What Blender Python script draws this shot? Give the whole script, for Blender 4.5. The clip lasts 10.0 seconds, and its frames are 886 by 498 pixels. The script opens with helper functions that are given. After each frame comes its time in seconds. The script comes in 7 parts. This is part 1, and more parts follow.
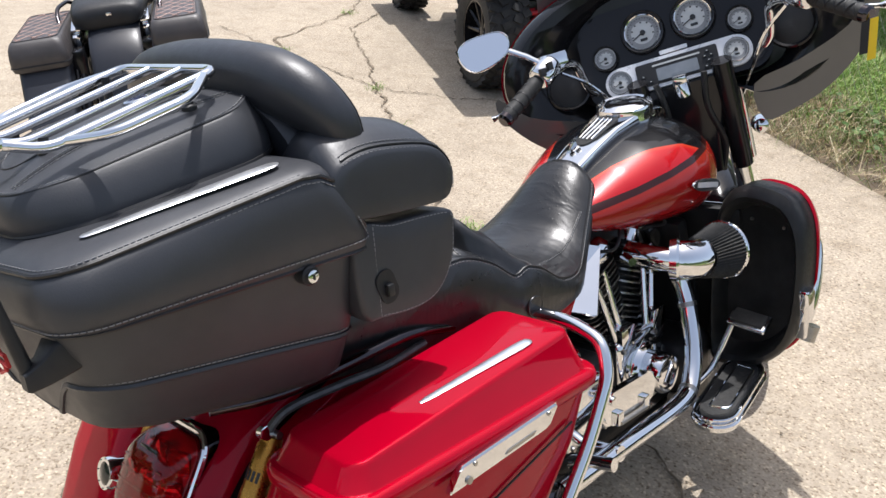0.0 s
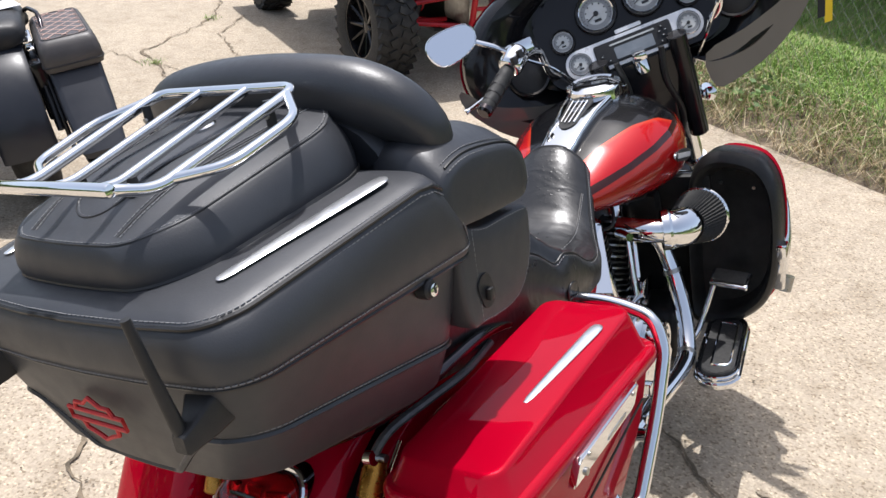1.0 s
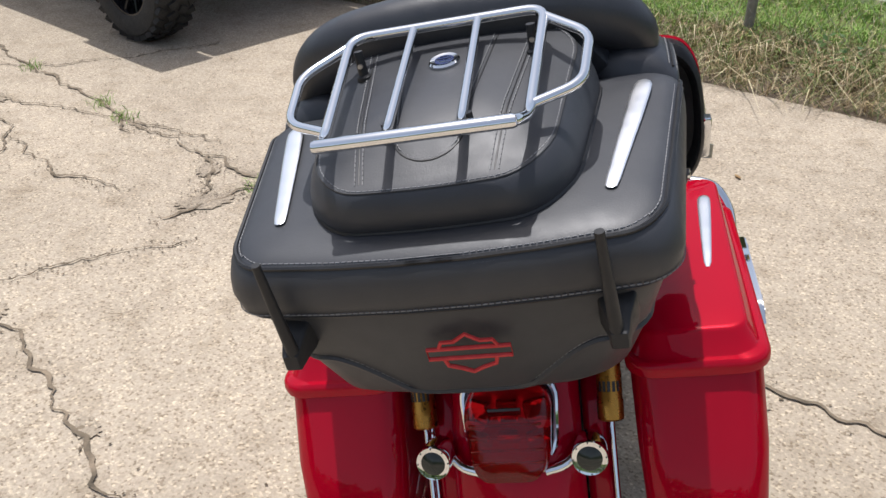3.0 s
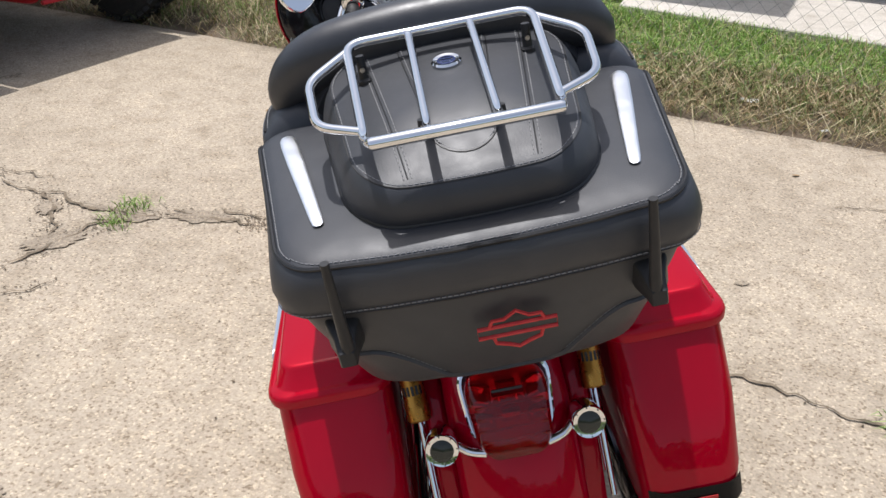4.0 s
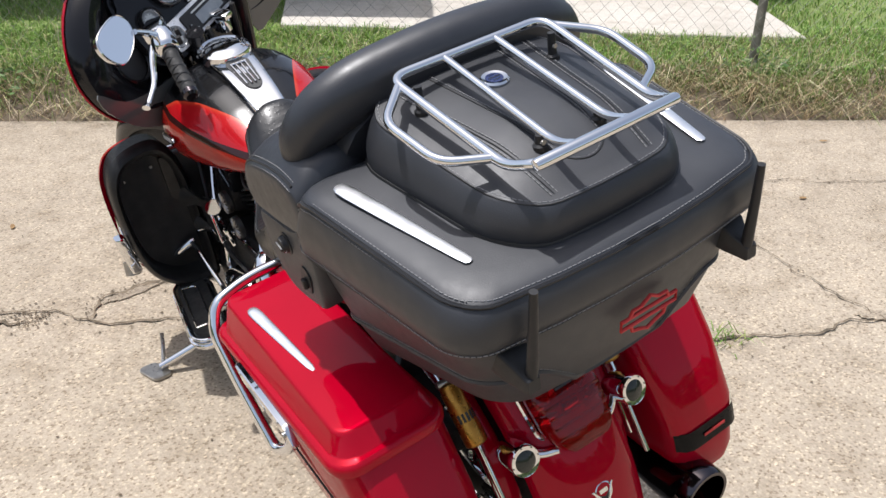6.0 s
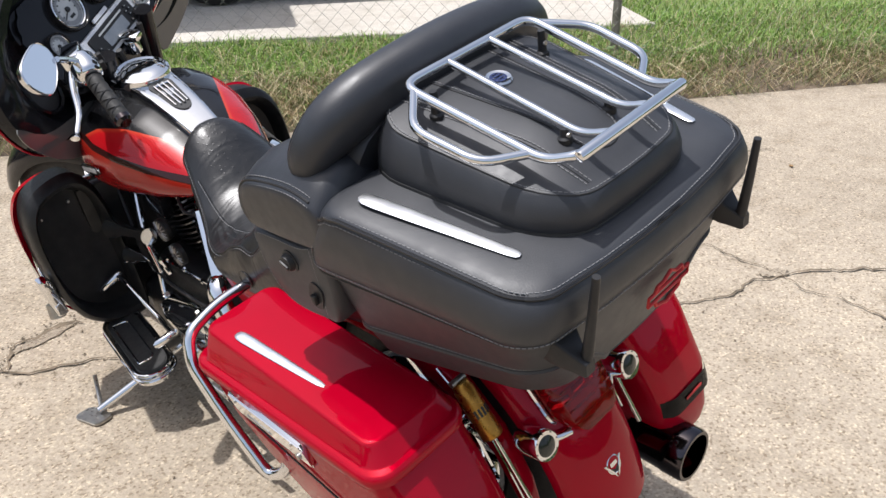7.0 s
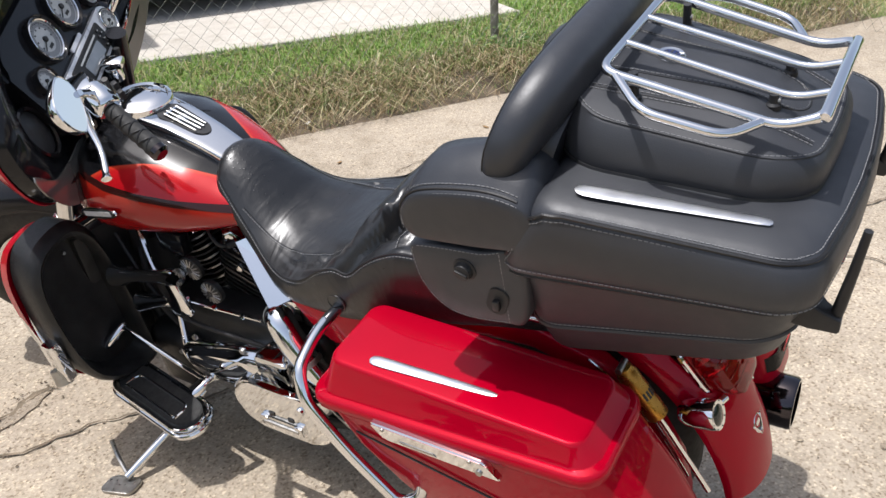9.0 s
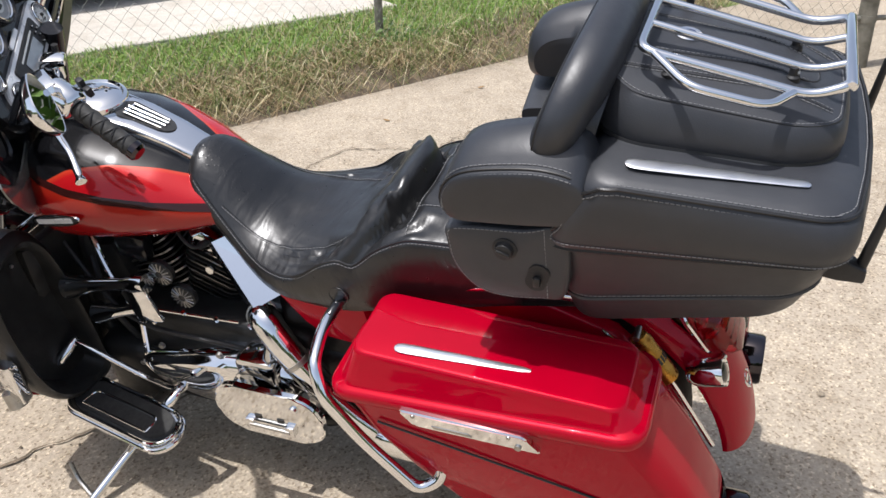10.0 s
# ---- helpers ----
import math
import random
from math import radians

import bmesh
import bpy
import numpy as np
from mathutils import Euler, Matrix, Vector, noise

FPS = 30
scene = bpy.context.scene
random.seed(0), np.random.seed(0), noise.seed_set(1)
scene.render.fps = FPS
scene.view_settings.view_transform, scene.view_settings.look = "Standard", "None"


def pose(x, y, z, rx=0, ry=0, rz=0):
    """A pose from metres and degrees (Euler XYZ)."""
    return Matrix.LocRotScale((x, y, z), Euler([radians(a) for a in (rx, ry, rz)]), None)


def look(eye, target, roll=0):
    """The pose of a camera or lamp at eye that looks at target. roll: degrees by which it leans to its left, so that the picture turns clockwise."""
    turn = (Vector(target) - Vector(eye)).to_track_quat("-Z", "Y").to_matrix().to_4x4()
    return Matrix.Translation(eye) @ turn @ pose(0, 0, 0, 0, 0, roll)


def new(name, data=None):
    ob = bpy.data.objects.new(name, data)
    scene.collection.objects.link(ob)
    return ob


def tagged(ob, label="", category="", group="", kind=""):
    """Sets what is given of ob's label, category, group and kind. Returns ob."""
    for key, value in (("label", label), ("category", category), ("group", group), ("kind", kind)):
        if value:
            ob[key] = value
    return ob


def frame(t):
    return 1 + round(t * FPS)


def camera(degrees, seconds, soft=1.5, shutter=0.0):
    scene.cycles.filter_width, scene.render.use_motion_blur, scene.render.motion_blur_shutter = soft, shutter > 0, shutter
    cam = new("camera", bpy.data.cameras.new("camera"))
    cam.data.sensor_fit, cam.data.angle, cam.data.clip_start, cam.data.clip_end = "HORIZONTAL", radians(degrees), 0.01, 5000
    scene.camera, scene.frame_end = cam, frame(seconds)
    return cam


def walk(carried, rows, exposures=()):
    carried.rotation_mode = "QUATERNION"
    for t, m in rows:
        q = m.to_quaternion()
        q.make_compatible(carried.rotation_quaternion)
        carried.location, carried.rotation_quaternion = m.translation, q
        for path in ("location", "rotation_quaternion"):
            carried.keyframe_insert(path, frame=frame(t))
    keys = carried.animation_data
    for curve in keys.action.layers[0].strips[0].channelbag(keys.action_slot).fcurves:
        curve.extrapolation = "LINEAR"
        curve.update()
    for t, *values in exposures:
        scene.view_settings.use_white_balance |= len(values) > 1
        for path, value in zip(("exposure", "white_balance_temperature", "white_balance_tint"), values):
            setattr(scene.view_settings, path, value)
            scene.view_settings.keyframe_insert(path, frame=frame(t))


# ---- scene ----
cam = camera(55.3, 10.0)
METRES, EYE, TILT, LEAN, TURN = 3.145, 1.5, 0.0, 0.0, 42.5
X0, Y0 = 0.8746, -0.80
ROWS = [
    (0.0, 0.0, 0.0, 0.0, 1.37, -26.3, -2.78),
    (0.5, -0.0447, 0.0133, -0.0013, -3.05, -25.82, -2.04),
    (1.0, -0.1024, 0.0156, -0.0018, -10.2, -26.49, -0.63),
    (1.5, -0.1721, 0.013, -0.0007, -16.41, -29.13, 0.26),
    (2.0, -0.2215, 0.0224, -0.0069, -19.72, -31.31, 0.43),
    (2.5, -0.2753, 0.0516, -0.0007, -25.86, -31.2, 0.83),
    (4.0, -0.4188, 0.122, -0.0063, -47.9, -28.84, -1.64),
    (4.5, -0.4492, 0.1646, -0.0054, -56.08, -27.69, -2.2),
    (5.0, -0.4746, 0.2121, -0.0079, -64.12, -27.42, -1.76),
    (6.5, -0.5195, 0.3396, -0.0108, -81.78, -26.74, -0.45),
    (7.0, -0.5268, 0.376, -0.0095, -87.61, -26.65, 0.32),
    (7.5, -0.5412, 0.4253, -0.0085, -91.78, -26.47, 1.83),
    (8.0, -0.5443, 0.4607, -0.0105, -95.26, -26.72, 1.66),
    (8.5, -0.5216, 0.502, -0.0138, -99.0, -26.82, 2.82),
    (9.0, -0.5014, 0.5429, -0.014, -101.45, -26.82, 2.57),
    (9.5, -0.4912, 0.5859, -0.0134, -107.15, -26.67, 1.95),
    (10.0, -0.4829, 0.6307, -0.0153, -111.76, -27.37, 1.28),
]
walk(cam, [(t, pose(X0, Y0, EYE, TILT, LEAN, TURN) @ pose(METRES * x, METRES * y, METRES * z, 90 + pitch, roll, yaw)) for t, x, y, z, yaw, pitch, roll in ROWS], ((0, 0.57), (1, 0.60), (2, 0.39), (3, 0.30), (4.5, 0.29), (6, 0.33), (8, 0.36), (10, 0.39)))

# ---- world and sun ----
world = bpy.data.worlds.new("world")
scene.world = world
world.use_nodes = True
wn, wl = world.node_tree.nodes, world.node_tree.links
wn.clear()
sky = wn.new("ShaderNodeTexSky")
sky.sky_type = "NISHITA"
sky.sun_disc = False
SUN_DIR = Vector((-0.19, 0.20, 1.0)).normalized()
sky.sun_elevation = math.asin(SUN_DIR.z)
sky.sun_rotation = math.atan2(SUN_DIR.x, SUN_DIR.y)
sky.air_density, sky.dust_density, sky.ozone_density = 0.9, 2.8, 1.2
bg = wn.new("ShaderNodeBackground")
bg.inputs["Strength"].default_value = 0.15
wout = wn.new("ShaderNodeOutputWorld")
haze = wn.new("ShaderNodeHueSaturation")
haze.inputs["Saturation"].default_value = 0.72
wl.new(sky.outputs[0], haze.inputs["Color"])
wl.new(haze.outputs[0], bg.inputs[0])
wl.new(bg.outputs[0], wout.inputs[0])
sun = new("sun", bpy.data.lights.new("sun", "SUN"))
sun.data.energy, sun.data.angle, sun.data.color = 3.3, radians(0.6), (1.0, 0.984, 0.995)
sun.matrix_world = look(SUN_DIR * 20, (0, 0, 0))

# ---- materials ----
def material(name):
    m = bpy.data.materials.new(name)
    m.use_nodes = True
    nt = m.node_tree
    return m, nt.nodes, nt.links, nt.nodes["Principled BSDF"]


def noise_node(n, l, scale, detail=4.0, coord="Object", rough=0.55):
    tc = n.new("ShaderNodeTexCoord")
    t = n.new("ShaderNodeTexNoise")
    t.inputs["Scale"].default_value = scale
    t.inputs["Detail"].default_value = detail
    t.inputs["Roughness"].default_value = rough
    l.new(tc.outputs[coord], t.inputs["Vector"])
    return t


def ramp_node(n, l, src, stops):
    r = n.new("ShaderNodeValToRGB")
    els = r.color_ramp.elements
    while len(els) < len(stops):
        els.new(0.5)
    for e, (p, c) in zip(els, stops):
        e.position, e.color = p, (*c, 1) if len(c) == 3 else c
    l.new(src, r.inputs[0])
    return r


def bump_node(n, l, height, strength, dist, bsdf, prev=None):
    b = n.new("ShaderNodeBump")
    b.inputs["Strength"].default_value = strength
    b.inputs["Distance"].default_value = dist
    l.new(height, b.inputs["Height"])
    if prev:
        l.new(prev.outputs[0], b.inputs["Normal"])
    l.new(b.outputs[0], bsdf.inputs["Normal"])
    return b


def surface(name, c1, c2, scale=12.0, rough=(0.4, 0.55), metal=0.0, bump=0.0, bump_scale=300.0, dist=0.001, coat=0.0, coat_rough=0.05, spec=0.5, wave=0.0, wave_scale=6.0, twist=0.0, stretch=None):
    """A surface with broad colour and gloss variation and fine relief."""
    m, n, l, b = material(name)
    t = noise_node(n, l, scale)
    r = ramp_node(n, l, t.outputs[0], [(0.3, c1), (0.7, c2)])
    l.new(r.outputs[0], b.inputs["Base Color"])
    t2 = noise_node(n, l, scale * 4.3, 5.0)
    mr = n.new("ShaderNodeMapRange")
    mr.inputs["From Min"].default_value, mr.inputs["From Max"].default_value = 0.3, 0.7
    mr.inputs["To Min"].default_value, mr.inputs["To Max"].default_value = rough
    l.new(t2.outputs[0], mr.inputs["Value"])
    l.new(mr.outputs[0], b.inputs["Roughness"])
    b.inputs["Metallic"].default_value = metal
    b.inputs["Specular IOR Level"].default_value = spec
    b.inputs["Coat Weight"].default_value = coat
    b.inputs["Coat Roughness"].default_value = coat_rough
    prev = None
    if wave:
        t4 = noise_node(n, l, wave_scale, 2.0)
        t4.inputs["Distortion"].default_value = twist
        if stretch:
            mp = n.new("ShaderNodeMapping")
            mp.inputs["Scale"].default_value = stretch
            mp.inputs["Rotation"].default_value = (0.3, 0.2, 0.5)
            l.new(t4.inputs["Vector"].links[0].from_socket, mp.inputs["Vector"])
            l.new(mp.outputs[0], t4.inputs["Vector"])
        prev = bump_node(n, l, t4.outputs[0], wave, 0.02, b)
    if bump:
        t3 = noise_node(n, l, bump_scale, 6.0)
        bump_node(n, l, t3.outputs[0], bump, dist, b, prev)
    return m


M_VINYL = surface("black_vinyl", (0.0200, 0.0216, 0.0265), (0.0290, 0.0310, 0.0365), 9, (0.45, 0.54), bump=0.35, bump_scale=420, dist=0.0006, wave=0.08, wave_scale=7, spec=0.62)
M_LEATHER = surface("black_leather", (0.0165, 0.0180, 0.0225), (0.0240, 0.0260, 0.0315), 14, (0.38, 0.47), bump=0.35, bump_scale=300, dist=0.0006, wave=0.06, wave_scale=14, spec=0.62)
M_SEAT = surface("creased_seat_leather", (0.010, 0.0103, 0.0112), (0.0165, 0.0168, 0.018), 14, (0.27, 0.38), bump=0.3, bump_scale=320, dist=0.0005, wave=0.16, wave_scale=13, spec=0.6, twist=0.7, stretch=(0.55, 1.7, 1.0))
M_THREAD = surface("grey_thread", (0.16, 0.16, 0.165), (0.23, 0.23, 0.23), 80, (0.6, 0.8), bump=0.3, bump_scale=600)
M_RED = surface("candy_red_paint", (0.355, 0.0003, 0.0130), (0.405, 0.0005, 0.0155), 3, (0.34, 0.42), metal=0.2, spec=0.0, coat=0.48, coat_rough=0.012, bump=0.04, bump_scale=900, dist=0.0003)
M_BLACK = surface("black_gloss_paint", (0.008, 0.008, 0.0095), (0.013, 0.013, 0.0145), 4, (0.1, 0.18), coat=0.2, coat_rough=0.03, spec=0.22)
M_SATIN = surface("satin_black_plastic", (0.015, 0.015, 0.016), (0.023, 0.023, 0.024), 20, (0.40, 0.55), spec=0.35, bump=0.25, bump_scale=500)
M_CHROME = surface("chrome", (0.74, 0.75, 0.76), (0.80, 0.81, 0.82), 7, (0.03, 0.08), metal=1.0)
M_STRIP = surface("bright_satin_chrome", (0.80, 0.81, 0.83), (0.86, 0.87, 0.88), 9, (0.30, 0.38), metal=1.0)
M_STEEL = surface("worn_steel", (0.32, 0.31, 0.29), (0.46, 0.45, 0.43), 30, (0.25, 0.5), metal=1.0, bump=0.2, bump_scale=200)
M_DARKCHROME = surface("black_chrome", (0.05, 0.045, 0.05), (0.09, 0.08, 0.085), 10, (0.08, 0.16), metal=1.0)
M_RUBBER = surface("black_rubber", (0.012, 0.012, 0.012), (0.028, 0.027, 0.025), 25, (0.6, 0.8), bump=0.4, bump_scale=180)
M_GOLD = surface("gold_anodised", (0.44, 0.20, 0.035), (0.52, 0.26, 0.05), 20, (0.22, 0.36), metal=0.9)
M_ENGINE = surface("black_engine_enamel", (0.010, 0.010, 0.010), (0.021, 0.021, 0.021), 30, (0.35, 0.5), spec=0.3, bump=0.3, bump_scale=300)
M_FIN = surface("machined_fin_edge", (0.25, 0.25, 0.25), (0.4, 0.4, 0.4), 40, (0.25, 0.4), metal=1.0)
M_DIAL = surface("white_dial", (0.46, 0.47, 0.46), (0.54, 0.55, 0.54), 30, (0.3, 0.4), metal=0.1)
M_GREYRING = surface("grey_dial_ring", (0.20, 0.205, 0.21), (0.27, 0.275, 0.28), 30, (0.3, 0.4), metal=0.1)
M_INK = surface("black_ink", (0.012, 0.012, 0.013), (0.02, 0.02, 0.02), 30, (0.4, 0.5))
M_SCREEN = surface("grey_display", (0.16, 0.18, 0.20), (0.2, 0.22, 0.24), 30, (0.12, 0.2), coat=0.6)
M_SILVER = surface("silver_plastic", (0.70, 0.70, 0.71), (0.80, 0.80, 0.81), 20, (0.25, 0.4), metal=0.25)
M_LOGO = surface("red_stitched_thread", (0.48, 0.016, 0.018), (0.60, 0.04, 0.04), 60, (0.5, 0.7), bump=0.3, bump_scale=500)
M_YELLOW = surface("yellow_tag_plastic", (0.75, 0.5, 0.01), (0.85, 0.6, 0.02), 20, (0.4, 0.5))
M_PAPER = surface("white_paper", (0.7, 0.7, 0.7), (0.8, 0.8, 0.8), 20, (0.6, 0.8))
M_PIN = surface("dusty_red_stitch", (0.40, 0.25, 0.21), (0.52, 0.36, 0.31), 60, (0.5, 0.7))
M_BAGVINYL = surface("brown_black_vinyl", (0.045, 0.040, 0.039), (0.065, 0.058, 0.056), 14, (0.4, 0.55), bump=0.4, bump_scale=400)
M_GUNMETAL = surface("black_denim_paint", (0.018, 0.020, 0.026), (0.028, 0.030, 0.037), 6, (0.3, 0.4), coat=0.15, coat_rough=0.1, spec=0.3)
M_UTVRED = surface("red_powder_coat", (0.42, 0.008, 0.016), (0.55, 0.015, 0.025), 12, (0.3, 0.45), bump=0.1, bump_scale=300)
M_HOSE = surface("grey_braided_hose", (0.05, 0.05, 0.052), (0.10, 0.10, 0.102), 60, (0.35, 0.5), metal=0.4, bump=0.5, bump_scale=700)
M_POST = surface("galvanised_post", (0.13, 0.125, 0.10), (0.26, 0.25, 0.21), 14, (0.5, 0.7), metal=0.35, bump=0.3, bump_scale=120)
M_WIRE = surface("galvanised_wire", (0.20, 0.20, 0.175), (0.34, 0.34, 0.30), 8, (0.35, 0.5), metal=0.6)


def glass_material(name, color, rough=0.02, trans=1.0):
    m, n, l, b = material(name)
    t = noise_node(n, l, 20)
    mr = ramp_node(n, l, t.outputs[0], [(0.35, color), (0.65, tuple(min(1, c * 1.15 + 0.002) for c in color))])
    l.new(mr.outputs[0], b.inputs["Base Color"])
    b.inputs["Roughness"].default_value = rough
    b.inputs["Transmission Weight"].default_value = trans
    b.inputs["IOR"].default_value = 1.45
    return m


M_LENS = glass_material("red_lens", (0.62, 0.006, 0.012), 0.02, 0.85)
ln, ll = M_LENS.node_tree.nodes, M_LENS.node_tree.links
lv = ln.new("ShaderNodeTexVoronoi")
lv.inputs["Scale"].default_value = 55.0
ll.new(ln.new("ShaderNodeTexCoord").outputs["Object"], lv.inputs["Vector"])
bump_node(ln, ll, lv.outputs["Distance"], 0.16, 0.003, ln["Principled BSDF"])
M_SMOKE = glass_material("smoked_lens", (0.035, 0.04, 0.032), 0.05, 0.25)
M_MIRROR = material("mirror_glass")[0]
_b = M_MIRROR.node_tree.nodes["Principled BSDF"]
_b.inputs["Base Color"].default_value, _b.inputs["Metallic"].default_value, _b.inputs["Roughness"].default_value = (0.95, 0.955, 0.96, 1), 1.0, 0.015
M_WIND = surface("smoked_windshield", (0.10, 0.10, 0.095), (0.12, 0.12, 0.11), 5, (0.12, 0.2), coat=0.4)


def math_node(n, l, op, a, b=None, c=None):
    k = n.new("ShaderNodeMath")
    k.operation = op
    for i, v in enumerate((a, b, c)):
        if v is None:
            continue
        if isinstance(v, (int, float)):
            k.inputs[i].default_value = v
        else:
            l.new(v, k.inputs[i])
    return k.outputs[0]


def tank_paint():
    """Black over red over copper red that darkens downward, with a dark pinstripe between the panels."""
    m, n, l, b = material("two_tone_tank_paint")
    tc = n.new("ShaderNodeTexCoord")
    sep = n.new("ShaderNodeSeparateXYZ")
    l.new(tc.outputs["Object"], sep.inputs[0])
    y, z = sep.outputs[1], sep.outputs[2]
    # height above the sloping upper panel line and above the stripe
    side = math_node(n, l, "SUBTRACT", math_node(n, l, "ABSOLUTE", sep.outputs[0]), math_node(n, l, "MULTIPLY_ADD", y, 0.45, -0.2645))
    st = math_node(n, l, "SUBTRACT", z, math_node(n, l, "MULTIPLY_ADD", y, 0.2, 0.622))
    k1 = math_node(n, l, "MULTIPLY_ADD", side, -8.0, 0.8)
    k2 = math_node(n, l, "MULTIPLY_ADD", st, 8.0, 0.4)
    # orange by the black edge is a sun highlight put into the paint
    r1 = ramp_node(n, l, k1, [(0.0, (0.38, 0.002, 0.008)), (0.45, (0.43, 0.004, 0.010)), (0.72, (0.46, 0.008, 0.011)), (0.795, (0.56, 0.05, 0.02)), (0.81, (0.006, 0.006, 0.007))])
    # lower panel: copper tone partly sun reflection put in, darker towards the bottom
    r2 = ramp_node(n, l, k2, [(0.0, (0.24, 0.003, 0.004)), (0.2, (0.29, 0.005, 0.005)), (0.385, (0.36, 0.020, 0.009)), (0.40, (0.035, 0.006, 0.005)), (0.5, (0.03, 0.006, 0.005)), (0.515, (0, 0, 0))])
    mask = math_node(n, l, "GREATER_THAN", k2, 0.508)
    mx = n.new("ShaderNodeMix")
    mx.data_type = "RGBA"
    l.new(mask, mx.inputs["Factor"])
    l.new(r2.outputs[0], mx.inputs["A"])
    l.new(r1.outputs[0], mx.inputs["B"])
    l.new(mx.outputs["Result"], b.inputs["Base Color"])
    t = noise_node(n, l, 900)
    bump_node(n, l, t.outputs[0], 0.04, 0.0003, b)
    b.inputs["Metallic"].default_value = 0.1
    b.inputs["Roughness"].default_value = 0.25
    b.inputs["Specular IOR Level"].default_value = 0.2
    b.inputs["Coat Weight"].default_value, b.inputs["Coat Roughness"].default_value = 0.6, 0.02
    return m


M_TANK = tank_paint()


def concrete(name, light, dark, speck=0.55):
    """Weathered concrete with small exposed stones and broad stains."""
    m, n, l, b = material(name)
    big = noise_node(n, l, 0.9, 6.0)
    mid = noise_node(n, l, 7.0, 8.0)
    fine = noise_node(n, l, 140.0, 3.0)
    tc = n.new("ShaderNodeTexCoord")
    vor = n.new("ShaderNodeTexVoronoi")
    vor.inputs["Scale"].default_value = 150.0
    l.new(tc.outputs["Object"], vor.inputs["Vector"])
    r = ramp_node(n, l, big.outputs[0], [(0.3, dark), (0.62, light)])
    r2 = ramp_node(n, l, mid.outputs[0], [(0.24, (0.66, 0.63, 0.59)), (0.36, (0.86, 0.845, 0.82)), (0.5, (0.97, 0.97, 0.97)), (0.75, (1.06, 1.05, 1.03))])
    mul = n.new("ShaderNodeMix")
    mul.data_type, mul.blend_type = "RGBA", "MULTIPLY"
    mul.inputs["Factor"].default_value = 1.0
    l.new(r.outputs[0], mul.inputs["A"])
    l.new(r2.outputs[0], mul.inputs["B"])
    sep = n.new("ShaderNodeSeparateColor")
    l.new(vor.outputs["Color"], sep.inputs[0])
    st = ramp_node(n, l, sep.outputs[0], [(0.0, (0.52, 0.47, 0.41)), (0.10, (0.72, 0.68, 0.62)), (0.22, (0.97, 0.96, 0.95)), (0.8, (1.05, 1.04, 1.02)), (0.92, (1.28, 1.26, 1.2)), (1.0, (1.6, 1.56, 1.48))])
    mul2 = n.new("ShaderNodeMix")
    mul2.data_type, mul2.blend_type = "RGBA", "MULTIPLY"
    mul2.inputs["Factor"].default_value = speck
    l.new(mul.outputs["Result"], mul2.inputs["A"])
    l.new(st.outputs[0], mul2.inputs["B"])
    fr = ramp_node(n, l, fine.outputs[0], [(0.3, (0.62, 0.60, 0.57)), (0.6, (1.08, 1.08, 1.08))])
    mul3 = n.new("ShaderNodeMix")
    mul3.data_type, mul3.blend_type = "RGBA", "MULTIPLY"
    mul3.inputs["Factor"].default_value = 0.6
    l.new(mul2.outputs["Result"], mul3.inputs["A"])
    l.new(fr.outputs[0], mul3.inputs["B"])
    l.new(mul3.outputs["Result"], b.inputs["Base Color"])
    b.inputs["Roughness"].default_value = 0.88
    b1 = bump_node(n, l, vor.outputs["Distance"], 0.35, 0.003, b)
    b2 = bump_node(n, l, fine.outputs[0], 0.5, 0.002, b, b1)
    bump_node(n, l, mid.outputs[0], 0.4, 0.01, b, b2)
    return m


M_CONC = concrete("driveway_concrete", (0.418, 0.357, 0.278), (0.340, 0.288, 0.222), 0.9)
M_STAIN = concrete("stained_concrete", (0.330, 0.280, 0.216), (0.248, 0.207, 0.158), 1.0)
M_SLAB = concrete("pale_slab_concrete", (0.62, 0.58, 0.52), (0.52, 0.48, 0.42), 0.25)
M_SOIL = surface("dry_soil", (0.055, 0.04, 0.026), (0.20, 0.15, 0.10), 9, (0.85, 0.95), bump=0.8, bump_scale=60, dist=0.01)
M_CRACK = surface("crack_dirt", (0.075, 0.06, 0.04), (0.27, 0.21, 0.145), 14, (0.9, 0.98), bump=0.8, bump_scale=120, dist=0.004)
M_TURF = surface("turf", (0.12, 0.18, 0.04), (0.20, 0.24, 0.075), 3, (0.85, 0.95), bump=0.8, bump_scale=50, dist=0.02)


def blade_material(name, stops):
    m, n, l, b = material(name)
    g = n.new("ShaderNodeNewGeometry")
    r = ramp_node(n, l, g.outputs["Random Per Island"], stops)
    l.new(r.outputs[0], b.inputs["Base Color"])
    b.inputs["Roughness"].default_value = 0.6
    b.inputs["Subsurface Weight"].default_value = 0.0
    return m


M_GRASS = blade_material("green_grass_blades", [(0.0, (0.12, 0.24, 0.03)), (0.45, (0.20, 0.35, 0.06)), (0.75, (0.29, 0.40, 0.10)), (0.92, (0.38, 0.37, 0.15)), (1.0, (0.50, 0.43, 0.24))])
M_STRAW = blade_material("dry_grass_blades", [(0.0, (0.08, 0.12, 0.028)), (0.25, (0.17, 0.22, 0.055)), (0.42, (0.17, 0.115, 0.058)), (0.62, (0.33, 0.235, 0.115)), (0.85, (0.48, 0.37, 0.20)), (1.0, (0.66, 0.56, 0.38))])
M_STALK = blade_material("seed_stalks", [(0.0, (0.40, 0.34, 0.18)), (0.5, (0.52, 0.44, 0.26)), (1.0, (0.66, 0.58, 0.38))])
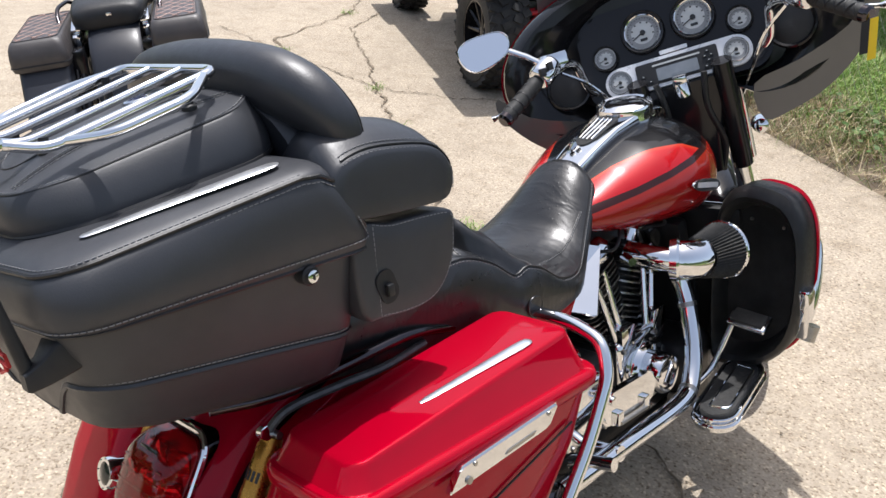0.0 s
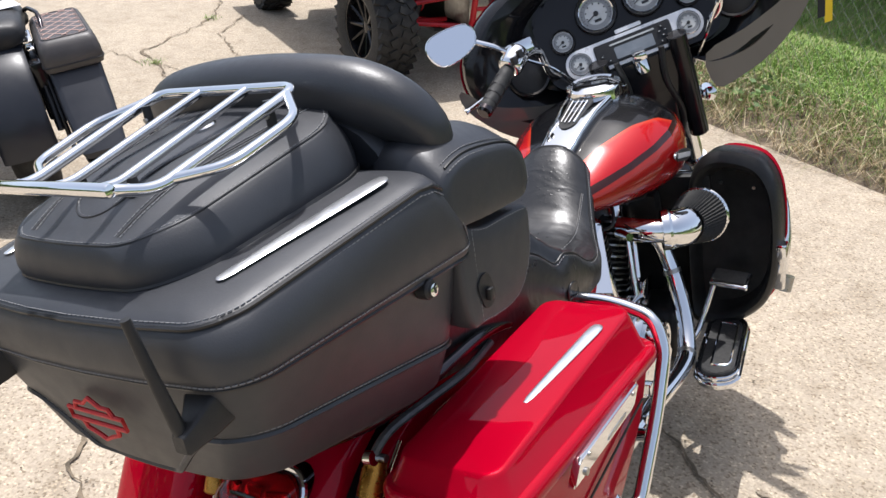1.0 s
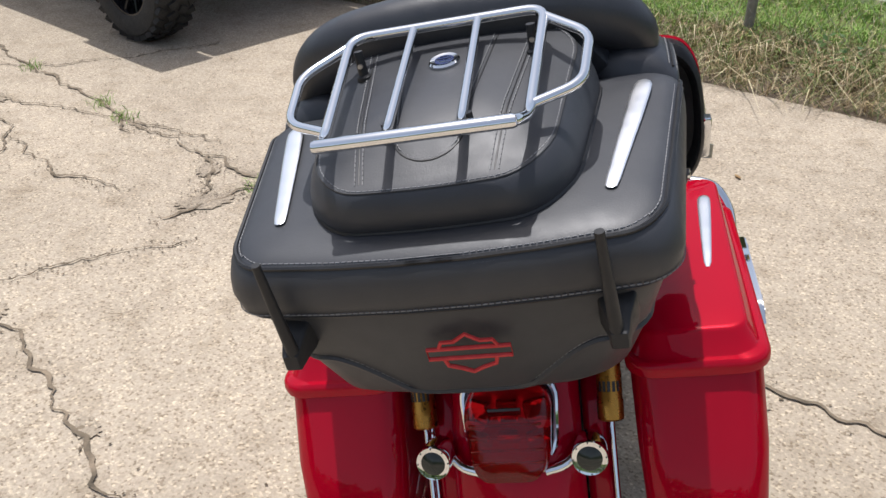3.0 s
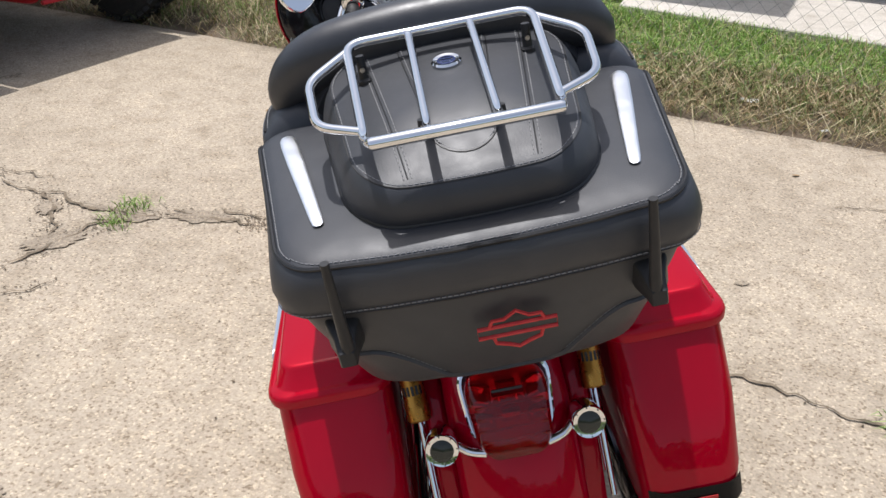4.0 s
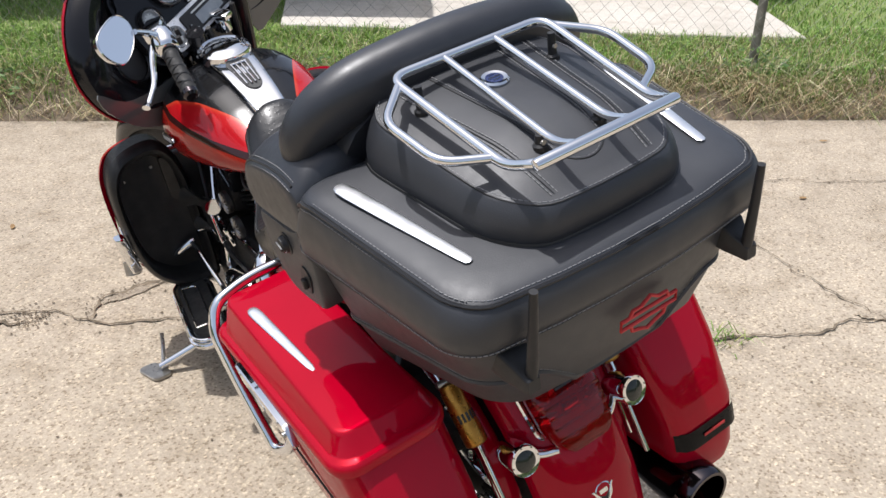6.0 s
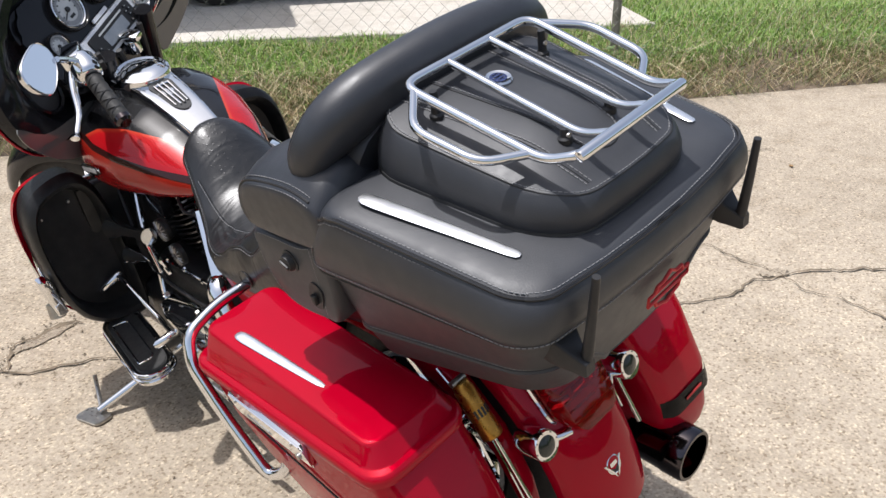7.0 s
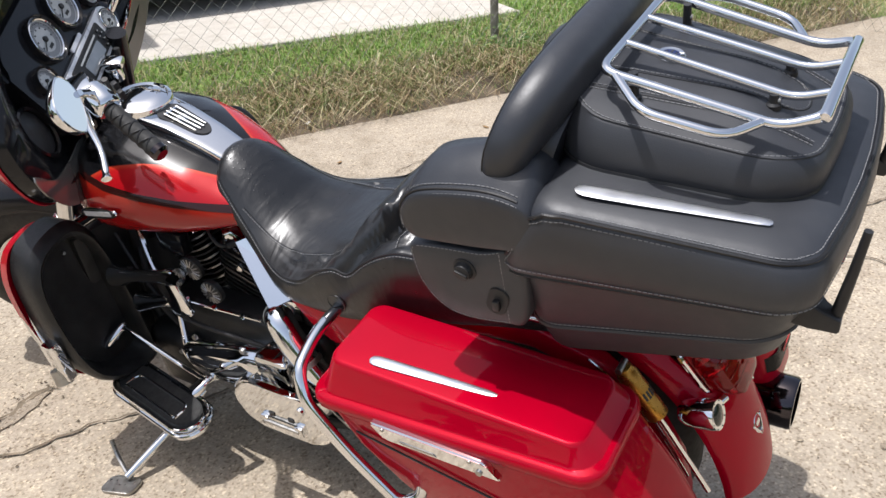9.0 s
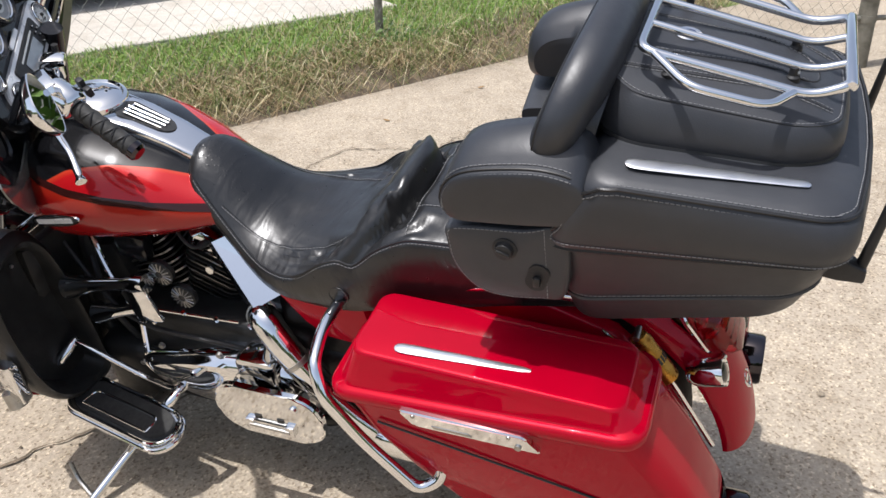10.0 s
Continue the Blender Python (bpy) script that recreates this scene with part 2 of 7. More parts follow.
M_LEAF = blade_material("weed_leaves", [(0.0, (0.05, 0.11, 0.02)), (0.6, (0.09, 0.17, 0.03)), (1.0, (0.14, 0.2, 0.05))])


# ---- mesh helpers ----
def part(name, bm, mat, parent=None, label="", angle=38):
    me = bpy.data.meshes.new(name)
    bmesh.ops.recalc_face_normals(bm, faces=bm.faces[:])
    lim = radians(angle)
    for e in bm.edges:
        if len(e.link_faces) == 2:
            e.smooth = e.calc_face_angle(0) < lim
    for f in bm.faces:
        f.smooth = True
    bm.to_mesh(me)
    bm.free()
    me.materials.append(mat)
    ob = new(name, me)
    if parent:
        ob.parent = parent
    if label:
        tagged(ob, label)
    return ob


def empty(name, parent=None, label="", category="", group="", kind=""):
    ob = new(name)
    if parent:
        ob.parent = parent
    return tagged(ob, label, category, group, kind)


def loft(rings, cap=True, bm=None, wrap=False):
    bm = bm or bmesh.new()
    vs = [[bm.verts.new(p) for p in r] for r in rings]
    k = len(vs[0])
    pairs = list(zip(vs, vs[1:])) + ([(vs[-1], vs[0])] if wrap else [])
    for a, b in pairs:
        for i in range(k):
            j = (i + 1) % k
            bm.faces.new((a[i], a[j], b[j], b[i]))
    if cap and not wrap:
        bm.faces.new(vs[0][::-1])
        bm.faces.new(vs[-1])
    return bm


def rrect(hx, hy, r, n=5):
    """A rounded rectangle in the plane, anticlockwise."""
    r = min(r, hx * 0.999, hy * 0.999)
    out = []
    for cx, cy, a0 in ((hx - r, hy - r, 0), (-hx + r, hy - r, 90), (-hx + r, -hy + r, 180), (hx - r, -hy + r, 270)):
        for i in range(n + 1):
            a = radians(a0 + 90 * i / n)
            out.append((cx + r * math.cos(a), cy + r * math.sin(a)))
    return out


def sup(a, b, e, n=28):
    """A superellipse with half axes a, b and exponent e."""
    out = []
    for i in range(n):
        t = 2 * math.pi * i / n
        c, s = math.cos(t), math.sin(t)
        out.append((a * math.copysign(abs(c) ** (2 / e), c), b * math.copysign(abs(s) ** (2 / e), s)))
    return out


def spline(pts, per=8, closed=False):
    """A smooth line through the points."""
    p = [Vector(q) for q in pts]
    out, n = [], len(p)
    for i in range(n if closed else n - 1):
        a = p[(i - 1) % n] if closed or i else p[0] * 2 - p[1]
        b, c = p[i], p[(i + 1) % n]
        d = p[(i + 2) % n] if closed or i + 2 < n else p[-1] * 2 - p[-2]
        for k in range(per):
            t = k / per
            out.append(0.5 * ((2 * b) + (c - a) * t + (2 * a - 5 * b + 4 * c - d) * t * t + (3 * b - a - 3 * c + d) * t ** 3))
    if not closed:
        out.append(p[-1])
    return out


def rounded(pts, r=0.03, n=5):
    """A line of straight stretches with rounded bends."""
    p = [Vector(q) for q in pts]
    out = [p[0]]
    for a, b, c in zip(p, p[1:], p[2:]):
        u, v = a - b, c - b
        k = min(r, u.length * 0.45, v.length * 0.45)
        s, e = b + u.normalized() * k, b + v.normalized() * k
        for i in range(n + 1):
            t = i / n
            out.append((1 - t) ** 2 * s + 2 * t * (1 - t) * b + t * t * e)
    out.append(p[-1])
    return out


def tube(pts, r, seg=10, closed=False, bm=None, cap=True, flat=1.0, up=None):
    """A round bar along a line; r is one radius or one for each point."""
    p = [Vector(q) for q in pts]
    n = len(p)
    rad = r if isinstance(r, (list, tuple)) else [r] * n
    tang = []
    for i in range(n):
        a = p[(i - 1) % n] if closed or i else p[i]
        b = p[(i + 1) % n] if closed or i + 1 < n else p[i]
        tang.append((b - a).normalized())
    nrm = (Vector(up) if up else tang[0].orthogonal()).normalized()
    rings = []
    for i in range(n):
        nrm = nrm - tang[i] * nrm.dot(tang[i])
        if nrm.length < 1e-6:
            nrm = tang[i].orthogonal()
        nrm.normalize()
        bi = tang[i].cross(nrm)
        rings.append([p[i] + (nrm * math.cos(t) + bi * math.sin(t) * flat) * rad[i] for t in (2 * math.pi * k / seg for k in range(seg))])
    return loft(rings, cap and not closed, bm, closed)


def lathe(profile, origin=(0, 0, 0), axis=(0, 0, 1), seg=28, bm=None, cap=True):
    """A turned body: profile of (distance along the axis, radius)."""
    ax = Vector(axis).normalized()
    u = ax.orthogonal().normalized()
    v = ax.cross(u)
    o = Vector(origin)
    rings = [[o + ax * h + (u * math.cos(t) + v * math.sin(t)) * max(r, 1e-4) for t in (2 * math.pi * k / seg for k in range(seg))] for h, r in profile]
    return loft(rings, cap, bm)


def block(size, at=(0, 0, 0), bevel=0.004, rot=(0, 0, 0), bm=None, seg=2):
    b = bmesh.new()
    bmesh.ops.create_cube(b, size=1.0)
    bmesh.ops.scale(b, vec=size, verts=b.verts)
    if bevel:
        bmesh.ops.bevel(b, geom=b.edges[:], offset=min(bevel, min(size) * 0.45), segments=seg, affect="EDGES", profile=0.6)
    b.transform(pose(*at, *rot))
    return merge(bm, b)


def merge(bm, other):
    if bm is None:
        return other
    me = bpy.data.meshes.new("scratch")
    other.to_mesh(me)
    other.free()
    bm.from_mesh(me)
    bpy.data.meshes.remove(me)
    return bm


def flip(bm):
    """The same body mirrored across the machine's middle plane."""
    b = bm.copy()
    for v in b.verts:
        v.co.x = -v.co.x
    bmesh.ops.reverse_faces(b, faces=b.faces[:])
    return b


def pair(name, bm, mat, parent, label=""):
    part(name, flip(bm), mat, parent, label)
    return part(name, bm, mat, parent, label)


def plate(outline, thick, m=None, bevel=0.0):
    """A flat plate from an outline in its own plane, raised along its z."""
    b = loft([[(x, y, 0) for x, y in outline], [(x, y, thick) for x, y in outline]])
    if bevel:
        top = [e for e in b.edges if all(abs(v.co.z - thick) < 1e-6 for v in e.verts)]
        bmesh.ops.bevel(b, geom=top, offset=bevel, segments=2, affect="EDGES")
    if m is not None:
        b.transform(m)
    return b


def lerp_table(tab, y):
    """Values interpolated smoothly in a table of rows (key, values...)."""
    if y <= tab[0][0]:
        return tab[0][1:]
    for a, b in zip(tab, tab[1:]):
        if y <= b[0]:
            t = (y - a[0]) / (b[0] - a[0])
            return tuple(p + (q - p) * t for p, q in zip(a[1:], b[1:]))
    return tab[-1][1:]

# ---- the large structure: drive, verge, slab, fence ----
EDGE_E, EDGE_N = Vector((0.858, -0.513, 0)), Vector((0.513, 0.858, 0))


def env(e, d, z=0.0):
    """A place given along the drive's edge and across it."""
    return EDGE_E * e + EDGE_N * d + Vector((0, 0, z))


def sheet(name, e0, e1, d0, d1, ne, nd, zf, mat, label, kind="structure"):
    bm = bmesh.new()
    vs = [[bm.verts.new(env(e0 + (e1 - e0) * i / ne, d0 + (d1 - d0) * j / nd, zf(e0 + (e1 - e0) * i / ne, d0 + (d1 - d0) * j / nd))) for j in range(nd + 1)] for i in range(ne + 1)]
    for i in range(ne):
        for j in range(nd):
            bm.faces.new((vs[i][j], vs[i + 1][j], vs[i + 1][j + 1], vs[i][j + 1]))
    ob = part(name, bm, mat, None, label)
    return tagged(ob, label, "", "", kind)


def edge_line(e):
    return 2.98 + 0.06 * noise.noise((e * 0.7, 3.1, 0)) + 0.03 * noise.noise((e * 4.0, 7.7, 0))


def verge_z(e, d):
    t = min(1.0, max(0.0, (d - edge_line(e)) / 0.45))
    return -0.03 + 0.12 * t + 0.03 * noise.noise((e * 1.3, d * 1.3, 0)) * t + 0.015 * noise.noise((e * 7, d * 7, 2)) * (0.3 + t)


# ground: one sheet to the horizon, just under the drive
bm = bmesh.new()
for q in ((-600, -600), (600, -600), (600, 600), (-600, 600)):
    bm.verts.new((*q, -0.06))
bm.faces.new(bm.verts[:])
tagged(part("ground", bm, M_TURF), "wide green turf and earth reaching the horizon", kind="structure")

drive = sheet("pavement", -16, 14, -16, 2.95, 60, 38, lambda e, d: 0.004 * noise.noise((e * 0.5, d * 0.5, 5)) - (0.004 if d < 2.7 else 0.012), M_CONC, "weathered tan concrete drive with exposed stones and cracks")
sheet("verge_soil", -14, 5.0, 2.86, 3.7, 230, 12, lambda e, d: max(verge_z(e, d) - (0.0 if d > 3.2 else 0.004), -0.03) if d > 2.9 else -0.03, M_SOIL, "dry brown soil bank along the edge of the concrete")
sheet("lawn", -14, 30.0, 3.68, 26, 90, 60, lambda e, d: 0.085 + 0.03 * noise.noise((e * 0.8, d * 0.8, 1)), M_TURF, "mown green lawn behind the wire fence")


def crack(points, width, seed):
    """A dirt-filled crack as a ragged ribbon sunk in the drive."""
    rnd = random.Random(seed)
    pts = [Vector((x, y, 0)) for x, y in points]
    fine = []
    for a, b in zip(pts, pts[1:]):
        n = max(2, int((b - a).length / 0.02))
        side = (b - a).normalized().cross(Vector((0, 0, 1)))
        for i in range(n):
            t = i / n
            q = a + (b - a) * t
            jag = 0.05 * noise.noise(q * 5 + Vector((seed, 0, 0))) + 0.025 * noise.noise(q * 17 + Vector((seed, 4, 0))) + rnd.uniform(-0.006, 0.006)
            fine.append((a + (b - a) * t + side * jag, side))
    bm = bmesh.new()
    rows = []
    for i, (p, s) in enumerate(fine):
        w = width * 0.5 * (0.15 + 1.5 * abs(noise.noise(p * 3.0 + Vector((0, seed, 0)))) + rnd.uniform(0, 0.5)) * min(1, (i + 1) / 4, (len(fine) - i) / 4)
        rows.append((bm.verts.new(p + s * w + Vector((0, 0, 0.0035))), bm.verts.new(p + Vector((0, 0, 0.006 * rnd.random()))), bm.verts.new(p - s * w + Vector((0, 0, 0.0035)))))
    for a, b in zip(rows, rows[1:]):
        bm.faces.new((a[0], a[1], b[1], b[0]))
        bm.faces.new((a[1], a[2], b[2], b[1]))
    ob = part("crack", bm, M_CRACK, drive)
    return ob


CRACKS_FAR = [
    ([(-5.6, 4.9), (-5.06, 4.29), (-4.55, 3.1), (-4.14, 2.87), (-3.4, 2.45), (-2.97, 2.3)], 0.02),
    ([(-4.9, 4.5), (-4.53, 3.85), (-3.6, 3.2), (-3.09, 2.80), (-2.39, 2.32), (-2.05, 2.0)], 0.016),
    ([(-5.2, 3.0), (-4.3, 2.9), (-3.09, 2.80)], 0.010),
    ([(-3.09, 2.80), (-2.6, 3.05), (-2.2, 3.4)], 0.007),
    ([(-3.4, 2.45), (-2.8, 2.3), (-2.17, 2.14), (-1.6, 1.95)], 0.012),
    ([(-2.97, 2.3), (-2.62, 1.9), (-2.45, 1.45), (-2.3, 1.07), (-1.94, 0.64), (-1.58, 0.41), (-1.25, 0.10), (-1.15, 0.03), (-0.98, -0.12), (-0.86, -0.24), (-0.7, -0.6), (-0.6, -1.2)], 0.011),
    ([(-0.74, 1.52), (-0.73, 1.48)], 0.008),
]
CRACKS_MIDDLE = [
    ([(-2.62, 1.9), (-2.2, 1.55), (-1.8, 1.42)], 0.010),
    ([(-1.94, 0.64), (-2.5, 0.45), (-3.3, 0.3)], 0.009),
    ([(-1.9, 0.75), (-1.62, 0.95), (-1.35, 1.12)], 0.007),
    ([(-0.9, 1.62), (-0.74, 1.52), (-0.58, 1.38), (-0.47, 1.32), (-0.36, 1.25), (-0.25, 1.16), (-0.05, 1.02), (0.17, 0.90), (0.25, 0.82), (0.40, 0.72), (0.54, 0.56), (0.67, 0.48), (0.94, 0.32), (1.10, 0.20), (1.31, 0.07), (1.63, 0.0), (1.84, -0.17), (2.09, -0.40), (2.6, -0.7)], 0.012),
    ([(-0.58, 1.38), (-0.50, 1.50), (-0.36, 1.52), (-0.27, 1.49)], 0.022),
    ([(-1.63, 1.80), (-1.55, 1.66), (-1.52, 1.51), (-1.50, 1.40)], 0.020),
]
CRACKS_NEAR = [
    ([(-1.83, 1.94), (-1.70, 1.87), (-1.56, 1.79), (-1.42, 1.68), (-1.31, 1.63), (-1.21, 1.56), (-1.13, 1.61)], 0.020),
    ([(-1.21, 1.56), (-1.27, 1.50), (-1.35, 1.49), (-1.43, 1.41), (-1.51, 1.27), (-1.58, 1.22)], 0.014),
    ([(-1.09, 1.60), (-1.00, 1.57), (-0.89, 1.55), (-0.81, 1.54), (-0.73, 1.48)], 0.020),
    ([(-1.83, 1.94), (-2.17, 2.14)], 0.012),
    ([(1.55, 1.55), (1.85, 1.49), (1.94, 1.08), (1.70, 0.49), (1.63, 0.0), (1.58, -0.51), (1.5, -0.9)], 0.008),
    ([(1.94, 1.08), (2.4, 0.95), (2.9, 0.6)], 0.006),
    ([(-5.5, 1.9), (-4.6, 1.6), (-4.0, 1.62)], 0.008),
]
CRACKS = CRACKS_FAR + CRACKS_MIDDLE + CRACKS_NEAR
for i, (p, w) in enumerate(CRACKS):
    crack(p, w, i + 1)


def pebbles(name, n, seed, e0, e1, d0, d1, size, mat, label):
    """Loose chips scattered on the ground."""
    rnd = random.Random(seed)
    vs, fs = [], []
    for _ in range(n):
        c = env(rnd.uniform(e0, e1), rnd.uniform(d0, d1), 0.001)
        s = size * rnd.uniform(0.4, 1.3)
        k = len(vs)
        for j in range(5):
            a = j * 1.2566 + rnd.random()
            vs.append(c + Vector((math.cos(a) * s, math.sin(a) * s, 0)) * rnd.uniform(0.6, 1.2))
        vs.append(c + Vector((0, 0, s * 0.6)))
        fs += [(k + j, k + (j + 1) % 5, k + 5) for j in range(5)]
    me = bpy.data.meshes.new(name)
    me.from_pydata(vs, [], fs)
    me.materials.append(mat)
    return tagged(new(name, me), label, kind="stuff")


def blades(name, n, seed, place, height, width, lean, mat, label, bottom=0.0):
    """Many single grass blades, each a bent tapering strip."""
    rng = np.random.default_rng(seed)
    pts = place(rng, n)
    n = len(pts)
    h = height * rng.uniform(0.45, 1.25, n) * (pts[:, 3] if pts.shape[1] > 3 else 1)
    a = rng.uniform(0, 2 * np.pi, n)
    lx, ly = np.cos(a) * lean * h * rng.uniform(0.2, 1.3, n), np.sin(a) * lean * h * rng.uniform(0.2, 1.3, n)
    b = rng.uniform(0, 2 * np.pi, n)
    wx, wy = np.cos(b) * width, np.sin(b) * width
    base = pts[:, :3]
    v = np.zeros((n, 5, 3))
    v[:, 0] = base - np.stack([wx, wy, 0 * wx], 1)
    v[:, 1] = base + np.stack([wx, wy, 0 * wx], 1)
    mid = base + np.stack([lx * 0.35, ly * 0.35, h * 0.6], 1)
    v[:, 2] = mid + np.stack([wx, wy, 0 * wx], 1) * 0.8
    v[:, 3] = mid - np.stack([wx, wy, 0 * wx], 1) * 0.8
    v[:, 4] = base + np.stack([lx, ly, h * np.maximum(0.3, 1 - 0.4 * lean)], 1)
    k = np.arange(n) * 5
    faces = [f for i in k for f in ((i, i + 1, i + 2, i + 3), (i + 3, i + 2, i + 4))]
    me = bpy.data.meshes.new(name)
    me.from_pydata(v.reshape(-1, 3).tolist(), [], faces)
    me.materials.append(mat)
    return tagged(new(name, me), label, kind="stuff")


def strip(e0, e1, d0, d1, zf, dens=None):
    def place(rng, n):
        e, d = rng.uniform(e0, e1, n), rng.uniform(d0, d1, n)
        if dens is not None:
            keep = np.array([dens(x, y) for x, y in zip(e, d)]) > rng.uniform(0, 1, n)
            e, d = e[keep], d[keep]
        z = np.array([zf(x, y) for x, y in zip(e, d)])
        return np.stack([e * EDGE_E.x + d * EDGE_N.x, e * EDGE_E.y + d * EDGE_N.y, z], 1)
    return place


def on_slab(e, d):
    return -1.07 < e < 2.7 + 0.08 * (d - 4.3) and d > 4.57 - 0.097 * e


def clumpy(e, d):
    return 0.5 + 0.8 * noise.noise((e * 1.6, d * 1.6, 11)) + 0.6 * noise.noise((e * 5.5, d * 5.5, 3))


def lush(e):
    """1 along the stretch where green grass comes close to the drive, 0 where straw covers the bank."""
    return min(1.0, max(0.0, (-0.9 - e) / 0.8))


def straw_density(e, d):
    k = min(1, max(0, d - 3.06) * 3.2) * (0.12 + 1.35 * clumpy(e, d)) * min(1, max(0.3, (3.6 - d) * 4))
    return k * (max(0.0, 0.35 - (d - 3.2) * 3) if e > 1.9 else 1.0 - 0.78 * lush(e))


def green_density(e, d):
    if on_slab(e, d):
        return 0.0
    k = clumpy(e, d) * min(1.0, max(0.0, d - 3.10) * 2.2) + (0.35 if e > 1.6 and d > 3.3 else min(0.25, max(0.0, d - 3.4)))
    return k + lush(e) * (0.6 if d > 3.5 else 0.15)


def bank_z(e, d):
    return min(0.075, verge_z(e, d)) if d < 3.6 else 0.075


blades("dry_grass", 62000, 3, strip(-7, 5.2, 2.98, 3.62, lambda e, d: verge_z(e, d) - 0.01, straw_density), 0.150, 0.0024, 1.6, M_STRAW, "tangled dry straw-coloured grass on the bank")
blades("tall_grass", 56000, 4, strip(-7, 5.4, 3.12, 4.6, bank_z, green_density), 0.130, 0.0032, 1.0, M_GRASS, "long green unmown grass along the fence")
blades("bleached_grass", 9000, 15, strip(-7, 5.2, 3.2, 4.5, bank_z, lambda e, d: 0.0 if on_slab(e, d) else max(0.0, clumpy(e + 9, d)) * (1 - 0.7 * lush(e))), 0.16, 0.0026, 1.3, M_STRAW, "straw blades scattered through the green grass")
blades("twigs", 700, 16, strip(-7, 5.2, 2.98, 3.5, lambda e, d: max(verge_z(e, d), -0.005) + 0.01, lambda e, d: 0.3 + clumpy(e, d)), 0.16, 0.0030, 3.2, M_STALK, "pale dry twigs and stems lying over the bank")
blades("seed_stalks", 2600, 14, strip(-7, 4.8, 3.15, 4.2, bank_z, lambda e, d: 0.0 if on_slab(e, d) else max(0.0, clumpy(e, d))), 0.26, 0.0016, 0.7, M_STALK, "pale dry seed stalks standing over the grass")
blades("lawn_grass", 80000, 5, strip(-7, 9, 4.2, 9.5, lambda e, d: 0.08, lambda e, d: 0.0 if on_slab(e, d) else 1.0), 0.07, 0.004, 0.8, M_GRASS, "short green lawn grass")
blades("dead_stems", 13000, 6, strip(-7, 5.2, 2.93, 3.4, lambda e, d: max(verge_z(e, d), -0.01), lambda e, d: 0.25 + clumpy(e, d)), 0.15, 0.0018, 2.4, M_STRAW, "dead stems and clippings lying on the soil")


def tufts(rng, n):
    spots = [(-2.39, 2.32), (-3.05, 2.77), (-1.243, 1.649), (-1.218, 1.658), (-1.269, 1.515), (-4.2, 2.9), (-5.0, 4.2), (1.09, 0.2), (-2.2, 2.15)]
    out = []
    for _ in range(n):
        x, y = spots[rng.integers(len(spots))]
        out.append((x + rng.normal(0, 0.035), y + rng.normal(0, 0.035), 0.0))
    return np.array(out)


blades("crack_weeds", 420, 8, tufts, 0.05, 0.002, 1.4, M_GRASS, "small green weeds growing in the cracks")
def crack_crumbs(n, seed):
    """Crumbs and dirt lying along the cracks."""
    rnd = random.Random(seed)
    vs, fs = [], []
    for _ in range(n):
        line, w = CRACKS[rnd.randrange(len(CRACKS))]
        i = rnd.randrange(len(line) - 1)
        t = rnd.random()
        x, y = (line[i][k] + (line[i + 1][k] - line[i][k]) * t + rnd.gauss(0, 0.035) for k in (0, 1))
        s = rnd.uniform(0.002, 0.0055)
        k = len(vs)
        for j in range(4):
            a = j * 1.57 + rnd.random()
            vs.append(Vector((x + math.cos(a) * s, y + math.sin(a) * s, 0.001)))
        vs.append(Vector((x, y, s * 0.8)))
        fs += [(k + j, k + (j + 1) % 4, k + 4) for j in range(4)]
    me = bpy.data.meshes.new("crack_crumbs")
    me.from_pydata(vs, [], fs)
    me.materials.append(M_CRACK)
    tagged(new("crack_crumbs", me), "crumbs of dirt and grit along the cracks", kind="stuff")


crack_crumbs(2600, 21)
def stain(x, y, rx, ry, turn, seed):
    """A ragged patch of spilled dirt or worn surface on the drive."""
    rnd = random.Random(seed)
    bm = bmesh.new()
    n = 40
    m = Matrix.Translation((x, y, 0)) @ Matrix.Rotation(radians(turn), 4, "Z")
    rim = []
    for i in range(n):
        a = 2 * math.pi * i / n
        k = 0.55 + 0.55 * abs(noise.noise((math.cos(a) * 1.7 + seed, math.sin(a) * 1.7, seed))) + rnd.uniform(0, 0.35)
        rim.append(bm.verts.new(m @ Vector((rx * k * math.cos(a), ry * k * math.sin(a), 0.0012))))
    mid = bm.verts.new(m @ Vector((0, 0, 0.0042)))
    for i in range(n):
        bm.faces.new((rim[i], rim[(i + 1) % n], mid))
    part("stain", bm, M_STAIN, drive)


for k, q in enumerate(((-1.458, 1.393, 0.13, 0.07, 30), (-1.562, 1.675, 0.05, 0.09, 10), (-0.977, 1.565, 0.15, 0.055, -12), (-1.24, 1.566, 0.13, 0.045, 0), (-1.355, 1.653, 0.07, 0.03, -20), (-0.42, 1.50, 0.13, 0.03, 10), (-1.24, 0.14, 0.06, 0.035, -40), (-1.81, 0.59, 0.07, 0.04, -40), (0.45, 0.76, 0.03, 0.02, 0), (0.48, 0.49, 0.035, 0.02, 30), (0.43, 0.84, 0.022, 0.015, 0), (0.47, -0.45, 0.012, 0.010, 0), (0.54, -0.64, 0.016, 0.012, 0), (0.95, 0.98, 0.03, 0.018, 20), (-2.3, 1.1, 0.09, 0.04, -50), (-2.97, 2.32, 0.10, 0.05, -40), (1.9, 1.1, 0.06, 0.03, 60), (1.63, 0.02, 0.07, 0.035, -30))):
    stain(*q, k + 3)


pebbles("loose_chips", 900, 9, -6, 6, -1.5, 2.9, 0.004, M_CRACK, "loose dark stone chips on the concrete")


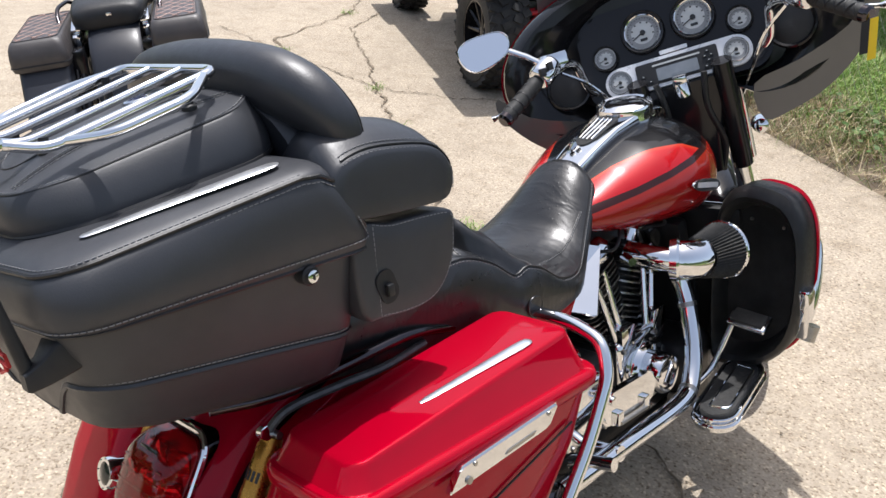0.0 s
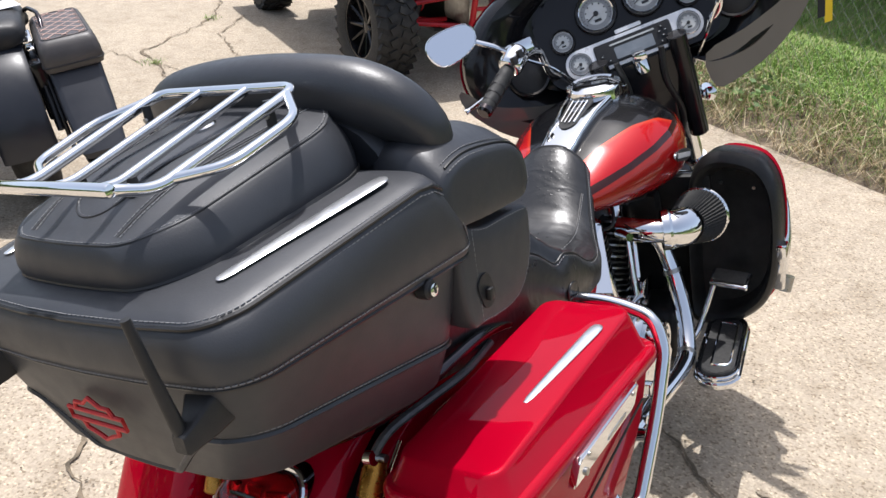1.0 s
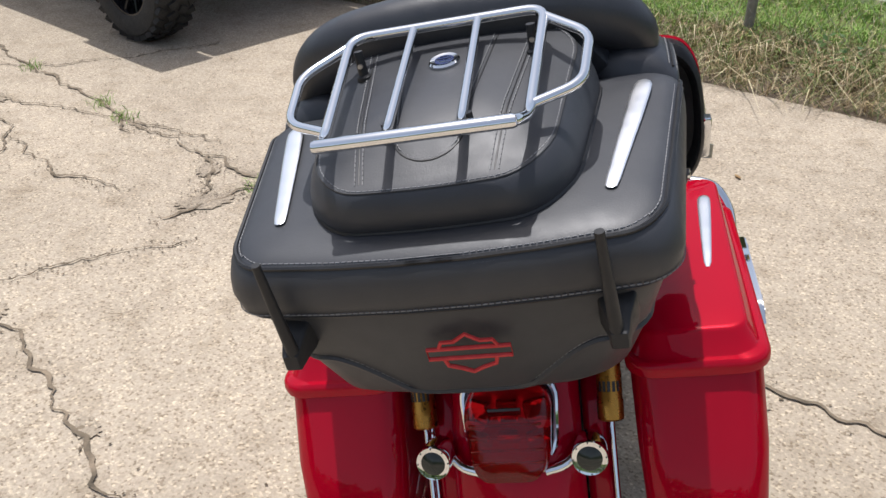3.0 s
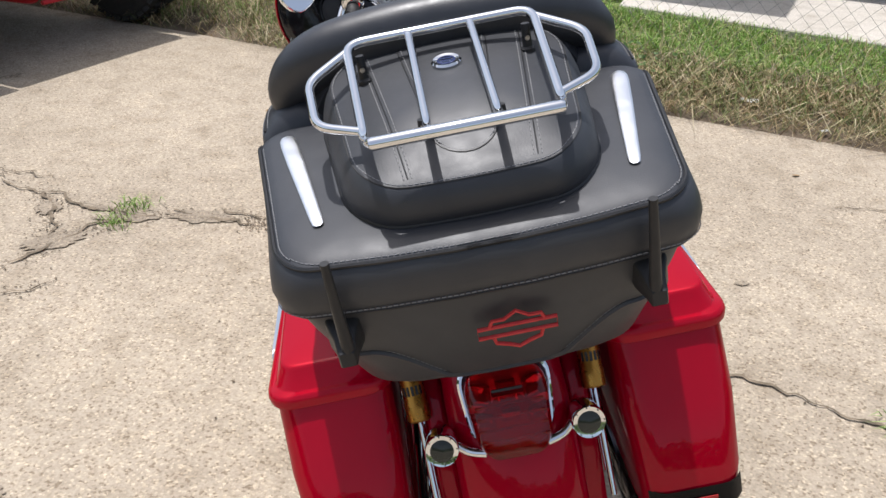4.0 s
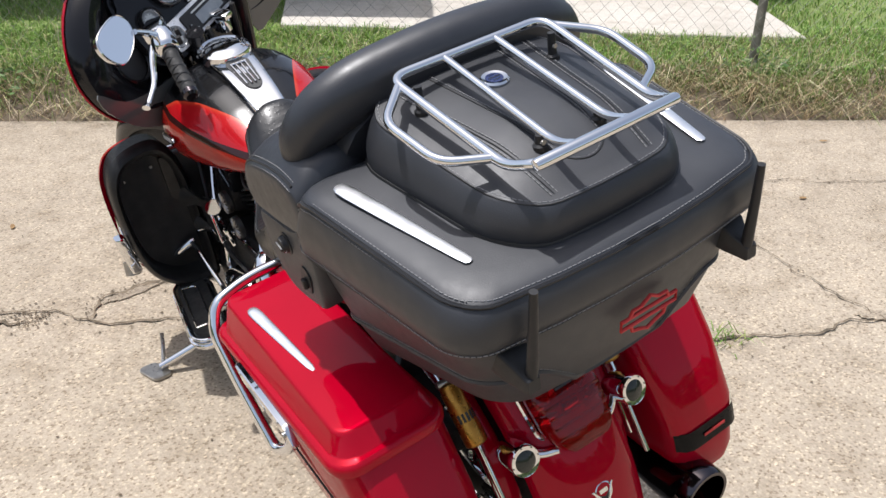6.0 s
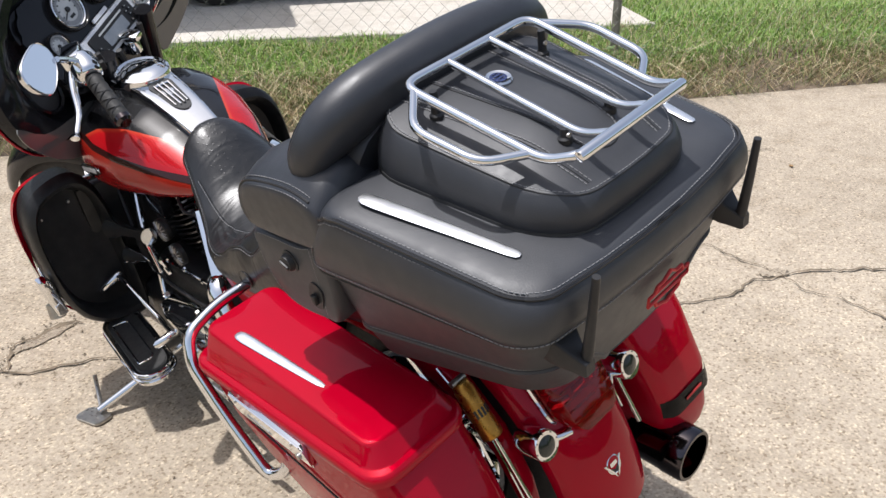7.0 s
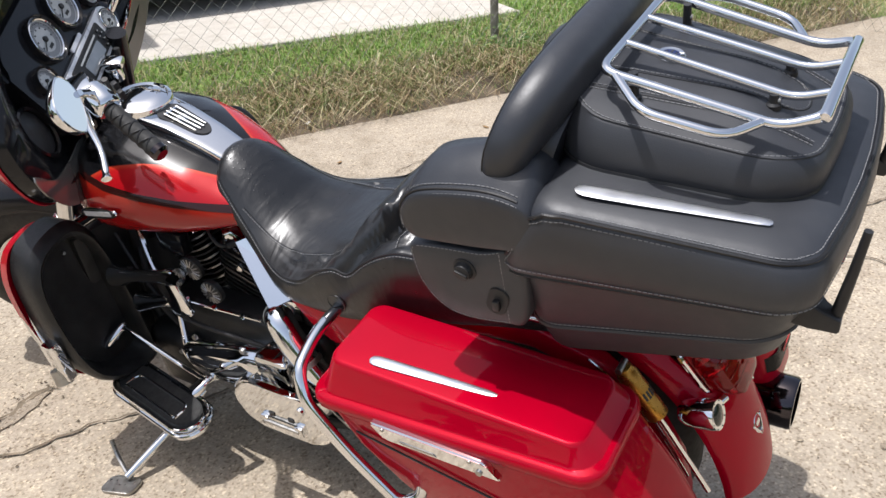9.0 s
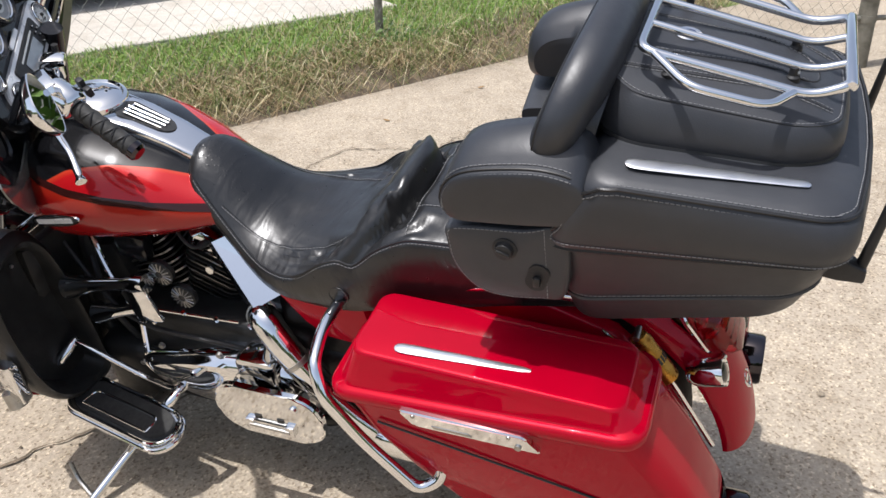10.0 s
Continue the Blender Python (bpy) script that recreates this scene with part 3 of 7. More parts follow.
def leaf_clumps(name, n, seed, spots, label):
    rnd = random.Random(seed)
    vs, fs = [], []
    for _ in range(n):
        e, d, r, h = spots[rnd.randrange(len(spots))]
        c = env(e + rnd.gauss(0, r), d + rnd.gauss(0, r * 0.6), 0.08 + abs(rnd.gauss(0, h)))
        s = rnd.uniform(0.012, 0.03)
        u = Vector((rnd.gauss(0, 1), rnd.gauss(0, 1), rnd.gauss(0, 0.5))).normalized()
        w = u.orthogonal().normalized()
        k = len(vs)
        vs += [c - u * s, c + w * s * 0.45, c + u * s, c - w * s * 0.45]
        fs.append((k, k + 1, k + 2, k + 3))
    me = bpy.data.meshes.new(name)
    me.from_pydata(vs, [], fs)
    me.materials.append(M_LEAF)
    return tagged(new(name, me), label, kind="stuff")


leaf_clumps("broadleaf_weeds", 700, 12, [(4.05, 3.45, 0.16, 0.05), (-2.6, 3.35, 0.2, 0.06), (-0.6, 3.4, 0.15, 0.05), (2.0, 3.5, 0.1, 0.08)], "low green broadleaf weeds by the fence post")

# slab behind the fence
bm = bmesh.new()
ring = [(-1.05, 4.69), (2.66, 4.33), (3.3, 12.0), (-1.6, 12.0)]
loft([[env(e, d, 0.02) for e, d in ring], [env(e, d, 0.130) for e, d in ring], [env(e + (0.008 if e < 0 else -0.008), d + (0.008 if d < 8 else -0.008), 0.138) for e, d in ring]], True, bm)
tagged(part("concrete_slab", bm, M_SLAB), "pale raised concrete slab on the lawn", "slab", kind="structure")



def carport():
    """An unseen flat canopy, put in to cast the shade on the left part of the slab."""
    cp = empty("carport", None, "unseen flat canopy added to shade the slab", "carport")
    b = loft([[env(e, d, z) for e, d in ((-7.0, 5.27), (-0.58, 5.1), (-0.5, 10.5), (-7.0, 10.5))] for z in (2.5, 2.56)])
    part("roof", b, M_POST, cp)
    for e, d in ((-6.8, 10.3), (-0.8, 10.3), (-6.8, 8.0)):
        part("post", lathe([(0, 0.04), (2.44, 0.04)], env(e, d, 0.06), (0, 0, 1), 12), M_POST, cp)


carport()


def tree_line():
    """Dark trees and bushes added all round, out of view, to close the place and darken reflections, far behind the
    lawn and the drive.
    """
    rng = np.random.default_rng(44)
    n = 20000
    a = rng.uniform(0, 2 * np.pi, n)
    crown = np.array([2.9 + 1.0 * noise.noise((math.cos(t) * 3.0, math.sin(t) * 3.0, 2.0)) + 0.9 * noise.noise((math.cos(t) * 11, math.sin(t) * 11, 5.0)) for t in a])
    r = 17.0 + rng.normal(0, 0.9, n) + 2.0 * np.sin(3 * a)
    z = crown * rng.uniform(0.0, 1.0, n) ** 0.8
    c = np.stack([r * np.cos(a), 1.0 + r * np.sin(a), z], 1)
    u = rng.normal(0, 1, (n, 3))
    u /= np.linalg.norm(u, axis=1)[:, None]
    w = np.cross(u, rng.normal(0, 1, (n, 3)))
    w /= np.linalg.norm(w, axis=1)[:, None]
    size = rng.uniform(0.16, 0.34, n)[:, None]
    v = np.stack([c - u * size, c + w * size * 0.6, c + u * size, c - w * size * 0.6], 1)
    me = bpy.data.meshes.new("tree_line")
    me.from_pydata(v.reshape(-1, 3).tolist(), [], [(4 * i, 4 * i + 1, 4 * i + 2, 4 * i + 3) for i in range(n)])
    me.materials.append(M_LEAF)
    tagged(new("tree_line", me), "dark green trees and bushes added round the lot, out of view", kind="stuff")


tree_line()

# wire fence


def fence():
    f = empty("chain_link_fence", None, "galvanised chain link fence on steel posts along the lawn", "fence")
    runs = [(env(-9.5, 3.5), env(4.32, 3.42)), (env(4.32, 3.42), Vector((4.14, -0.86, 0)))]
    for e in (-6.6, -3.85, -1.12, 1.98):
        b = env(e, 3.5 + (e > 1) * 0.08)
        part("post", lathe([(-0.1, 0.028), (1.55, 0.028), (1.57, 0.02)], b + Vector((0, 0, 0)), (0.01, 0.005, 1), 12), M_POST, f)
    part("post", lathe([(-0.1, 0.036), (1.6, 0.036), (1.63, 0.02)], env(4.32, 3.42), (0, 0, 1), 12), M_POST, f, "thick galvanised corner post")
    post = part("gate_post", lathe([(-0.1, 0.052), (0.40, 0.052), (0.402, 0.056), (0.43, 0.056), (0.432, 0.052), (1.75, 0.052), (1.78, 0.03)], (4.14, -0.90, 0), (0, 0, 1), 18), M_POST, f, "thick galvanised gate post")
    part("hinge_band", lathe([(0.27, 0.056), (0.31, 0.056)], (4.14, -0.90, 0), (0, 0, 1), 18), M_POST, post)
    part("latch_bar", tube([(4.10, -0.84, 0.29), (4.22, -1.09, 0.29)], 0.016, 10), M_POST, post)
    part("latch_pin", tube([(4.215, -1.08, 0.18), (4.215, -1.08, 0.40)], 0.012, 8), M_POST, post)
    for z in (0.36, 1.5):
        part("gate_rail", tube([(4.20, -1.06, z), (4.75, -2.3, z)], 0.020, 10), M_POST, f)
    part("gate_upright", tube([(4.35, -1.40, 0.06), (4.35, -1.40, 1.52)], 0.020, 10), M_POST, f)
    vs, fs = [], []
    for a, b in runs:
        u = (b - a).normalized()
        length, step, w = (b - a).length, 0.09, 0.0012
        k = 0
        while k * step < length:
            for s in (0, 1):
                x0 = k * step
                rows = 16
                prev = None
                for j in range(rows):
                    x = x0 + (step / 2 if j % 2 else step * s)
                    p = a + u * x + Vector((0, 0, 0.10 + 0.046 * j)) + EDGE_N * (0.002 if s else -0.002)
                    n = len(vs)
                    vs.extend([p + u * w, p + EDGE_N * w, p - u * w, p - EDGE_N * w])
                    if prev is not None:
                        fs.extend([(prev + i, prev + (i + 1) % 4, n + (i + 1) % 4, n + i) for i in range(4)])
                    prev = n
            k += 1
    me = bpy.data.meshes.new("wire_mesh")
    me.from_pydata(vs, [], fs)
    me.materials.append(M_WIRE)
    o = new("wire_mesh", me)
    o.parent = f
    tagged(o, "diamond mesh of galvanised wire", kind="stuff")


fence()

# ---- the red touring motorcycle, x to its right, y ahead, z up, leaning on its stand ----
bike = empty("motorcycle", None, "red and black touring motorcycle leaning on its side stand", "motorcycle")
bike.matrix_world = pose(0, 0, 0, 0, -11.5, 0)


def torus(center, axis, R, r, seg=48, ring=14, squash=1.0):
    ax = Vector(axis).normalized()
    u = ax.orthogonal().normalized()
    v = ax.cross(u)
    rings = []
    for i in range(seg):
        t = 2 * math.pi * i / seg
        d = u * math.cos(t) + v * math.sin(t)
        rings.append([Vector(center) + d * (R + r * math.cos(a)) + ax * r * squash * math.sin(a) for a in (2 * math.pi * k / ring for k in range(ring))])
    return loft(rings, False, None, True)


def wheel(name, at, R, w, parent, turn=None):
    wh = empty(name, parent)
    parts = [("tyre", torus((0, 0, 0), (1, 0, 0), R - 0.075, 0.075, 56, 16, w / 0.15), M_RUBBER), ("rim", lathe([(-w * 0.4, R - 0.14), (-w * 0.42, R - 0.125), (-w * 0.2, R - 0.15), (w * 0.2, R - 0.15), (w * 0.42, R - 0.125), (w * 0.4, R - 0.14)], (0, 0, 0), (1, 0, 0), 40, None, False), M_CHROME)]
    parts.append(("hub", lathe([(-0.06, 0.03), (-0.06, 0.05), (0.06, 0.05), (0.06, 0.03)], (0, 0, 0), (1, 0, 0), 20), M_CHROME))
    for i in range(9):
        a = 2 * math.pi * i / 9
        d = Vector((0, math.cos(a), math.sin(a)))
        parts.append(("spoke", tube([d * 0.045, d * (R - 0.14)], [0.016, 0.011], 8), M_CHROME))
    for nm, b, mt in parts:
        b.transform((turn if turn is not None else Matrix.Identity(4)) @ Matrix.Translation(at))
        part(nm, b, mt, wh)
    return wh


wheel("rear_wheel", (0, 0, 0.325), 0.325, 0.16, bike)


# -- luggage box --
def box_ring(hf, hr, yf, yr, z, k=0.0, y0=-0.3, bow=0.024, r=0.05, n=7):
    """A plan outline: half widths at the front and rear, front and rear ends, height and slope, with a bowed rear."""
    yc, hy = (yf + yr) / 2, (yf - yr) / 2
    flat = rrect(hf, hy, r, n)
    res = []
    for a, b in zip(flat, flat[1:] + flat[:1]):
        steps = 5 if math.hypot(b[0] - a[0], b[1] - a[1]) > 0.08 else 1
        for j in range(steps):
            x, y = a[0] + (b[0] - a[0]) * j / steps, a[1] + (b[1] - a[1]) * j / steps
            t = (y + hy) / (2 * hy)
            h = hr + (hf - hr) * t
            xx, yy = x * h / hf, yc + y
            if t < 0.5:
                yy -= bow * (1 - (xx / h) ** 2) * (0.5 - t) * 2
            res.append((xx, yy, z + k * (yy - y0)))
    return res


def dense(ring, step=0.02):
    """The same closed outline with its long sides divided."""
    out = []
    for a, b in zip(ring, ring[1:] + ring[:1]):
        a, b = Vector(a), Vector(b)
        n = max(1, int((b - a).length / step))
        out += [a.lerp(b, i / n) for i in range(n)]
    return out


def pad_ring(o, dz):
    """Outline of the lid cushion, drawn in by o and raised by dz."""
    return [(x, y, z + dz) for x, y, z in box_ring(0.204 - o, 0.160 - o * 0.9, -0.135 - o * 0.45, -0.474 + o * 0.95, 1.065, 0.134, -0.3, 0.012, 0.085 - o * 0.4)]


def tour_box():
    tb = empty("luggage_box", bike, "black vinyl-covered rear luggage box")
    # base, drawn in towards its foot, with a welt that rises to the rear
    base = [box_ring(0.17, 0.12, -0.150, -0.40, 0.742, -0.12, -0.2, 0.01, 0.08),
            box_ring(0.228, 0.176, -0.124, -0.446, 0.750, -0.12, -0.2, 0.016, 0.07),
            box_ring(0.246, 0.196, -0.114, -0.462, 0.766, -0.12, -0.2, 0.016, 0.065),
            box_ring(0.263, 0.225, -0.104, -0.479, 0.826, -0.13, -0.2, 0.016, 0.058),
            box_ring(0.276, 0.243, -0.098, -0.491, 0.885, -0.08, -0.2, 0.020, 0.052),
            box_ring(0.287, 0.255, -0.095, -0.498, 0.935, -0.02, -0.2, 0.020, 0.05),
            box_ring(0.289, 0.257, -0.094, -0.499, 0.946, -0.02, -0.3, 0.020, 0.05),
            box_ring(0.282, 0.250, -0.098, -0.493, 0.954, -0.02, -0.3, 0.020, 0.05)]
    part("base", loft(base), M_VINYL, tb)
    fine = []
    for r in base[1:7]:
        q = [Vector(p) for p in r]
        fine.append([a.lerp(b, k / 20) for a, b in zip(q, q[1:] + q[:1]) for k in range(20)])
    welt = []
    for col in zip(*fine):
        x, y = col[2].x, col[2].y
        k = min(1.0, max(0.0, (0.175 - abs(x)) / 0.10))
        goal = 0.828 - 0.14 * (y + 0.2) - (0.082 * k * k * (3 - 2 * k) if y < -0.42 else 0)
        for a, b in zip(col, col[1:]):
            if a.z <= goal <= b.z:
                welt.append(a.lerp(b, (goal - a.z) / (b.z - a.z)))
                break
    part("lower_welt", tube(welt, 0.0045, 6, True), M_VINYL, tb, "rolled vinyl welt low on the box")
    stitches("stitching", [p + Vector((p.x * 0.012, -0.0015, 0.0075)) for p in welt], tb)
    lid = [box_ring(0.287, 0.254, -0.090, -0.494, 0.945, -0.02, -0.3),
           box_ring(0.300, 0.268, -0.083, -0.504, 0.9495, -0.02, -0.3),
           box_ring(0.306, 0.274, -0.085, -0.510, 0.960, 0.0, -0.3),
           box_ring(0.310, 0.277, -0.100, -0.514, 0.992, 0.05, -0.3),
           box_ring(0.310, 0.273, -0.122, -0.514, 1.019, 0.095, -0.3),
           box_ring(0.308, 0.266, -0.139, -0.511, 1.0415, 0.125, -0.3),
           box_ring(0.304, 0.2575, -0.150, -0.5055, 1.0515, 0.134, -0.3),
           box_ring(0.298, 0.250, -0.156, -0.4985, 1.0565, 0.134, -0.3),
           box_ring(0.284, 0.241, -0.164, -0.487, 1.0605, 0.134, -0.3),
           box_ring(0.26, 0.217, -0.172, -0.468, 1.064, 0.134, -0.3),
           box_ring(0.15, 0.12, -0.18, -0.38, 1.066, 0.134, -0.3)]
    part("lid", loft(lid), M_VINYL, tb)
    # the rim seam follows the lid's edge and drops down its front corners
    fine = []
    for r in lid[1:8]:
        q = [Vector(p) for p in r]
        fine.append([a.lerp(b, k / 12) for a, b in zip(q, q[1:] + q[:1]) for k in range(12)])
    drop = [(-0.60, 0.0), (-0.20, 0.0), (-0.172, 0.006), (-0.150, 0.020), (-0.132, 0.044), (-0.116, 0.078), (-0.098, 0.104), (-0.08, 0.115)]
    rim = []
    for col in zip(*fine):
        top = col[5]
        best = min((a.lerp(b, k / 12) for a, b in zip(col[:-2], col[1:-1]) for k in range(13)), key=lambda p: abs(p.z - (top.z - lerp_table(drop, p.y)[0])))
        rim.append(best)
    for s in (-1, 1):
        side = [p for p in rim if p.x * s > 0.2 or p.y < -0.4]
        side = sorted((p for p in side if p.x * s > -0.03), key=lambda p: math.atan2(p.y + 0.33, s * p.x - 0.1))
        part("lid_welt", tube([p + Vector((s * 0.001, -0.0015 if p.y < -0.49 else 0, 0.0012)) for p in side], 0.0030, 6), M_PIPING, tb, "rolled vinyl welt round the lid")
        stitches("stitching", [p + Vector((-s * 0.0055, 0.004 if p.y < -0.49 else 0, 0.0042)) for p in side], tb, False)
        stitches("stitching", [p + Vector((s * 0.0035, -0.003 if p.y < -0.49 else 0, -0.0065)) for p in side], tb, False)
    stitches("stitching", [p + Vector((p.x * 0.004, -0.0012 if p.y < -0.4 else 0.0, 0.001)) for p in dense(lid[2])], tb)
    part("edge_piping", tube([Vector(p) * 1.001 for p in dense(lid[1])], 0.0030, 6, True), M_PIPING, tb, "black piping round the lower edge of the lid")
    # raised cushion on the lid
    top = cushion_edge()
    foot = [Vector(p) for p in pad_ring(0.0, -0.004)]
    cu = []
    for f, b in ((0.0, 0.0), (0.12, 0.004), (0.3, 0.0075), (0.5, 0.0085), (0.7, 0.0075), (0.85, 0.005), (0.94, 0.0025)):
        cu.append([p.lerp(q, f) + Vector((q.x, q.y + 0.3, 0)).normalized() * b for p, q in zip(foot, top)])
    for k in (1.0, 0.985, 0.95, 0.87, 0.72, 0.5, 0.25, 0.06):
        cu.append([(p.x * k, -0.3 + (p.y + 0.3) * k, cush_z(-0.3 + (p.y + 0.3) * k, p.x * k)) for p in top])
    part("cushion", loft([dense(r, 0.5) for r in cu]), M_VINYL, tb, "raised padded black vinyl cushion")
    for k in (0.978, 1.006):
        stitches("stitching", [(p.x * k, -0.3 + (p.y + 0.3) * k, (cush_z(p.y, p.x) if k < 1 else p.z - 0.006) + 0.0012) for p in dense(top)], tb)
    part("seam", tube(dense(top), 0.0013, 6, True), M_PIPING, tb, "sewn seam round the cushion top")
    part("cushion_piping", tube(dense(pad_ring(0.0, 0.0)), 0.0042, 6, True), M_PIPING, tb, "black piping round the foot of the cushion")
    for s in (-1, 1):
        # seams that draw together towards the rear edge
        line = [(s * (0.117 - 0.0024 * k), -0.165 - 0.020 * k) for k in range(16)]
        line = [(px, py, cush_z(py, px)) for px, py in line if py > -0.468]
        part("seam", tube([(px, py, pz) for px, py, pz in line], 0.0011, 6), M_PIPING, tb)
        for o in (-0.005, 0.005):
            stitches("stitching", [(px + o, py, cush_z(py, px + o) + 0.0008) for px, py, pz in line], tb, False)
    # seam of the middle panel, with a rounded rear end
    half = [(0.066 - 0.026 * k / 10, -0.175 - 0.0255 * k) for k in range(9)] + [(0.043 * math.cos(a), -0.408 - 0.037 * math.sin(a)) for a in (0.25, 0.5, 0.75, 1.0, 1.25, 1.45)]
    pan = [(x, y) for x, y in half] + [(-x, y) for x, y in half[::-1]]
    part("seam", tube([(x, y, cush_z(y, x)) for x, y in pan], 0.0011, 6), M_PIPING, tb, "sewn seam round the middle panel")
    stitches("stitching", [(x * 0.92, y + (0.003 if y < -0.43 else 0), cush_z(y, x * 0.92) + 0.0008) for x, y in pan], tb, False)
    ez = cush_z(-0.248)
    em = part("emblem", lathe([(-0.006, 0.0215), (0.002, 0.0215), (0.0045, 0.019), (0.003, 0.0135)], (0, -0.248, ez + 0.001), (0, -0.14, 1), 28), M_CHROME, tb, "round chrome lid emblem")
    part("disc", lathe([(0.0, 0.0132), (0.001, 0.0132)], (0, -0.248, ez + 0.0037), (0, -0.14, 1), 24), M_BLUE, em, "dark blue enamel disc")
    z = ez + 0.0052
    b = block((0.02, 0.003, 0.001), (0, -0.248, z), 0)
    block((0.012, 0.002, 0.001), (0, -0.241, z + 0.001), 0, (0, 0, 0), b)
    block((0.012, 0.002, 0.001), (0, -0.255, z - 0.001), 0, (0, 0, 0), b)
    part("bars", b, M_CHROME, em)
    # bright strips on the lid
    for s in (-1, 1):
        f, r = Vector((s * 0.2535, -0.201, 1.0825)), Vector((s * 0.204, -0.447, 1.0475))
        line = [f + (r - f) * t for t in (0, 0.015, 0.05, 0.12, 0.35, 0.65, 0.93, 0.985, 1)]
        part("trim_strip", tube(line, [0.003, 0.0085, 0.0118, 0.0128, 0.0122, 0.0102, 0.0084, 0.007, 0.003], 16, False, None, True, 0.16, (0.98, 0, -s * 0.02)), M_STRIP, tb, "tapered chrome trim strip")
        # aerial and its foot
        an = empty("aerial", tb, "short black rubber aerial on an angled foot")
        part("rod", tube([(s * 0.197, -0.532, 0.896), (s * 0.1955, -0.538, 0.93), (s * 0.1945, -0.547, 0.99), (s * 0.193, -0.555, 1.052)], [0.0085, 0.0082, 0.0068, 0.0056], 10), M_SATIN, an)
        ft = loft([[(s * (0.199 + a * hw), y, zc + c * hz) for a, c in rrect(1, 1, 0.25, 3)] for y, zc, hw, hz in ((-0.482, 0.926, 0.024, 0.023), (-0.506, 0.920, 0.022, 0.022), (-0.522, 0.909, 0.014, 0.016), (-0.540, 0.903, 0.011, 0.012), (-0.543, 0.903, 0.009, 0.010))])
        part("foot", ft, M_SATIN, an)
    # outlined badge on the rear
    def pt(x, z):
        return (x * 0.96 + 0.019, -0.5275 + (0.95 - z) * 0.13, z - 0.006)
    bar = [(-0.054, 0.8995), (0.054, 0.8995), (0.054, 0.884), (-0.054, 0.884)]
    up = [(-0.038, 0.8995), (-0.033, 0.910), (-0.017, 0.910), (0.0, 0.921), (0.017, 0.910), (0.033, 0.910), (0.038, 0.8995)]
    lo = [(-0.034, 0.884), (-0.031, 0.872), (-0.014, 0.8665), (0.0, 0.860), (0.014, 0.8665), (0.031, 0.872), (0.034, 0.884)]
    b = tube([pt(*q) for q in bar], 0.0028, 6, True)
    tube([pt(*q) for q in up], 0.0028, 6, False, b)
    tube([pt(*q) for q in lo], 0.0028, 6, False, b)
    part("badge_outline", b, M_LOGO, tb, "red outlined plain bar and shield shape")
    lock = part("lock", lathe([(0, 0.0135), (0.016, 0.0135), (0.018, 0.011)], (0.280, -0.207, 0.938), (1, 0, 0), 20), M_SATIN, tb)
    part("keyhole", lathe([(0, 0.008), (0.004, 0.0085), (0.005, 0.006)], (0.298, -0.207, 0.938), (1, 0, 0), 16), M_CHROME, lock, "round steel lock cylinder")
    part("slot", block((0.002, 0.0025, 0.008), (0.3035, -0.207, 0.938), 0), M_INK, lock)


def cushion_edge():
    """Outline of the cushion's sewn upper edge."""
    return [Vector(p) for p in box_ring(0.180, 0.142, -0.150, -0.472, 1.1265, 0.20, -0.3, 0.012, 0.075)]


def cush_z(y, x=0.0):
    """Height of the cushion's crowned top."""
    zc = 1.065 + 0.134 * (y + 0.3) + 0.0885 - 1.08 * max(0, -0.36 - y) ** 1.5
    ze = 1.1265 + 0.20 * (y + 0.3)
    w = 0.142 + 0.038 * (y + 0.472) / 0.322
    return ze + max(0.0, zc - ze) * (1 - min(1.0, abs(x) / w) ** 2.2)


def stitches(name, ring, parent, closed=True, mat=None):
    """A dashed line of thread."""
    pts = [Vector(p) for p in ring]
    if closed:
        pts.append(pts[0])
    bm = bmesh.new()
    dash, gap = 0.0055, 0.002
    on, left = True, dash
    for a, b in zip(pts, pts[1:]):
        seg, u, s = (b - a).length, (b - a).normalized() if (b - a).length > 1e-6 else Vector((1, 0, 0)), 0.0
        while s < seg:
            k = min(left, seg - s)
            if on:
                p, q = a + u * s, a + u * (s + k)
                n = u.orthogonal().normalized() * 0.0009
                m = u.cross(n)
                r1 = [bm.verts.new(p + w) for w in (n, m, -n, -m)]
                r2 = [bm.verts.new(q + w) for w in (n, m, -n, -m)]
                for i in range(4):
                    bm.faces.new((r1[i], r1[(i + 1) % 4], r2[(i + 1) % 4], r2[i]))
            s, left = s + k, left - k
            if left < 1e-6:
                on = not on
                left = dash if on else gap
    return part(name, bm, mat or M_THREAD, parent)


M_PIPING = surface("black_piping", (0.008, 0.008, 0.009), (0.014, 0.014, 0.015), 20, (0.4, 0.5), bump=0.2, bump_scale=400)
M_BLUE = surface("blue_enamel", (0.02, 0.03, 0.09), (0.03, 0.04, 0.12), 30, (0.2, 0.3))
tour_box()


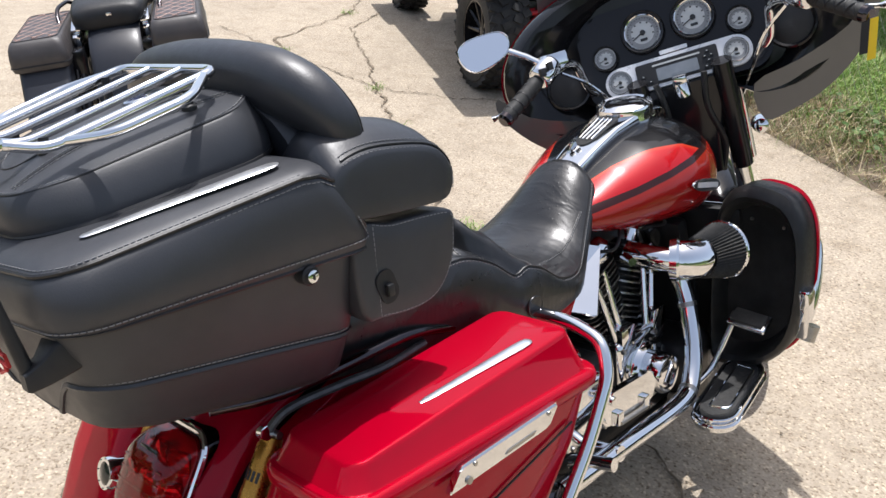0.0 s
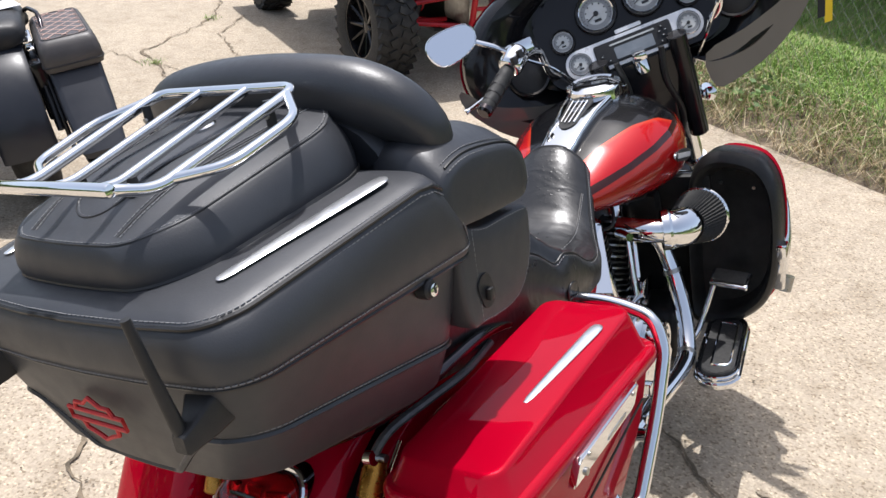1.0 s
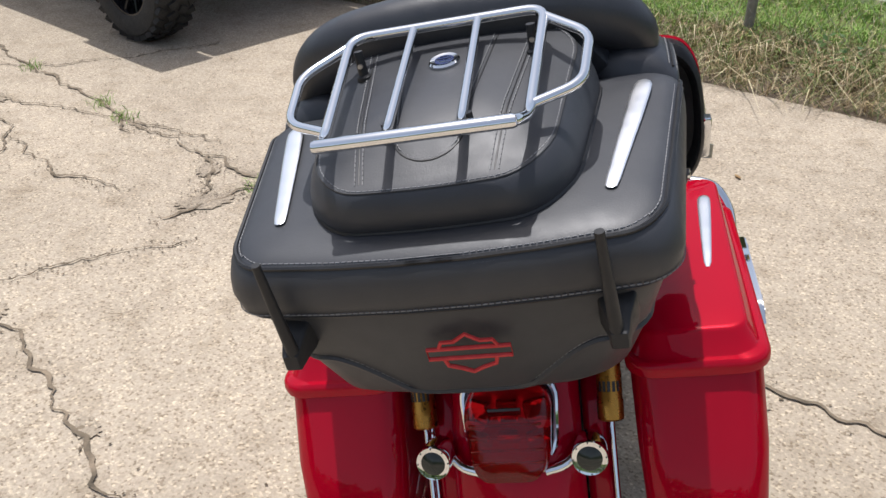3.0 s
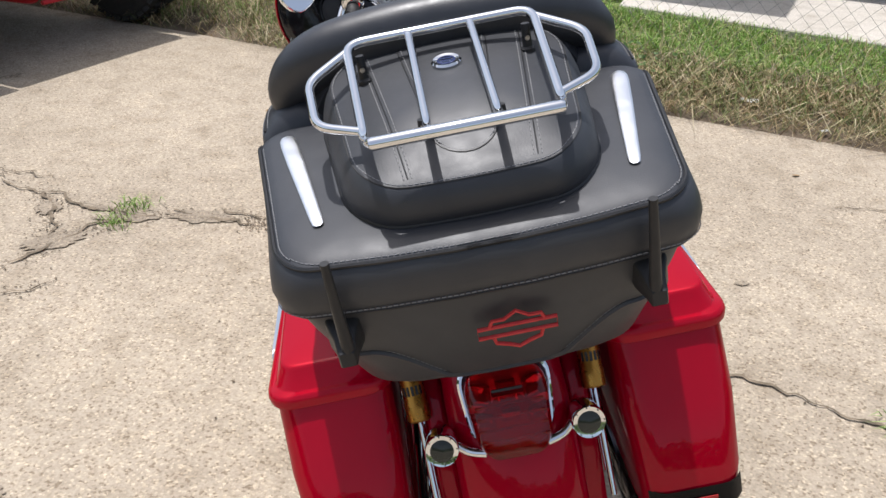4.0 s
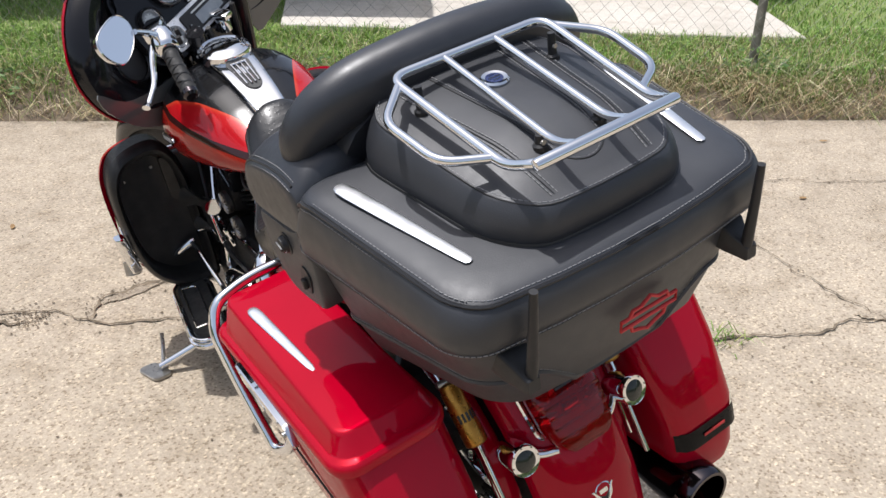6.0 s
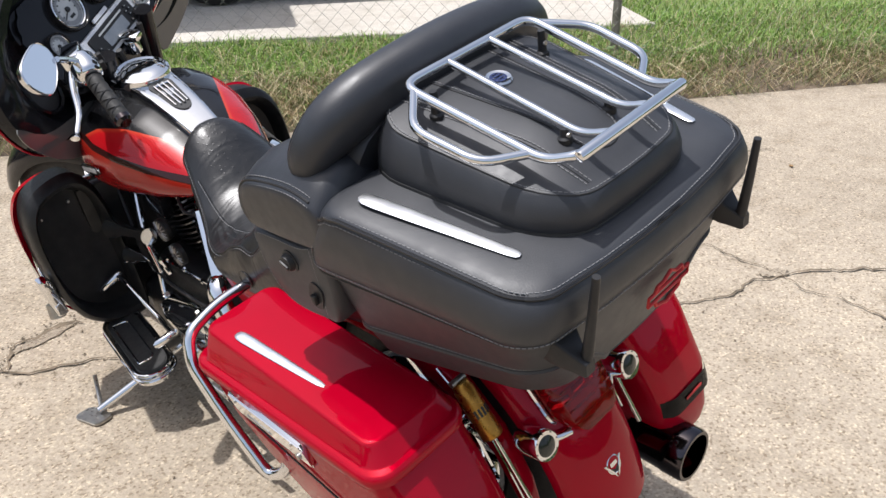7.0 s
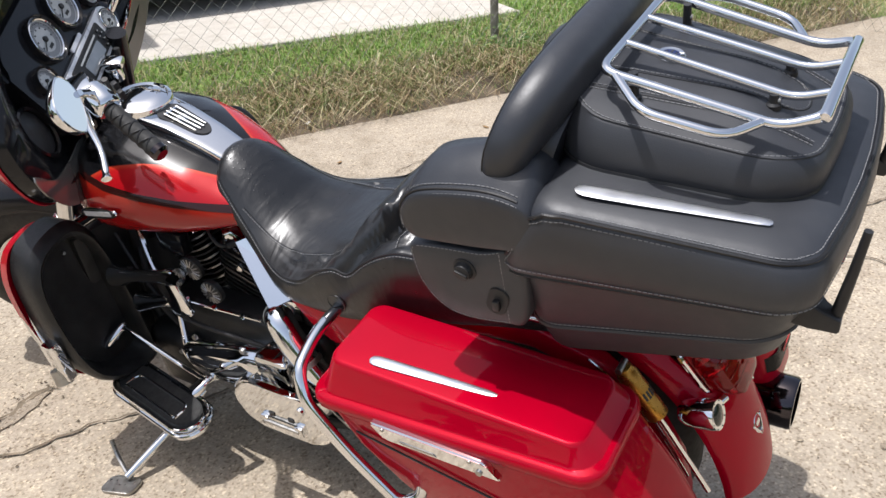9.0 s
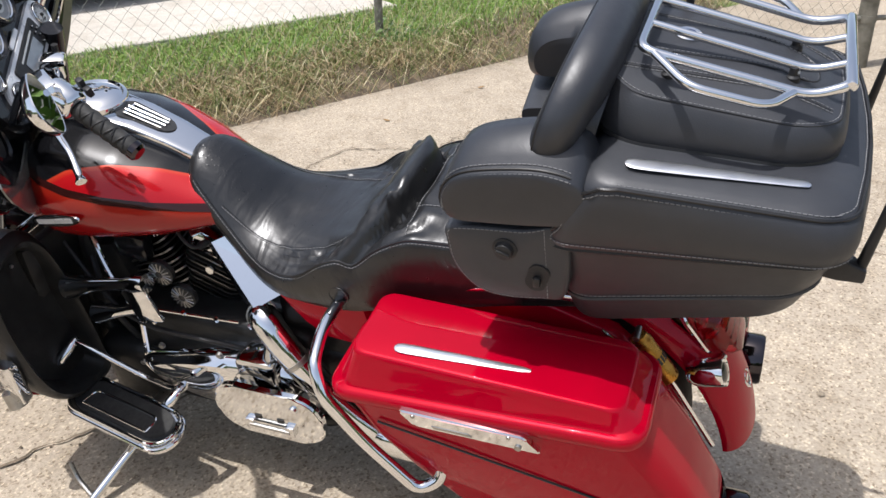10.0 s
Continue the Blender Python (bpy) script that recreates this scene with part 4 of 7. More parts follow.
def luggage_rack():
    rk = empty("luggage_rack", bike, "chrome tube rack on the luggage box lid")
    r = 0.0072
    hoop = rounded([(-0.075, -0.479, 1.154), (-0.113, -0.478, 1.154), (-0.124, -0.430, 1.139), (-0.136, -0.194, 1.198), (0.136, -0.194, 1.198), (0.124, -0.430, 1.139), (0.113, -0.478, 1.154), (0.075, -0.479, 1.154)], 0.03, 7)
    part("hoop", tube(hoop, r, 12), M_CHROME, rk)
    part("rear_bar", tube([(-0.118, -0.479, 1.154), (-0.117, -0.479, 1.154), (-0.113, -0.479, 1.154), (0.113, -0.479, 1.154), (0.117, -0.479, 1.154), (0.118, -0.479, 1.154)], [0.003, 0.0072, 0.0085, 0.0085, 0.0072, 0.003], 12), M_CHROME, rk)
    for x in (-0.045, 0.045):
        part("bar", tube(rounded([(x, -0.194, 1.198), (x, -0.430, 1.139), (x * 0.97, -0.479, 1.154)], 0.04), 0.0062, 10), M_CHROME, rk)
    for s in (-1, 1):
        part("side_loop", tube(rounded([(s * 0.134, -0.214, 1.193), (s * 0.194, -0.270, 1.176), (s * 0.184, -0.376, 1.150), (s * 0.126, -0.408, 1.144)], 0.025), 0.0066, 10), M_CHROME, rk)
        for x, y in ((0.118, -0.235), (0.05, -0.405)):
            zt = 1.199 - (-0.203 - y) * 0.27
            so = part("standoff", lathe([(-0.004, 0.0105), (0.003, 0.0105), (0.006, 0.007), (zt - cush_z(y, x), 0.006)], (s * x, y, cush_z(y, x)), (0, 0, 1), 12), M_SATIN, rk, "black rack standoff")
            part("bolt", lathe([(0, 0.004), (0.003, 0.0035)], (s * x, y - 0.0055, (zt + cush_z(y, x)) / 2), (0, -1, 0), 8), M_STEEL, so)


luggage_rack()


# -- backrest with armrests and speaker pods --
def backrest():
    br = empty("backrest", bike, "black padded wrap-round passenger backrest")
    half = ((0.170, -0.056, 1.02), (0.212, -0.070, 1.06), (0.238, -0.088, 1.103), (0.219, -0.108, 1.143), (0.170, -0.122, 1.169), (0.09, -0.129, 1.181))
    line = spline([(-x, y, z) for x, y, z in half] + [(0, -0.131, 1.185)] + [(x, y, z) for x, y, z in half[::-1]], 6)
    n = len(line)
    rings, front = [], []
    for i, p in enumerate(line):
        t = (line[min(i + 1, n - 1)] - line[max(i - 1, 0)]).normalized()
        out = Vector((-t.z, 0, t.x))
        out = out if out.dot(p - Vector((0, p.y, 0.95))) > 0 else -out
        k = min(1.0, 0.66 + 0.34 * min(i, n - 1 - i) / 14)
        sec = [(a, b * 0.76 if b < 0 else b * 0.48) for a, b in sup(0.048 * k, 0.058 * k, 2.3, 28)]
        rings.append([p + out * a + Vector((0, b, 0)) for a, b in sec])
        front.append(p + out * 0.0400 * k + Vector((0, 0.0172 * k, 0)))
    part("roll", loft(rings), M_LEATHER, br, "thick rolled leather edge")
    part("seam", tube(front[9:-9], 0.0018, 6), M_PIPING, br, "sewn seam along the rolled edge")
    stitches("stitching", [p + Vector((0, -0.0045, 0.0022)) for p in front[9:-9]], br, False)
    fr = [[(x, -0.14 + dy - 0.25 * z, 1.06 + z) for x, z in sup(0.22 * k, 0.11 * k, 2.6, 24)] for dy, k in ((0.0, 0.95), (0.02, 1.0), (0.055, 0.98), (0.075, 0.8), (0.08, 0.4))]
    part("cushion", loft(fr), M_LEATHER, br)
    ARM = spline([(0.068, 1.0, 0), (0.062, 1.032, 0), (0.032, 1.059, 0), (-0.03, 1.074, 0), (-0.10, 1.079, 0), (-0.15, 1.06, 0), (-0.155, 1.0, 0), (-0.09, 0.984, 0), (0.0, 0.976, 0), (0.052, 0.976, 0)], 5, True)
    POD = spline([(0.066, 0.953, 0), (0.068, 0.925, 0), (0.062, 0.888, 0), (0.042, 0.853, 0), (0.012, 0.831, 0), (-0.03, 0.826, 0), (-0.09, 0.834, 0), (-0.125, 0.85, 0), (-0.125, 0.975, 0), (-0.06, 0.968, 0), (0.02, 0.962, 0)], 4, True)
    for s in (-1, 1):
        arm = []
        for x, k, lift in ((0.165, 0.80, 0.004), (0.180, 0.95, 0.016), (0.205, 1.0, 0.034), (0.235, 1.0, 0.035), (0.262, 1.0, 0.026), (0.281, 1.0, 0.013), (0.2935, 1.0, 0.0), (0.2975, 0.985, -0.002), (0.3005, 0.95, -0.003), (0.302, 0.8, -0.002), (0.3025, 0.4, 0.0)):
            arm.append([(s * x, -0.04 + (p.x + 0.04) * k, 1.025 + (p.y - 1.025) * k + lift * max(0.0, (p.y - 0.99) / 0.085)) for p in ARM])
        a = part("armrest", loft(arm), M_LEATHER, br, "padded leather armrest")
        up = [p for p in ARM if p.y > 0.99 and p.x > -0.135]
        up.sort(key=lambda p: -p.x)
        part("seam", tube([(s * 0.2945, p.x + 0.0008, p.y + 0.0006) for p in up], 0.0020, 6), M_PIPING, a)
        stitches("stitching", [(s * 0.2895, p.x * 0.995 + 0.001, p.y + 0.0055) for p in up], a, False)
        stitches("stitching", [(s * 0.2995, p.x * 0.985 - 0.002, p.y - 0.005) for p in up], a, False)
        pod = []
        for x, k in ((0.10, 0.85), (0.268, 1.0), (0.284, 1.0), (0.289, 0.988), (0.292, 0.965), (0.2935, 0.92), (0.294, 0.5)):
            pod.append([(s * x, -0.03 + (p.x + 0.03) * k, 0.9 + (p.y - 0.9) * k) for p in POD])
        p = part("speaker_pod", loft(pod), M_VINYL, br, "vinyl-covered speaker pod")
        stitches("stitching", [(s * 0.2932, -0.03 + (q.x + 0.03) * 0.93, 0.9 + (q.y - 0.9) * 0.93) for q in POD if q.x > -0.11], p, False)
        b = plate(rrect(0.017, 0.026, 0.014, 5), 0.003, Matrix.Translation((s * 0.2935, -0.081, 0.880)) @ Matrix(((0, 0, s, 0), (1, 0, 0, 0), (0, 1, 0, 0), (0, 0, 0, 1))) @ Matrix.Rotation(radians(18), 4, "Z"), 0.001)
        sw = part("switch", b, M_SATIN, p, "oval switch plate")
        part("toggle", block((0.010, 0.012, 0.018), (s * 0.300, -0.081, 0.876), 0.003), M_PIPING, sw)
        if s < 0:
            kn = part("knob", lathe([(0, 0.020), (0.002, 0.020), (0.003, 0.016), (0.012, 0.0135), (0.013, 0.010)], (s * 0.2935, -0.030, 0.928), (s, 0, 0), 20), M_SATIN, p)
            part("grip", block((0.006, 0.022, 0.006), (s * 0.307, -0.030, 0.928), 0.002, (20, 0, 0)), M_PIPING, kn)


backrest()


# -- seat --
SEAT = [(-0.12, 0.160, 0.835, 0.815, 0.70), (0.0, 0.166, 0.840, 0.816, 0.68), (0.10, 0.172, 0.840, 0.815, 0.66), (0.17, 0.176, 0.838, 0.815, 0.65), (0.20, 0.179, 0.836, 0.813, 0.645), (0.235, 0.184, 0.822, 0.800, 0.636), (0.265, 0.189, 0.808, 0.782, 0.63), (0.30, 0.195, 0.787, 0.752, 0.625), (0.33, 0.199, 0.764, 0.730, 0.622), (0.38, 0.203, 0.738, 0.711, 0.622), (0.43, 0.203, 0.723, 0.700, 0.625), (0.48, 0.197, 0.719, 0.692, 0.628), (0.53, 0.178, 0.727, 0.690, 0.632), (0.58, 0.151, 0.750, 0.700, 0.645), (0.62, 0.130, 0.783, 0.724, 0.67), (0.66, 0.112, 0.819, 0.758, 0.70), (0.70, 0.094, 0.848, 0.796, 0.745), (0.725, 0.078, 0.857, 0.820, 0.775), (0.744, 0.050, 0.852, 0.832, 0.80)]


def smooth_table(tab, y):
    """Values drawn smoothly through the rows of a table."""
    y = min(max(y, tab[0][0]), tab[-1][0])
    i = max(0, min(len(tab) - 2, sum(1 for r in tab if r[0] <= y) - 1))
    a, b, c, d = tab[max(0, i - 1)], tab[i], tab[i + 1], tab[min(len(tab) - 1, i + 2)]
    h = c[0] - b[0]
    t = (y - b[0]) / h
    out = []
    for k in range(1, len(b)):
        m0 = (c[k] - a[k]) / max(1e-6, c[0] - a[0]) * h
        m1 = (d[k] - b[k]) / max(1e-6, d[0] - b[0]) * h
        out.append((2 * t ** 3 - 3 * t * t + 1) * b[k] + (t ** 3 - 2 * t * t + t) * m0 + (3 * t * t - 2 * t ** 3) * c[k] + (t ** 3 - t * t) * m1)
    return out


def seat_point(y, u, lift=0.0):
    """A place on the seat's upper side: y along it, u from -1 to 1 across."""
    hx, zc, ze, zb = smooth_table(SEAT, y)
    au = abs(u)
    z = ze + (zc - ze) * (1 - au ** 2.4)
    # roll at the front of the passenger's part, steep behind, and the gap behind it
    d = y - (0.252 + 0.105 * au ** 3.2)
    z += 0.056 * (1 - 0.42 * au ** 3) * math.exp(-(abs(d) / (0.058 if d > 0 else 0.036)) ** (2.6 if d > 0 else 3.4))
    if au < 0.93:
        z -= 0.024 * math.exp(-((d + 0.042) / 0.0065) ** 2) * min(1.0, (0.93 - au) * 5)
    # folds beside the middle panel
    z += 0.0034 * math.exp(-((au - 0.74) / 0.14) ** 2 - ((y - 0.445) / 0.075) ** 2) * math.sin(au * 58 + 5 * noise.noise((y * 16, u * 3, 2.0)))
    # creases that fan out from the foot of the roll, and softer ones on the nose
    cx, cy = hx * au - 0.205, y - 0.292
    r, th = math.hypot(cx, cy), math.atan2(cy, -cx)
    z += 0.0062 * math.exp(-((r - 0.100) / 0.05) ** 2) * (1 - au ** 8) * math.sin(th * 12 + 3 * noise.noise((r * 30, th * 2, u)))
    z += 0.0022 * noise.noise((u * 3.1, y * 24, 4.0)) * (1 - au ** 8) * min(1.0, max(0.25, 1.6 - abs(y - 0.45) * 8))
    return Vector((hx * u, y, z + lift))


def seat():
    st = empty("seat", bike, "black leather two-up seat with a raised passenger part")
    rings, n, m = [], 56, 116
    for i in range(m):
        y = -0.12 + (0.744 + 0.12) * i / (m - 1)
        hx, zc, ze, zb = smooth_table(SEAT, y)
        ring = [seat_point(y, math.sin(math.pi / 2 * (-1 + 2 * k / n))) for k in range(n + 1)]
        e = ring[-1].z
        side = [(hx + 0.006, e - 0.010), (hx + 0.010, e - 0.35 * (e - zb)), (hx + 0.007, e - 0.75 * (e - zb)), (hx - 0.004, zb + 0.006), (hx - 0.03, zb)]
        ring += [Vector((x, y, z)) for x, z in side] + [Vector((-x, y, z)) for x, z in side[::-1]]
        rings.append(ring)
    part("cover", loft(rings), M_SEAT, st, "", 50)
    # raised bumps on the nose
    bm = bmesh.new()
    rnd = random.Random(77)
    for j in range(12):
        for i in range(9):
            u = -0.56 + 0.14 * i + 0.07 * (j % 2) + rnd.uniform(-0.04, 0.04)
            yy = 0.600 + 0.0115 * j + rnd.uniform(-0.004, 0.004)
            if abs(u) > 0.62:
                continue
            c = seat_point(yy, u)
            up = (seat_point(yy, u + 0.03) - c).cross(seat_point(yy + 0.004, u) - c).normalized()
            r = rnd.uniform(0.0022, 0.0034)
            lathe([(-0.0008, r * 1.5), (-0.0002, r), (0.0001, r * 0.6), (0.0002, 0.0002)], c, up, 8, bm)
    part("quilled_relief", bm, M_SEAT, st, "raised quill marks on the seat nose")
    for s in (-1, 1):
        # edge seam, inner panel seam, passenger panel seams
        edge = [seat_point(0.10 + 0.0105 * k, s * 0.995, 0.001) for k in range(60)]
        part("seam", tube(edge, 0.0022, 6), M_PIPING, st, "sewn seam along the edge of the seat")
        stitches("stitching", [p + Vector((s * 0.003, 0, -0.005)) for p in edge], st, False)
        line = [seat_point(0.35 + 0.010 * k, s * (0.56 + 0.30 * (k / 30) ** 1.4), 0.0) for k in range(31)]
        part("seam", tube(line, 0.0013, 6), M_PIPING, st)
        stitches("stitching", [p + Vector((s * 0.004, 0, 0.0006)) for p in line], st, False)
        stitches("stitching", [seat_point(0.205 - 0.010 * k, s * 0.50, 0.0012) for k in range(22)], st, False)
        hx, zc, ze, zb = smooth_table(SEAT, 0.345)
        part("embossed_patch", torus((s * (hx + 0.0085), 0.345, 0.677), (1, 0, 0), 0.020, 0.0025, 28, 8), M_SEAT, st, "round embossed patch on the seat skirt")
    stitches("stitching", [seat_point(0.205, -0.9 + 0.05 * k, 0.0012) for k in range(37)], st, False)


seat()


# -- tank and dash --
TANK = [(0.60, 0.045, 0.730, 0.752), (0.612, 0.070, 0.722, 0.762), (0.65, 0.106, 0.708, 0.781), (0.72, 0.142, 0.690, 0.810), (0.79, 0.172, 0.674, 0.846), (0.88, 0.200, 0.662, 0.881), (0.96, 0.214, 0.653, 0.901), (1.03, 0.212, 0.646, 0.908), (1.09, 0.195, 0.650, 0.894), (1.135, 0.155, 0.668, 0.866), (1.155, 0.095, 0.70, 0.835)]


def tank():
    tk = empty("fuel_tank", bike, "two-tone red, copper and black fuel tank")
    rings = []
    for k in range(42):
        y = 0.60 + (1.155 - 0.60) * k / 41
        hx, zb, zt = lerp_table(TANK, y)
        ring = []
        for i in range(36):
            t = 2 * math.pi * i / 36
            c, s = math.cos(t), math.sin(t)
            x = hx * math.copysign(abs(c) ** 0.86, c)
            zm = zb + (zt - zb) * 0.42
            z = zm + ((zt - zm) if s > 0 else (zm - zb)) * math.copysign(abs(s) ** 0.86, s)
            ring.append((x, y, z))
        rings.append(ring)
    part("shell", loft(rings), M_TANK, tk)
    for s in (-1, 1):
        ol = sup(0.078, 0.0155, 2.2, 28)
        m = Matrix.Translation((s * 0.2105, 1.004, 0.752)) @ Matrix.Rotation(radians(-13), 4, "X") @ Matrix.Rotation(radians(s * 4), 4, "Z") @ Matrix(((0, 0, s, 0), (1, 0, 0, 0), (0, 1, 0, 0), (0, 0, 0, 1)))
        bd = part("badge", plate(ol, 0.004, m, 0.0015), M_CHROME, tk, "oval chrome tank badge")
        part("field", plate([(a * 0.90, b * 0.72) for a, b in ol], 0.0008, Matrix.Translation((s * 0.0041, 0, 0)) @ m), M_INK, bd)
        lt = plate([(a * 0.74, b * 0.40) for a, b in rrect(0.078, 0.0155, 0.003, 2)], 0.0008, Matrix.Translation((s * 0.0052, 0, 0)) @ m)
        part("plain_bar", lt, M_SILVER, bd)
    sec = []
    for y, hx in ((0.725, 0.034), (0.735, 0.040), (0.80, 0.046), (0.88, 0.052), (0.95, 0.058), (1.0, 0.066), (1.05, 0.066), (1.10, 0.05)):
        zt = lerp_table(TANK, y)[2]
        sec.append([(a, y, zt + 0.008 + b) for a, b in sup(hx, 0.016, 7, 28)])
    part("console", loft(sec), M_CHROME, tk, "chrome tank console")
    ins = rrect(0.027, 0.066, 0.026, 6)
    iz = lambda y: lerp_table(TANK, y)[2] + 0.0262
    ip = part("console_inlay", loft([[(x * (1.0 + 0.25 * y / 0.066), 0.865 + y, iz(0.865 + y) - 0.002) for x, y in ins], [(x * (1.0 + 0.25 * y / 0.066), 0.865 + y, iz(0.865 + y) + 0.001) for x, y in ins]]), M_INK, tk, "black console inlay with chrome ribs")
    for k in range(4):
        x = -0.0165 + 0.011 * k
        part("rib", tube([(x, 0.815 + 0.004 * abs(k - 1.5), iz(0.82) + 0.002), (x * 1.15, 0.912 - 0.005 * abs(k - 1.5), iz(0.912) + 0.002)], 0.0028, 8), M_CHROME, ip)
    part("rib", tube([(-0.022, 0.905, iz(0.905) + 0.002), (0.022, 0.905, iz(0.905) + 0.002)], 0.003, 8), M_CHROME, ip)
    cap = part("fuel_cap", lathe([(-0.03, 0.066), (0.014, 0.070), (0.022, 0.068), (0.026, 0.061), (0.022, 0.057), (0.028, 0.046), (0.031, 0.028), (0.032, 0.0)], (0.0, 0.992, 0.918), (0, -0.16, 1), 40), M_CHROME, tk, "round chrome fuel cap")
    part("hinge", block((0.02, 0.018, 0.012), (0.0, 1.066, 0.932), 0.004), M_CHROME, cap)


tank()


# -- saddlebags --
def saddlebag(s):
    sb = empty("saddlebag", bike, "candy red hard saddlebag with a hinged lid")
    def ring(x0, x1, y0, y1, z, k=0.0, r=0.04, n=5):
        xc, hx, yc, hy = (x0 + x1) / 2, (x1 - x0) / 2, (y0 + y1) / 2, (y1 - y0) / 2
        return [(s * (xc + a), yc + b, z + k * (yc + b)) for a, b in rrect(hx, hy, r, n)]
    # x runs from the inner to the outer side; the tail reaches back as it goes down
    body = [ring(0.215, 0.335, -0.400, 0.02, 0.292, 0.02, 0.035),
            ring(0.207, 0.350, -0.413, 0.06, 0.300, 0.02, 0.04),
            ring(0.202, 0.358, -0.417, 0.10, 0.335, 0.03, 0.042),
            ring(0.196, 0.372, -0.399, 0.17, 0.42, 0.0, 0.042),
            ring(0.190, 0.384, -0.340, 0.235, 0.52, -0.02, 0.042),
            ring(0.188, 0.388, -0.270, 0.274, 0.617, -0.05, 0.042)]
    bd = part("body", loft(body), M_RED, sb)
    lid = [ring(0.184, 0.393, -0.268, 0.288, 0.614, -0.05, 0.045),
           ring(0.181, 0.399, -0.276, 0.295, 0.621, -0.05, 0.048),
           ring(0.181, 0.400, -0.277, 0.296, 0.632, -0.05, 0.048),
           ring(0.183, 0.398, -0.275, 0.294, 0.640, -0.05, 0.047),
           ring(0.187, 0.393, -0.270, 0.288, 0.6445, -0.05, 0.044),
           ring(0.192, 0.385, -0.261, 0.279, 0.6455, -0.048, 0.040),
           ring(0.194, 0.382, -0.258, 0.275, 0.649, -0.045, 0.038),
           ring(0.2035, 0.3705, -0.2385, 0.2455, 0.6935, 0.034, 0.030),
           ring(0.2055, 0.3685, -0.2355, 0.2425, 0.6985, 0.038, 0.028),
           ring(0.2085, 0.3655, -0.2320, 0.2390, 0.7008, 0.040, 0.027),
           ring(0.213, 0.361, -0.227, 0.234, 0.7016, 0.04, 0.025),
           ring(0.245, 0.325, -0.18, 0.19, 0.7045, 0.04, 0.03)]
    ld = part("lid", loft(lid), M_RED, sb, "raised candy red lid with a rolled rim")
    f, r = Vector((s * 0.341, 0.166, 0.7115)), Vector((s * 0.326, -0.074, 0.7015))
    line = [f + (r - f) * t for t in (0, 0.015, 0.05, 0.12, 0.4, 0.75, 0.94, 1)]
    part("trim_strip", tube(line, [0.003, 0.0085, 0.0112, 0.0118, 0.0104, 0.0080, 0.0062, 0.003], 14, False, None, True, 0.22, (1, 0, 0)), M_STRIP, ld, "tapered chrome trim strip")
    # latch cover and reflector on the outer side
    ol = rrect(0.113, 0.0170, 0.006, 3)
    sl = [(a + b * 0.9, b) for a, b in ol]
    m = Matrix.Translation((s * 0.3985, 0.016, 0.6125)) @ Matrix(((0, 0, s, 0), (1, 0, 0, 0), (0, 1, 0, 0), (0, 0, 0, 1)))
    lt = part("latch_cover", plate(sl, 0.012, m, 0.003), M_CHROME, sb, "chrome latch cover")
    rf = [(a * 0.30 + 0.030 + b * 0.2, b * 0.16 - 0.0070) for a, b in rrect(0.113, 0.0170, 0.004, 2)]
    part("slot", plate(rf, 0.001, Matrix.Translation((s * 0.0122, 0, 0)) @ m), M_STEEL, lt, "narrow slot in the latch cover")
    for dy in (0.100, -0.072):
        part("screw", lathe([(0, 0.0042), (0.002, 0.0036)], (s * 0.4105, 0.016 + dy, 0.622), (s, 0, 0), 10), M_STEEL, lt)
    part("keyhole", lathe([(0, 0.006), (0.003, 0.006)], (s * 0.4105, -0.072, 0.603), (s, 0, 0), 14), M_STEEL, lt)
    # pinstripe along the side and a black band low on the tail
    pin = [(s * 0.3905, 0.20, 0.560), (s * 0.388, 0.0, 0.520), (s * 0.380, -0.2, 0.470), (s * 0.372, -0.32, 0.435)]
    part("pinstripe", tube(spline(pin, 8), 0.0022, 6), M_INK, bd)
    t0, t1 = (0.408, 0.368)
    bm = bmesh.new()
    rows = []
    for a in range(13):
        x = 0.206 + (0.366 - 0.206) * a / 12
        e = max(0, abs(x - 0.286) - 0.044)
        bow = 0.042 - math.sqrt(max(0.0, 0.042 ** 2 - e * e)) if e < 0.042 else 0.042
        rows.append([bm.verts.new((s * x, yy + bow - 0.003, zz)) for zz, yy in ((t0, -0.402), (0.39, -0.407), (t1, -0.4112))])
    for a, b in zip(rows, rows[1:]):
        for k in range(2):
            bm.faces.new((a[k], b[k], b[k + 1], a[k + 1]))
    bmesh.ops.solidify(bm, geom=bm.faces[:], thickness=0.002)
    band = part("black_band", bm, M_BLACK, bd, "black band low on the tail")
    part("red_mark", block((0.055, 0.0015, 0.006), (s * 0.29, -0.4125, 0.389), 0.0005, (-8, 0, 0)), M_LOGO, band, "plain red mark")
    return sb


saddlebag(-1)
saddlebag(1)

GUARD = rounded([(0.17, 0.345, 0.665), (0.29, 0.340, 0.668), (0.372, 0.322, 0.655), (0.398, 0.300, 0.605), (0.397, 0.240, 0.505), (0.392, 0.140, 0.381), (0.372, 0.092, 0.408), (0.335, 0.118, 0.468), (0.24, 0.2, 0.47)], 0.05, 6)
pair("saddlebag_guard", tube(GUARD, 0.0125, 12), M_CHROME, bike, "chrome saddlebag guard bar")


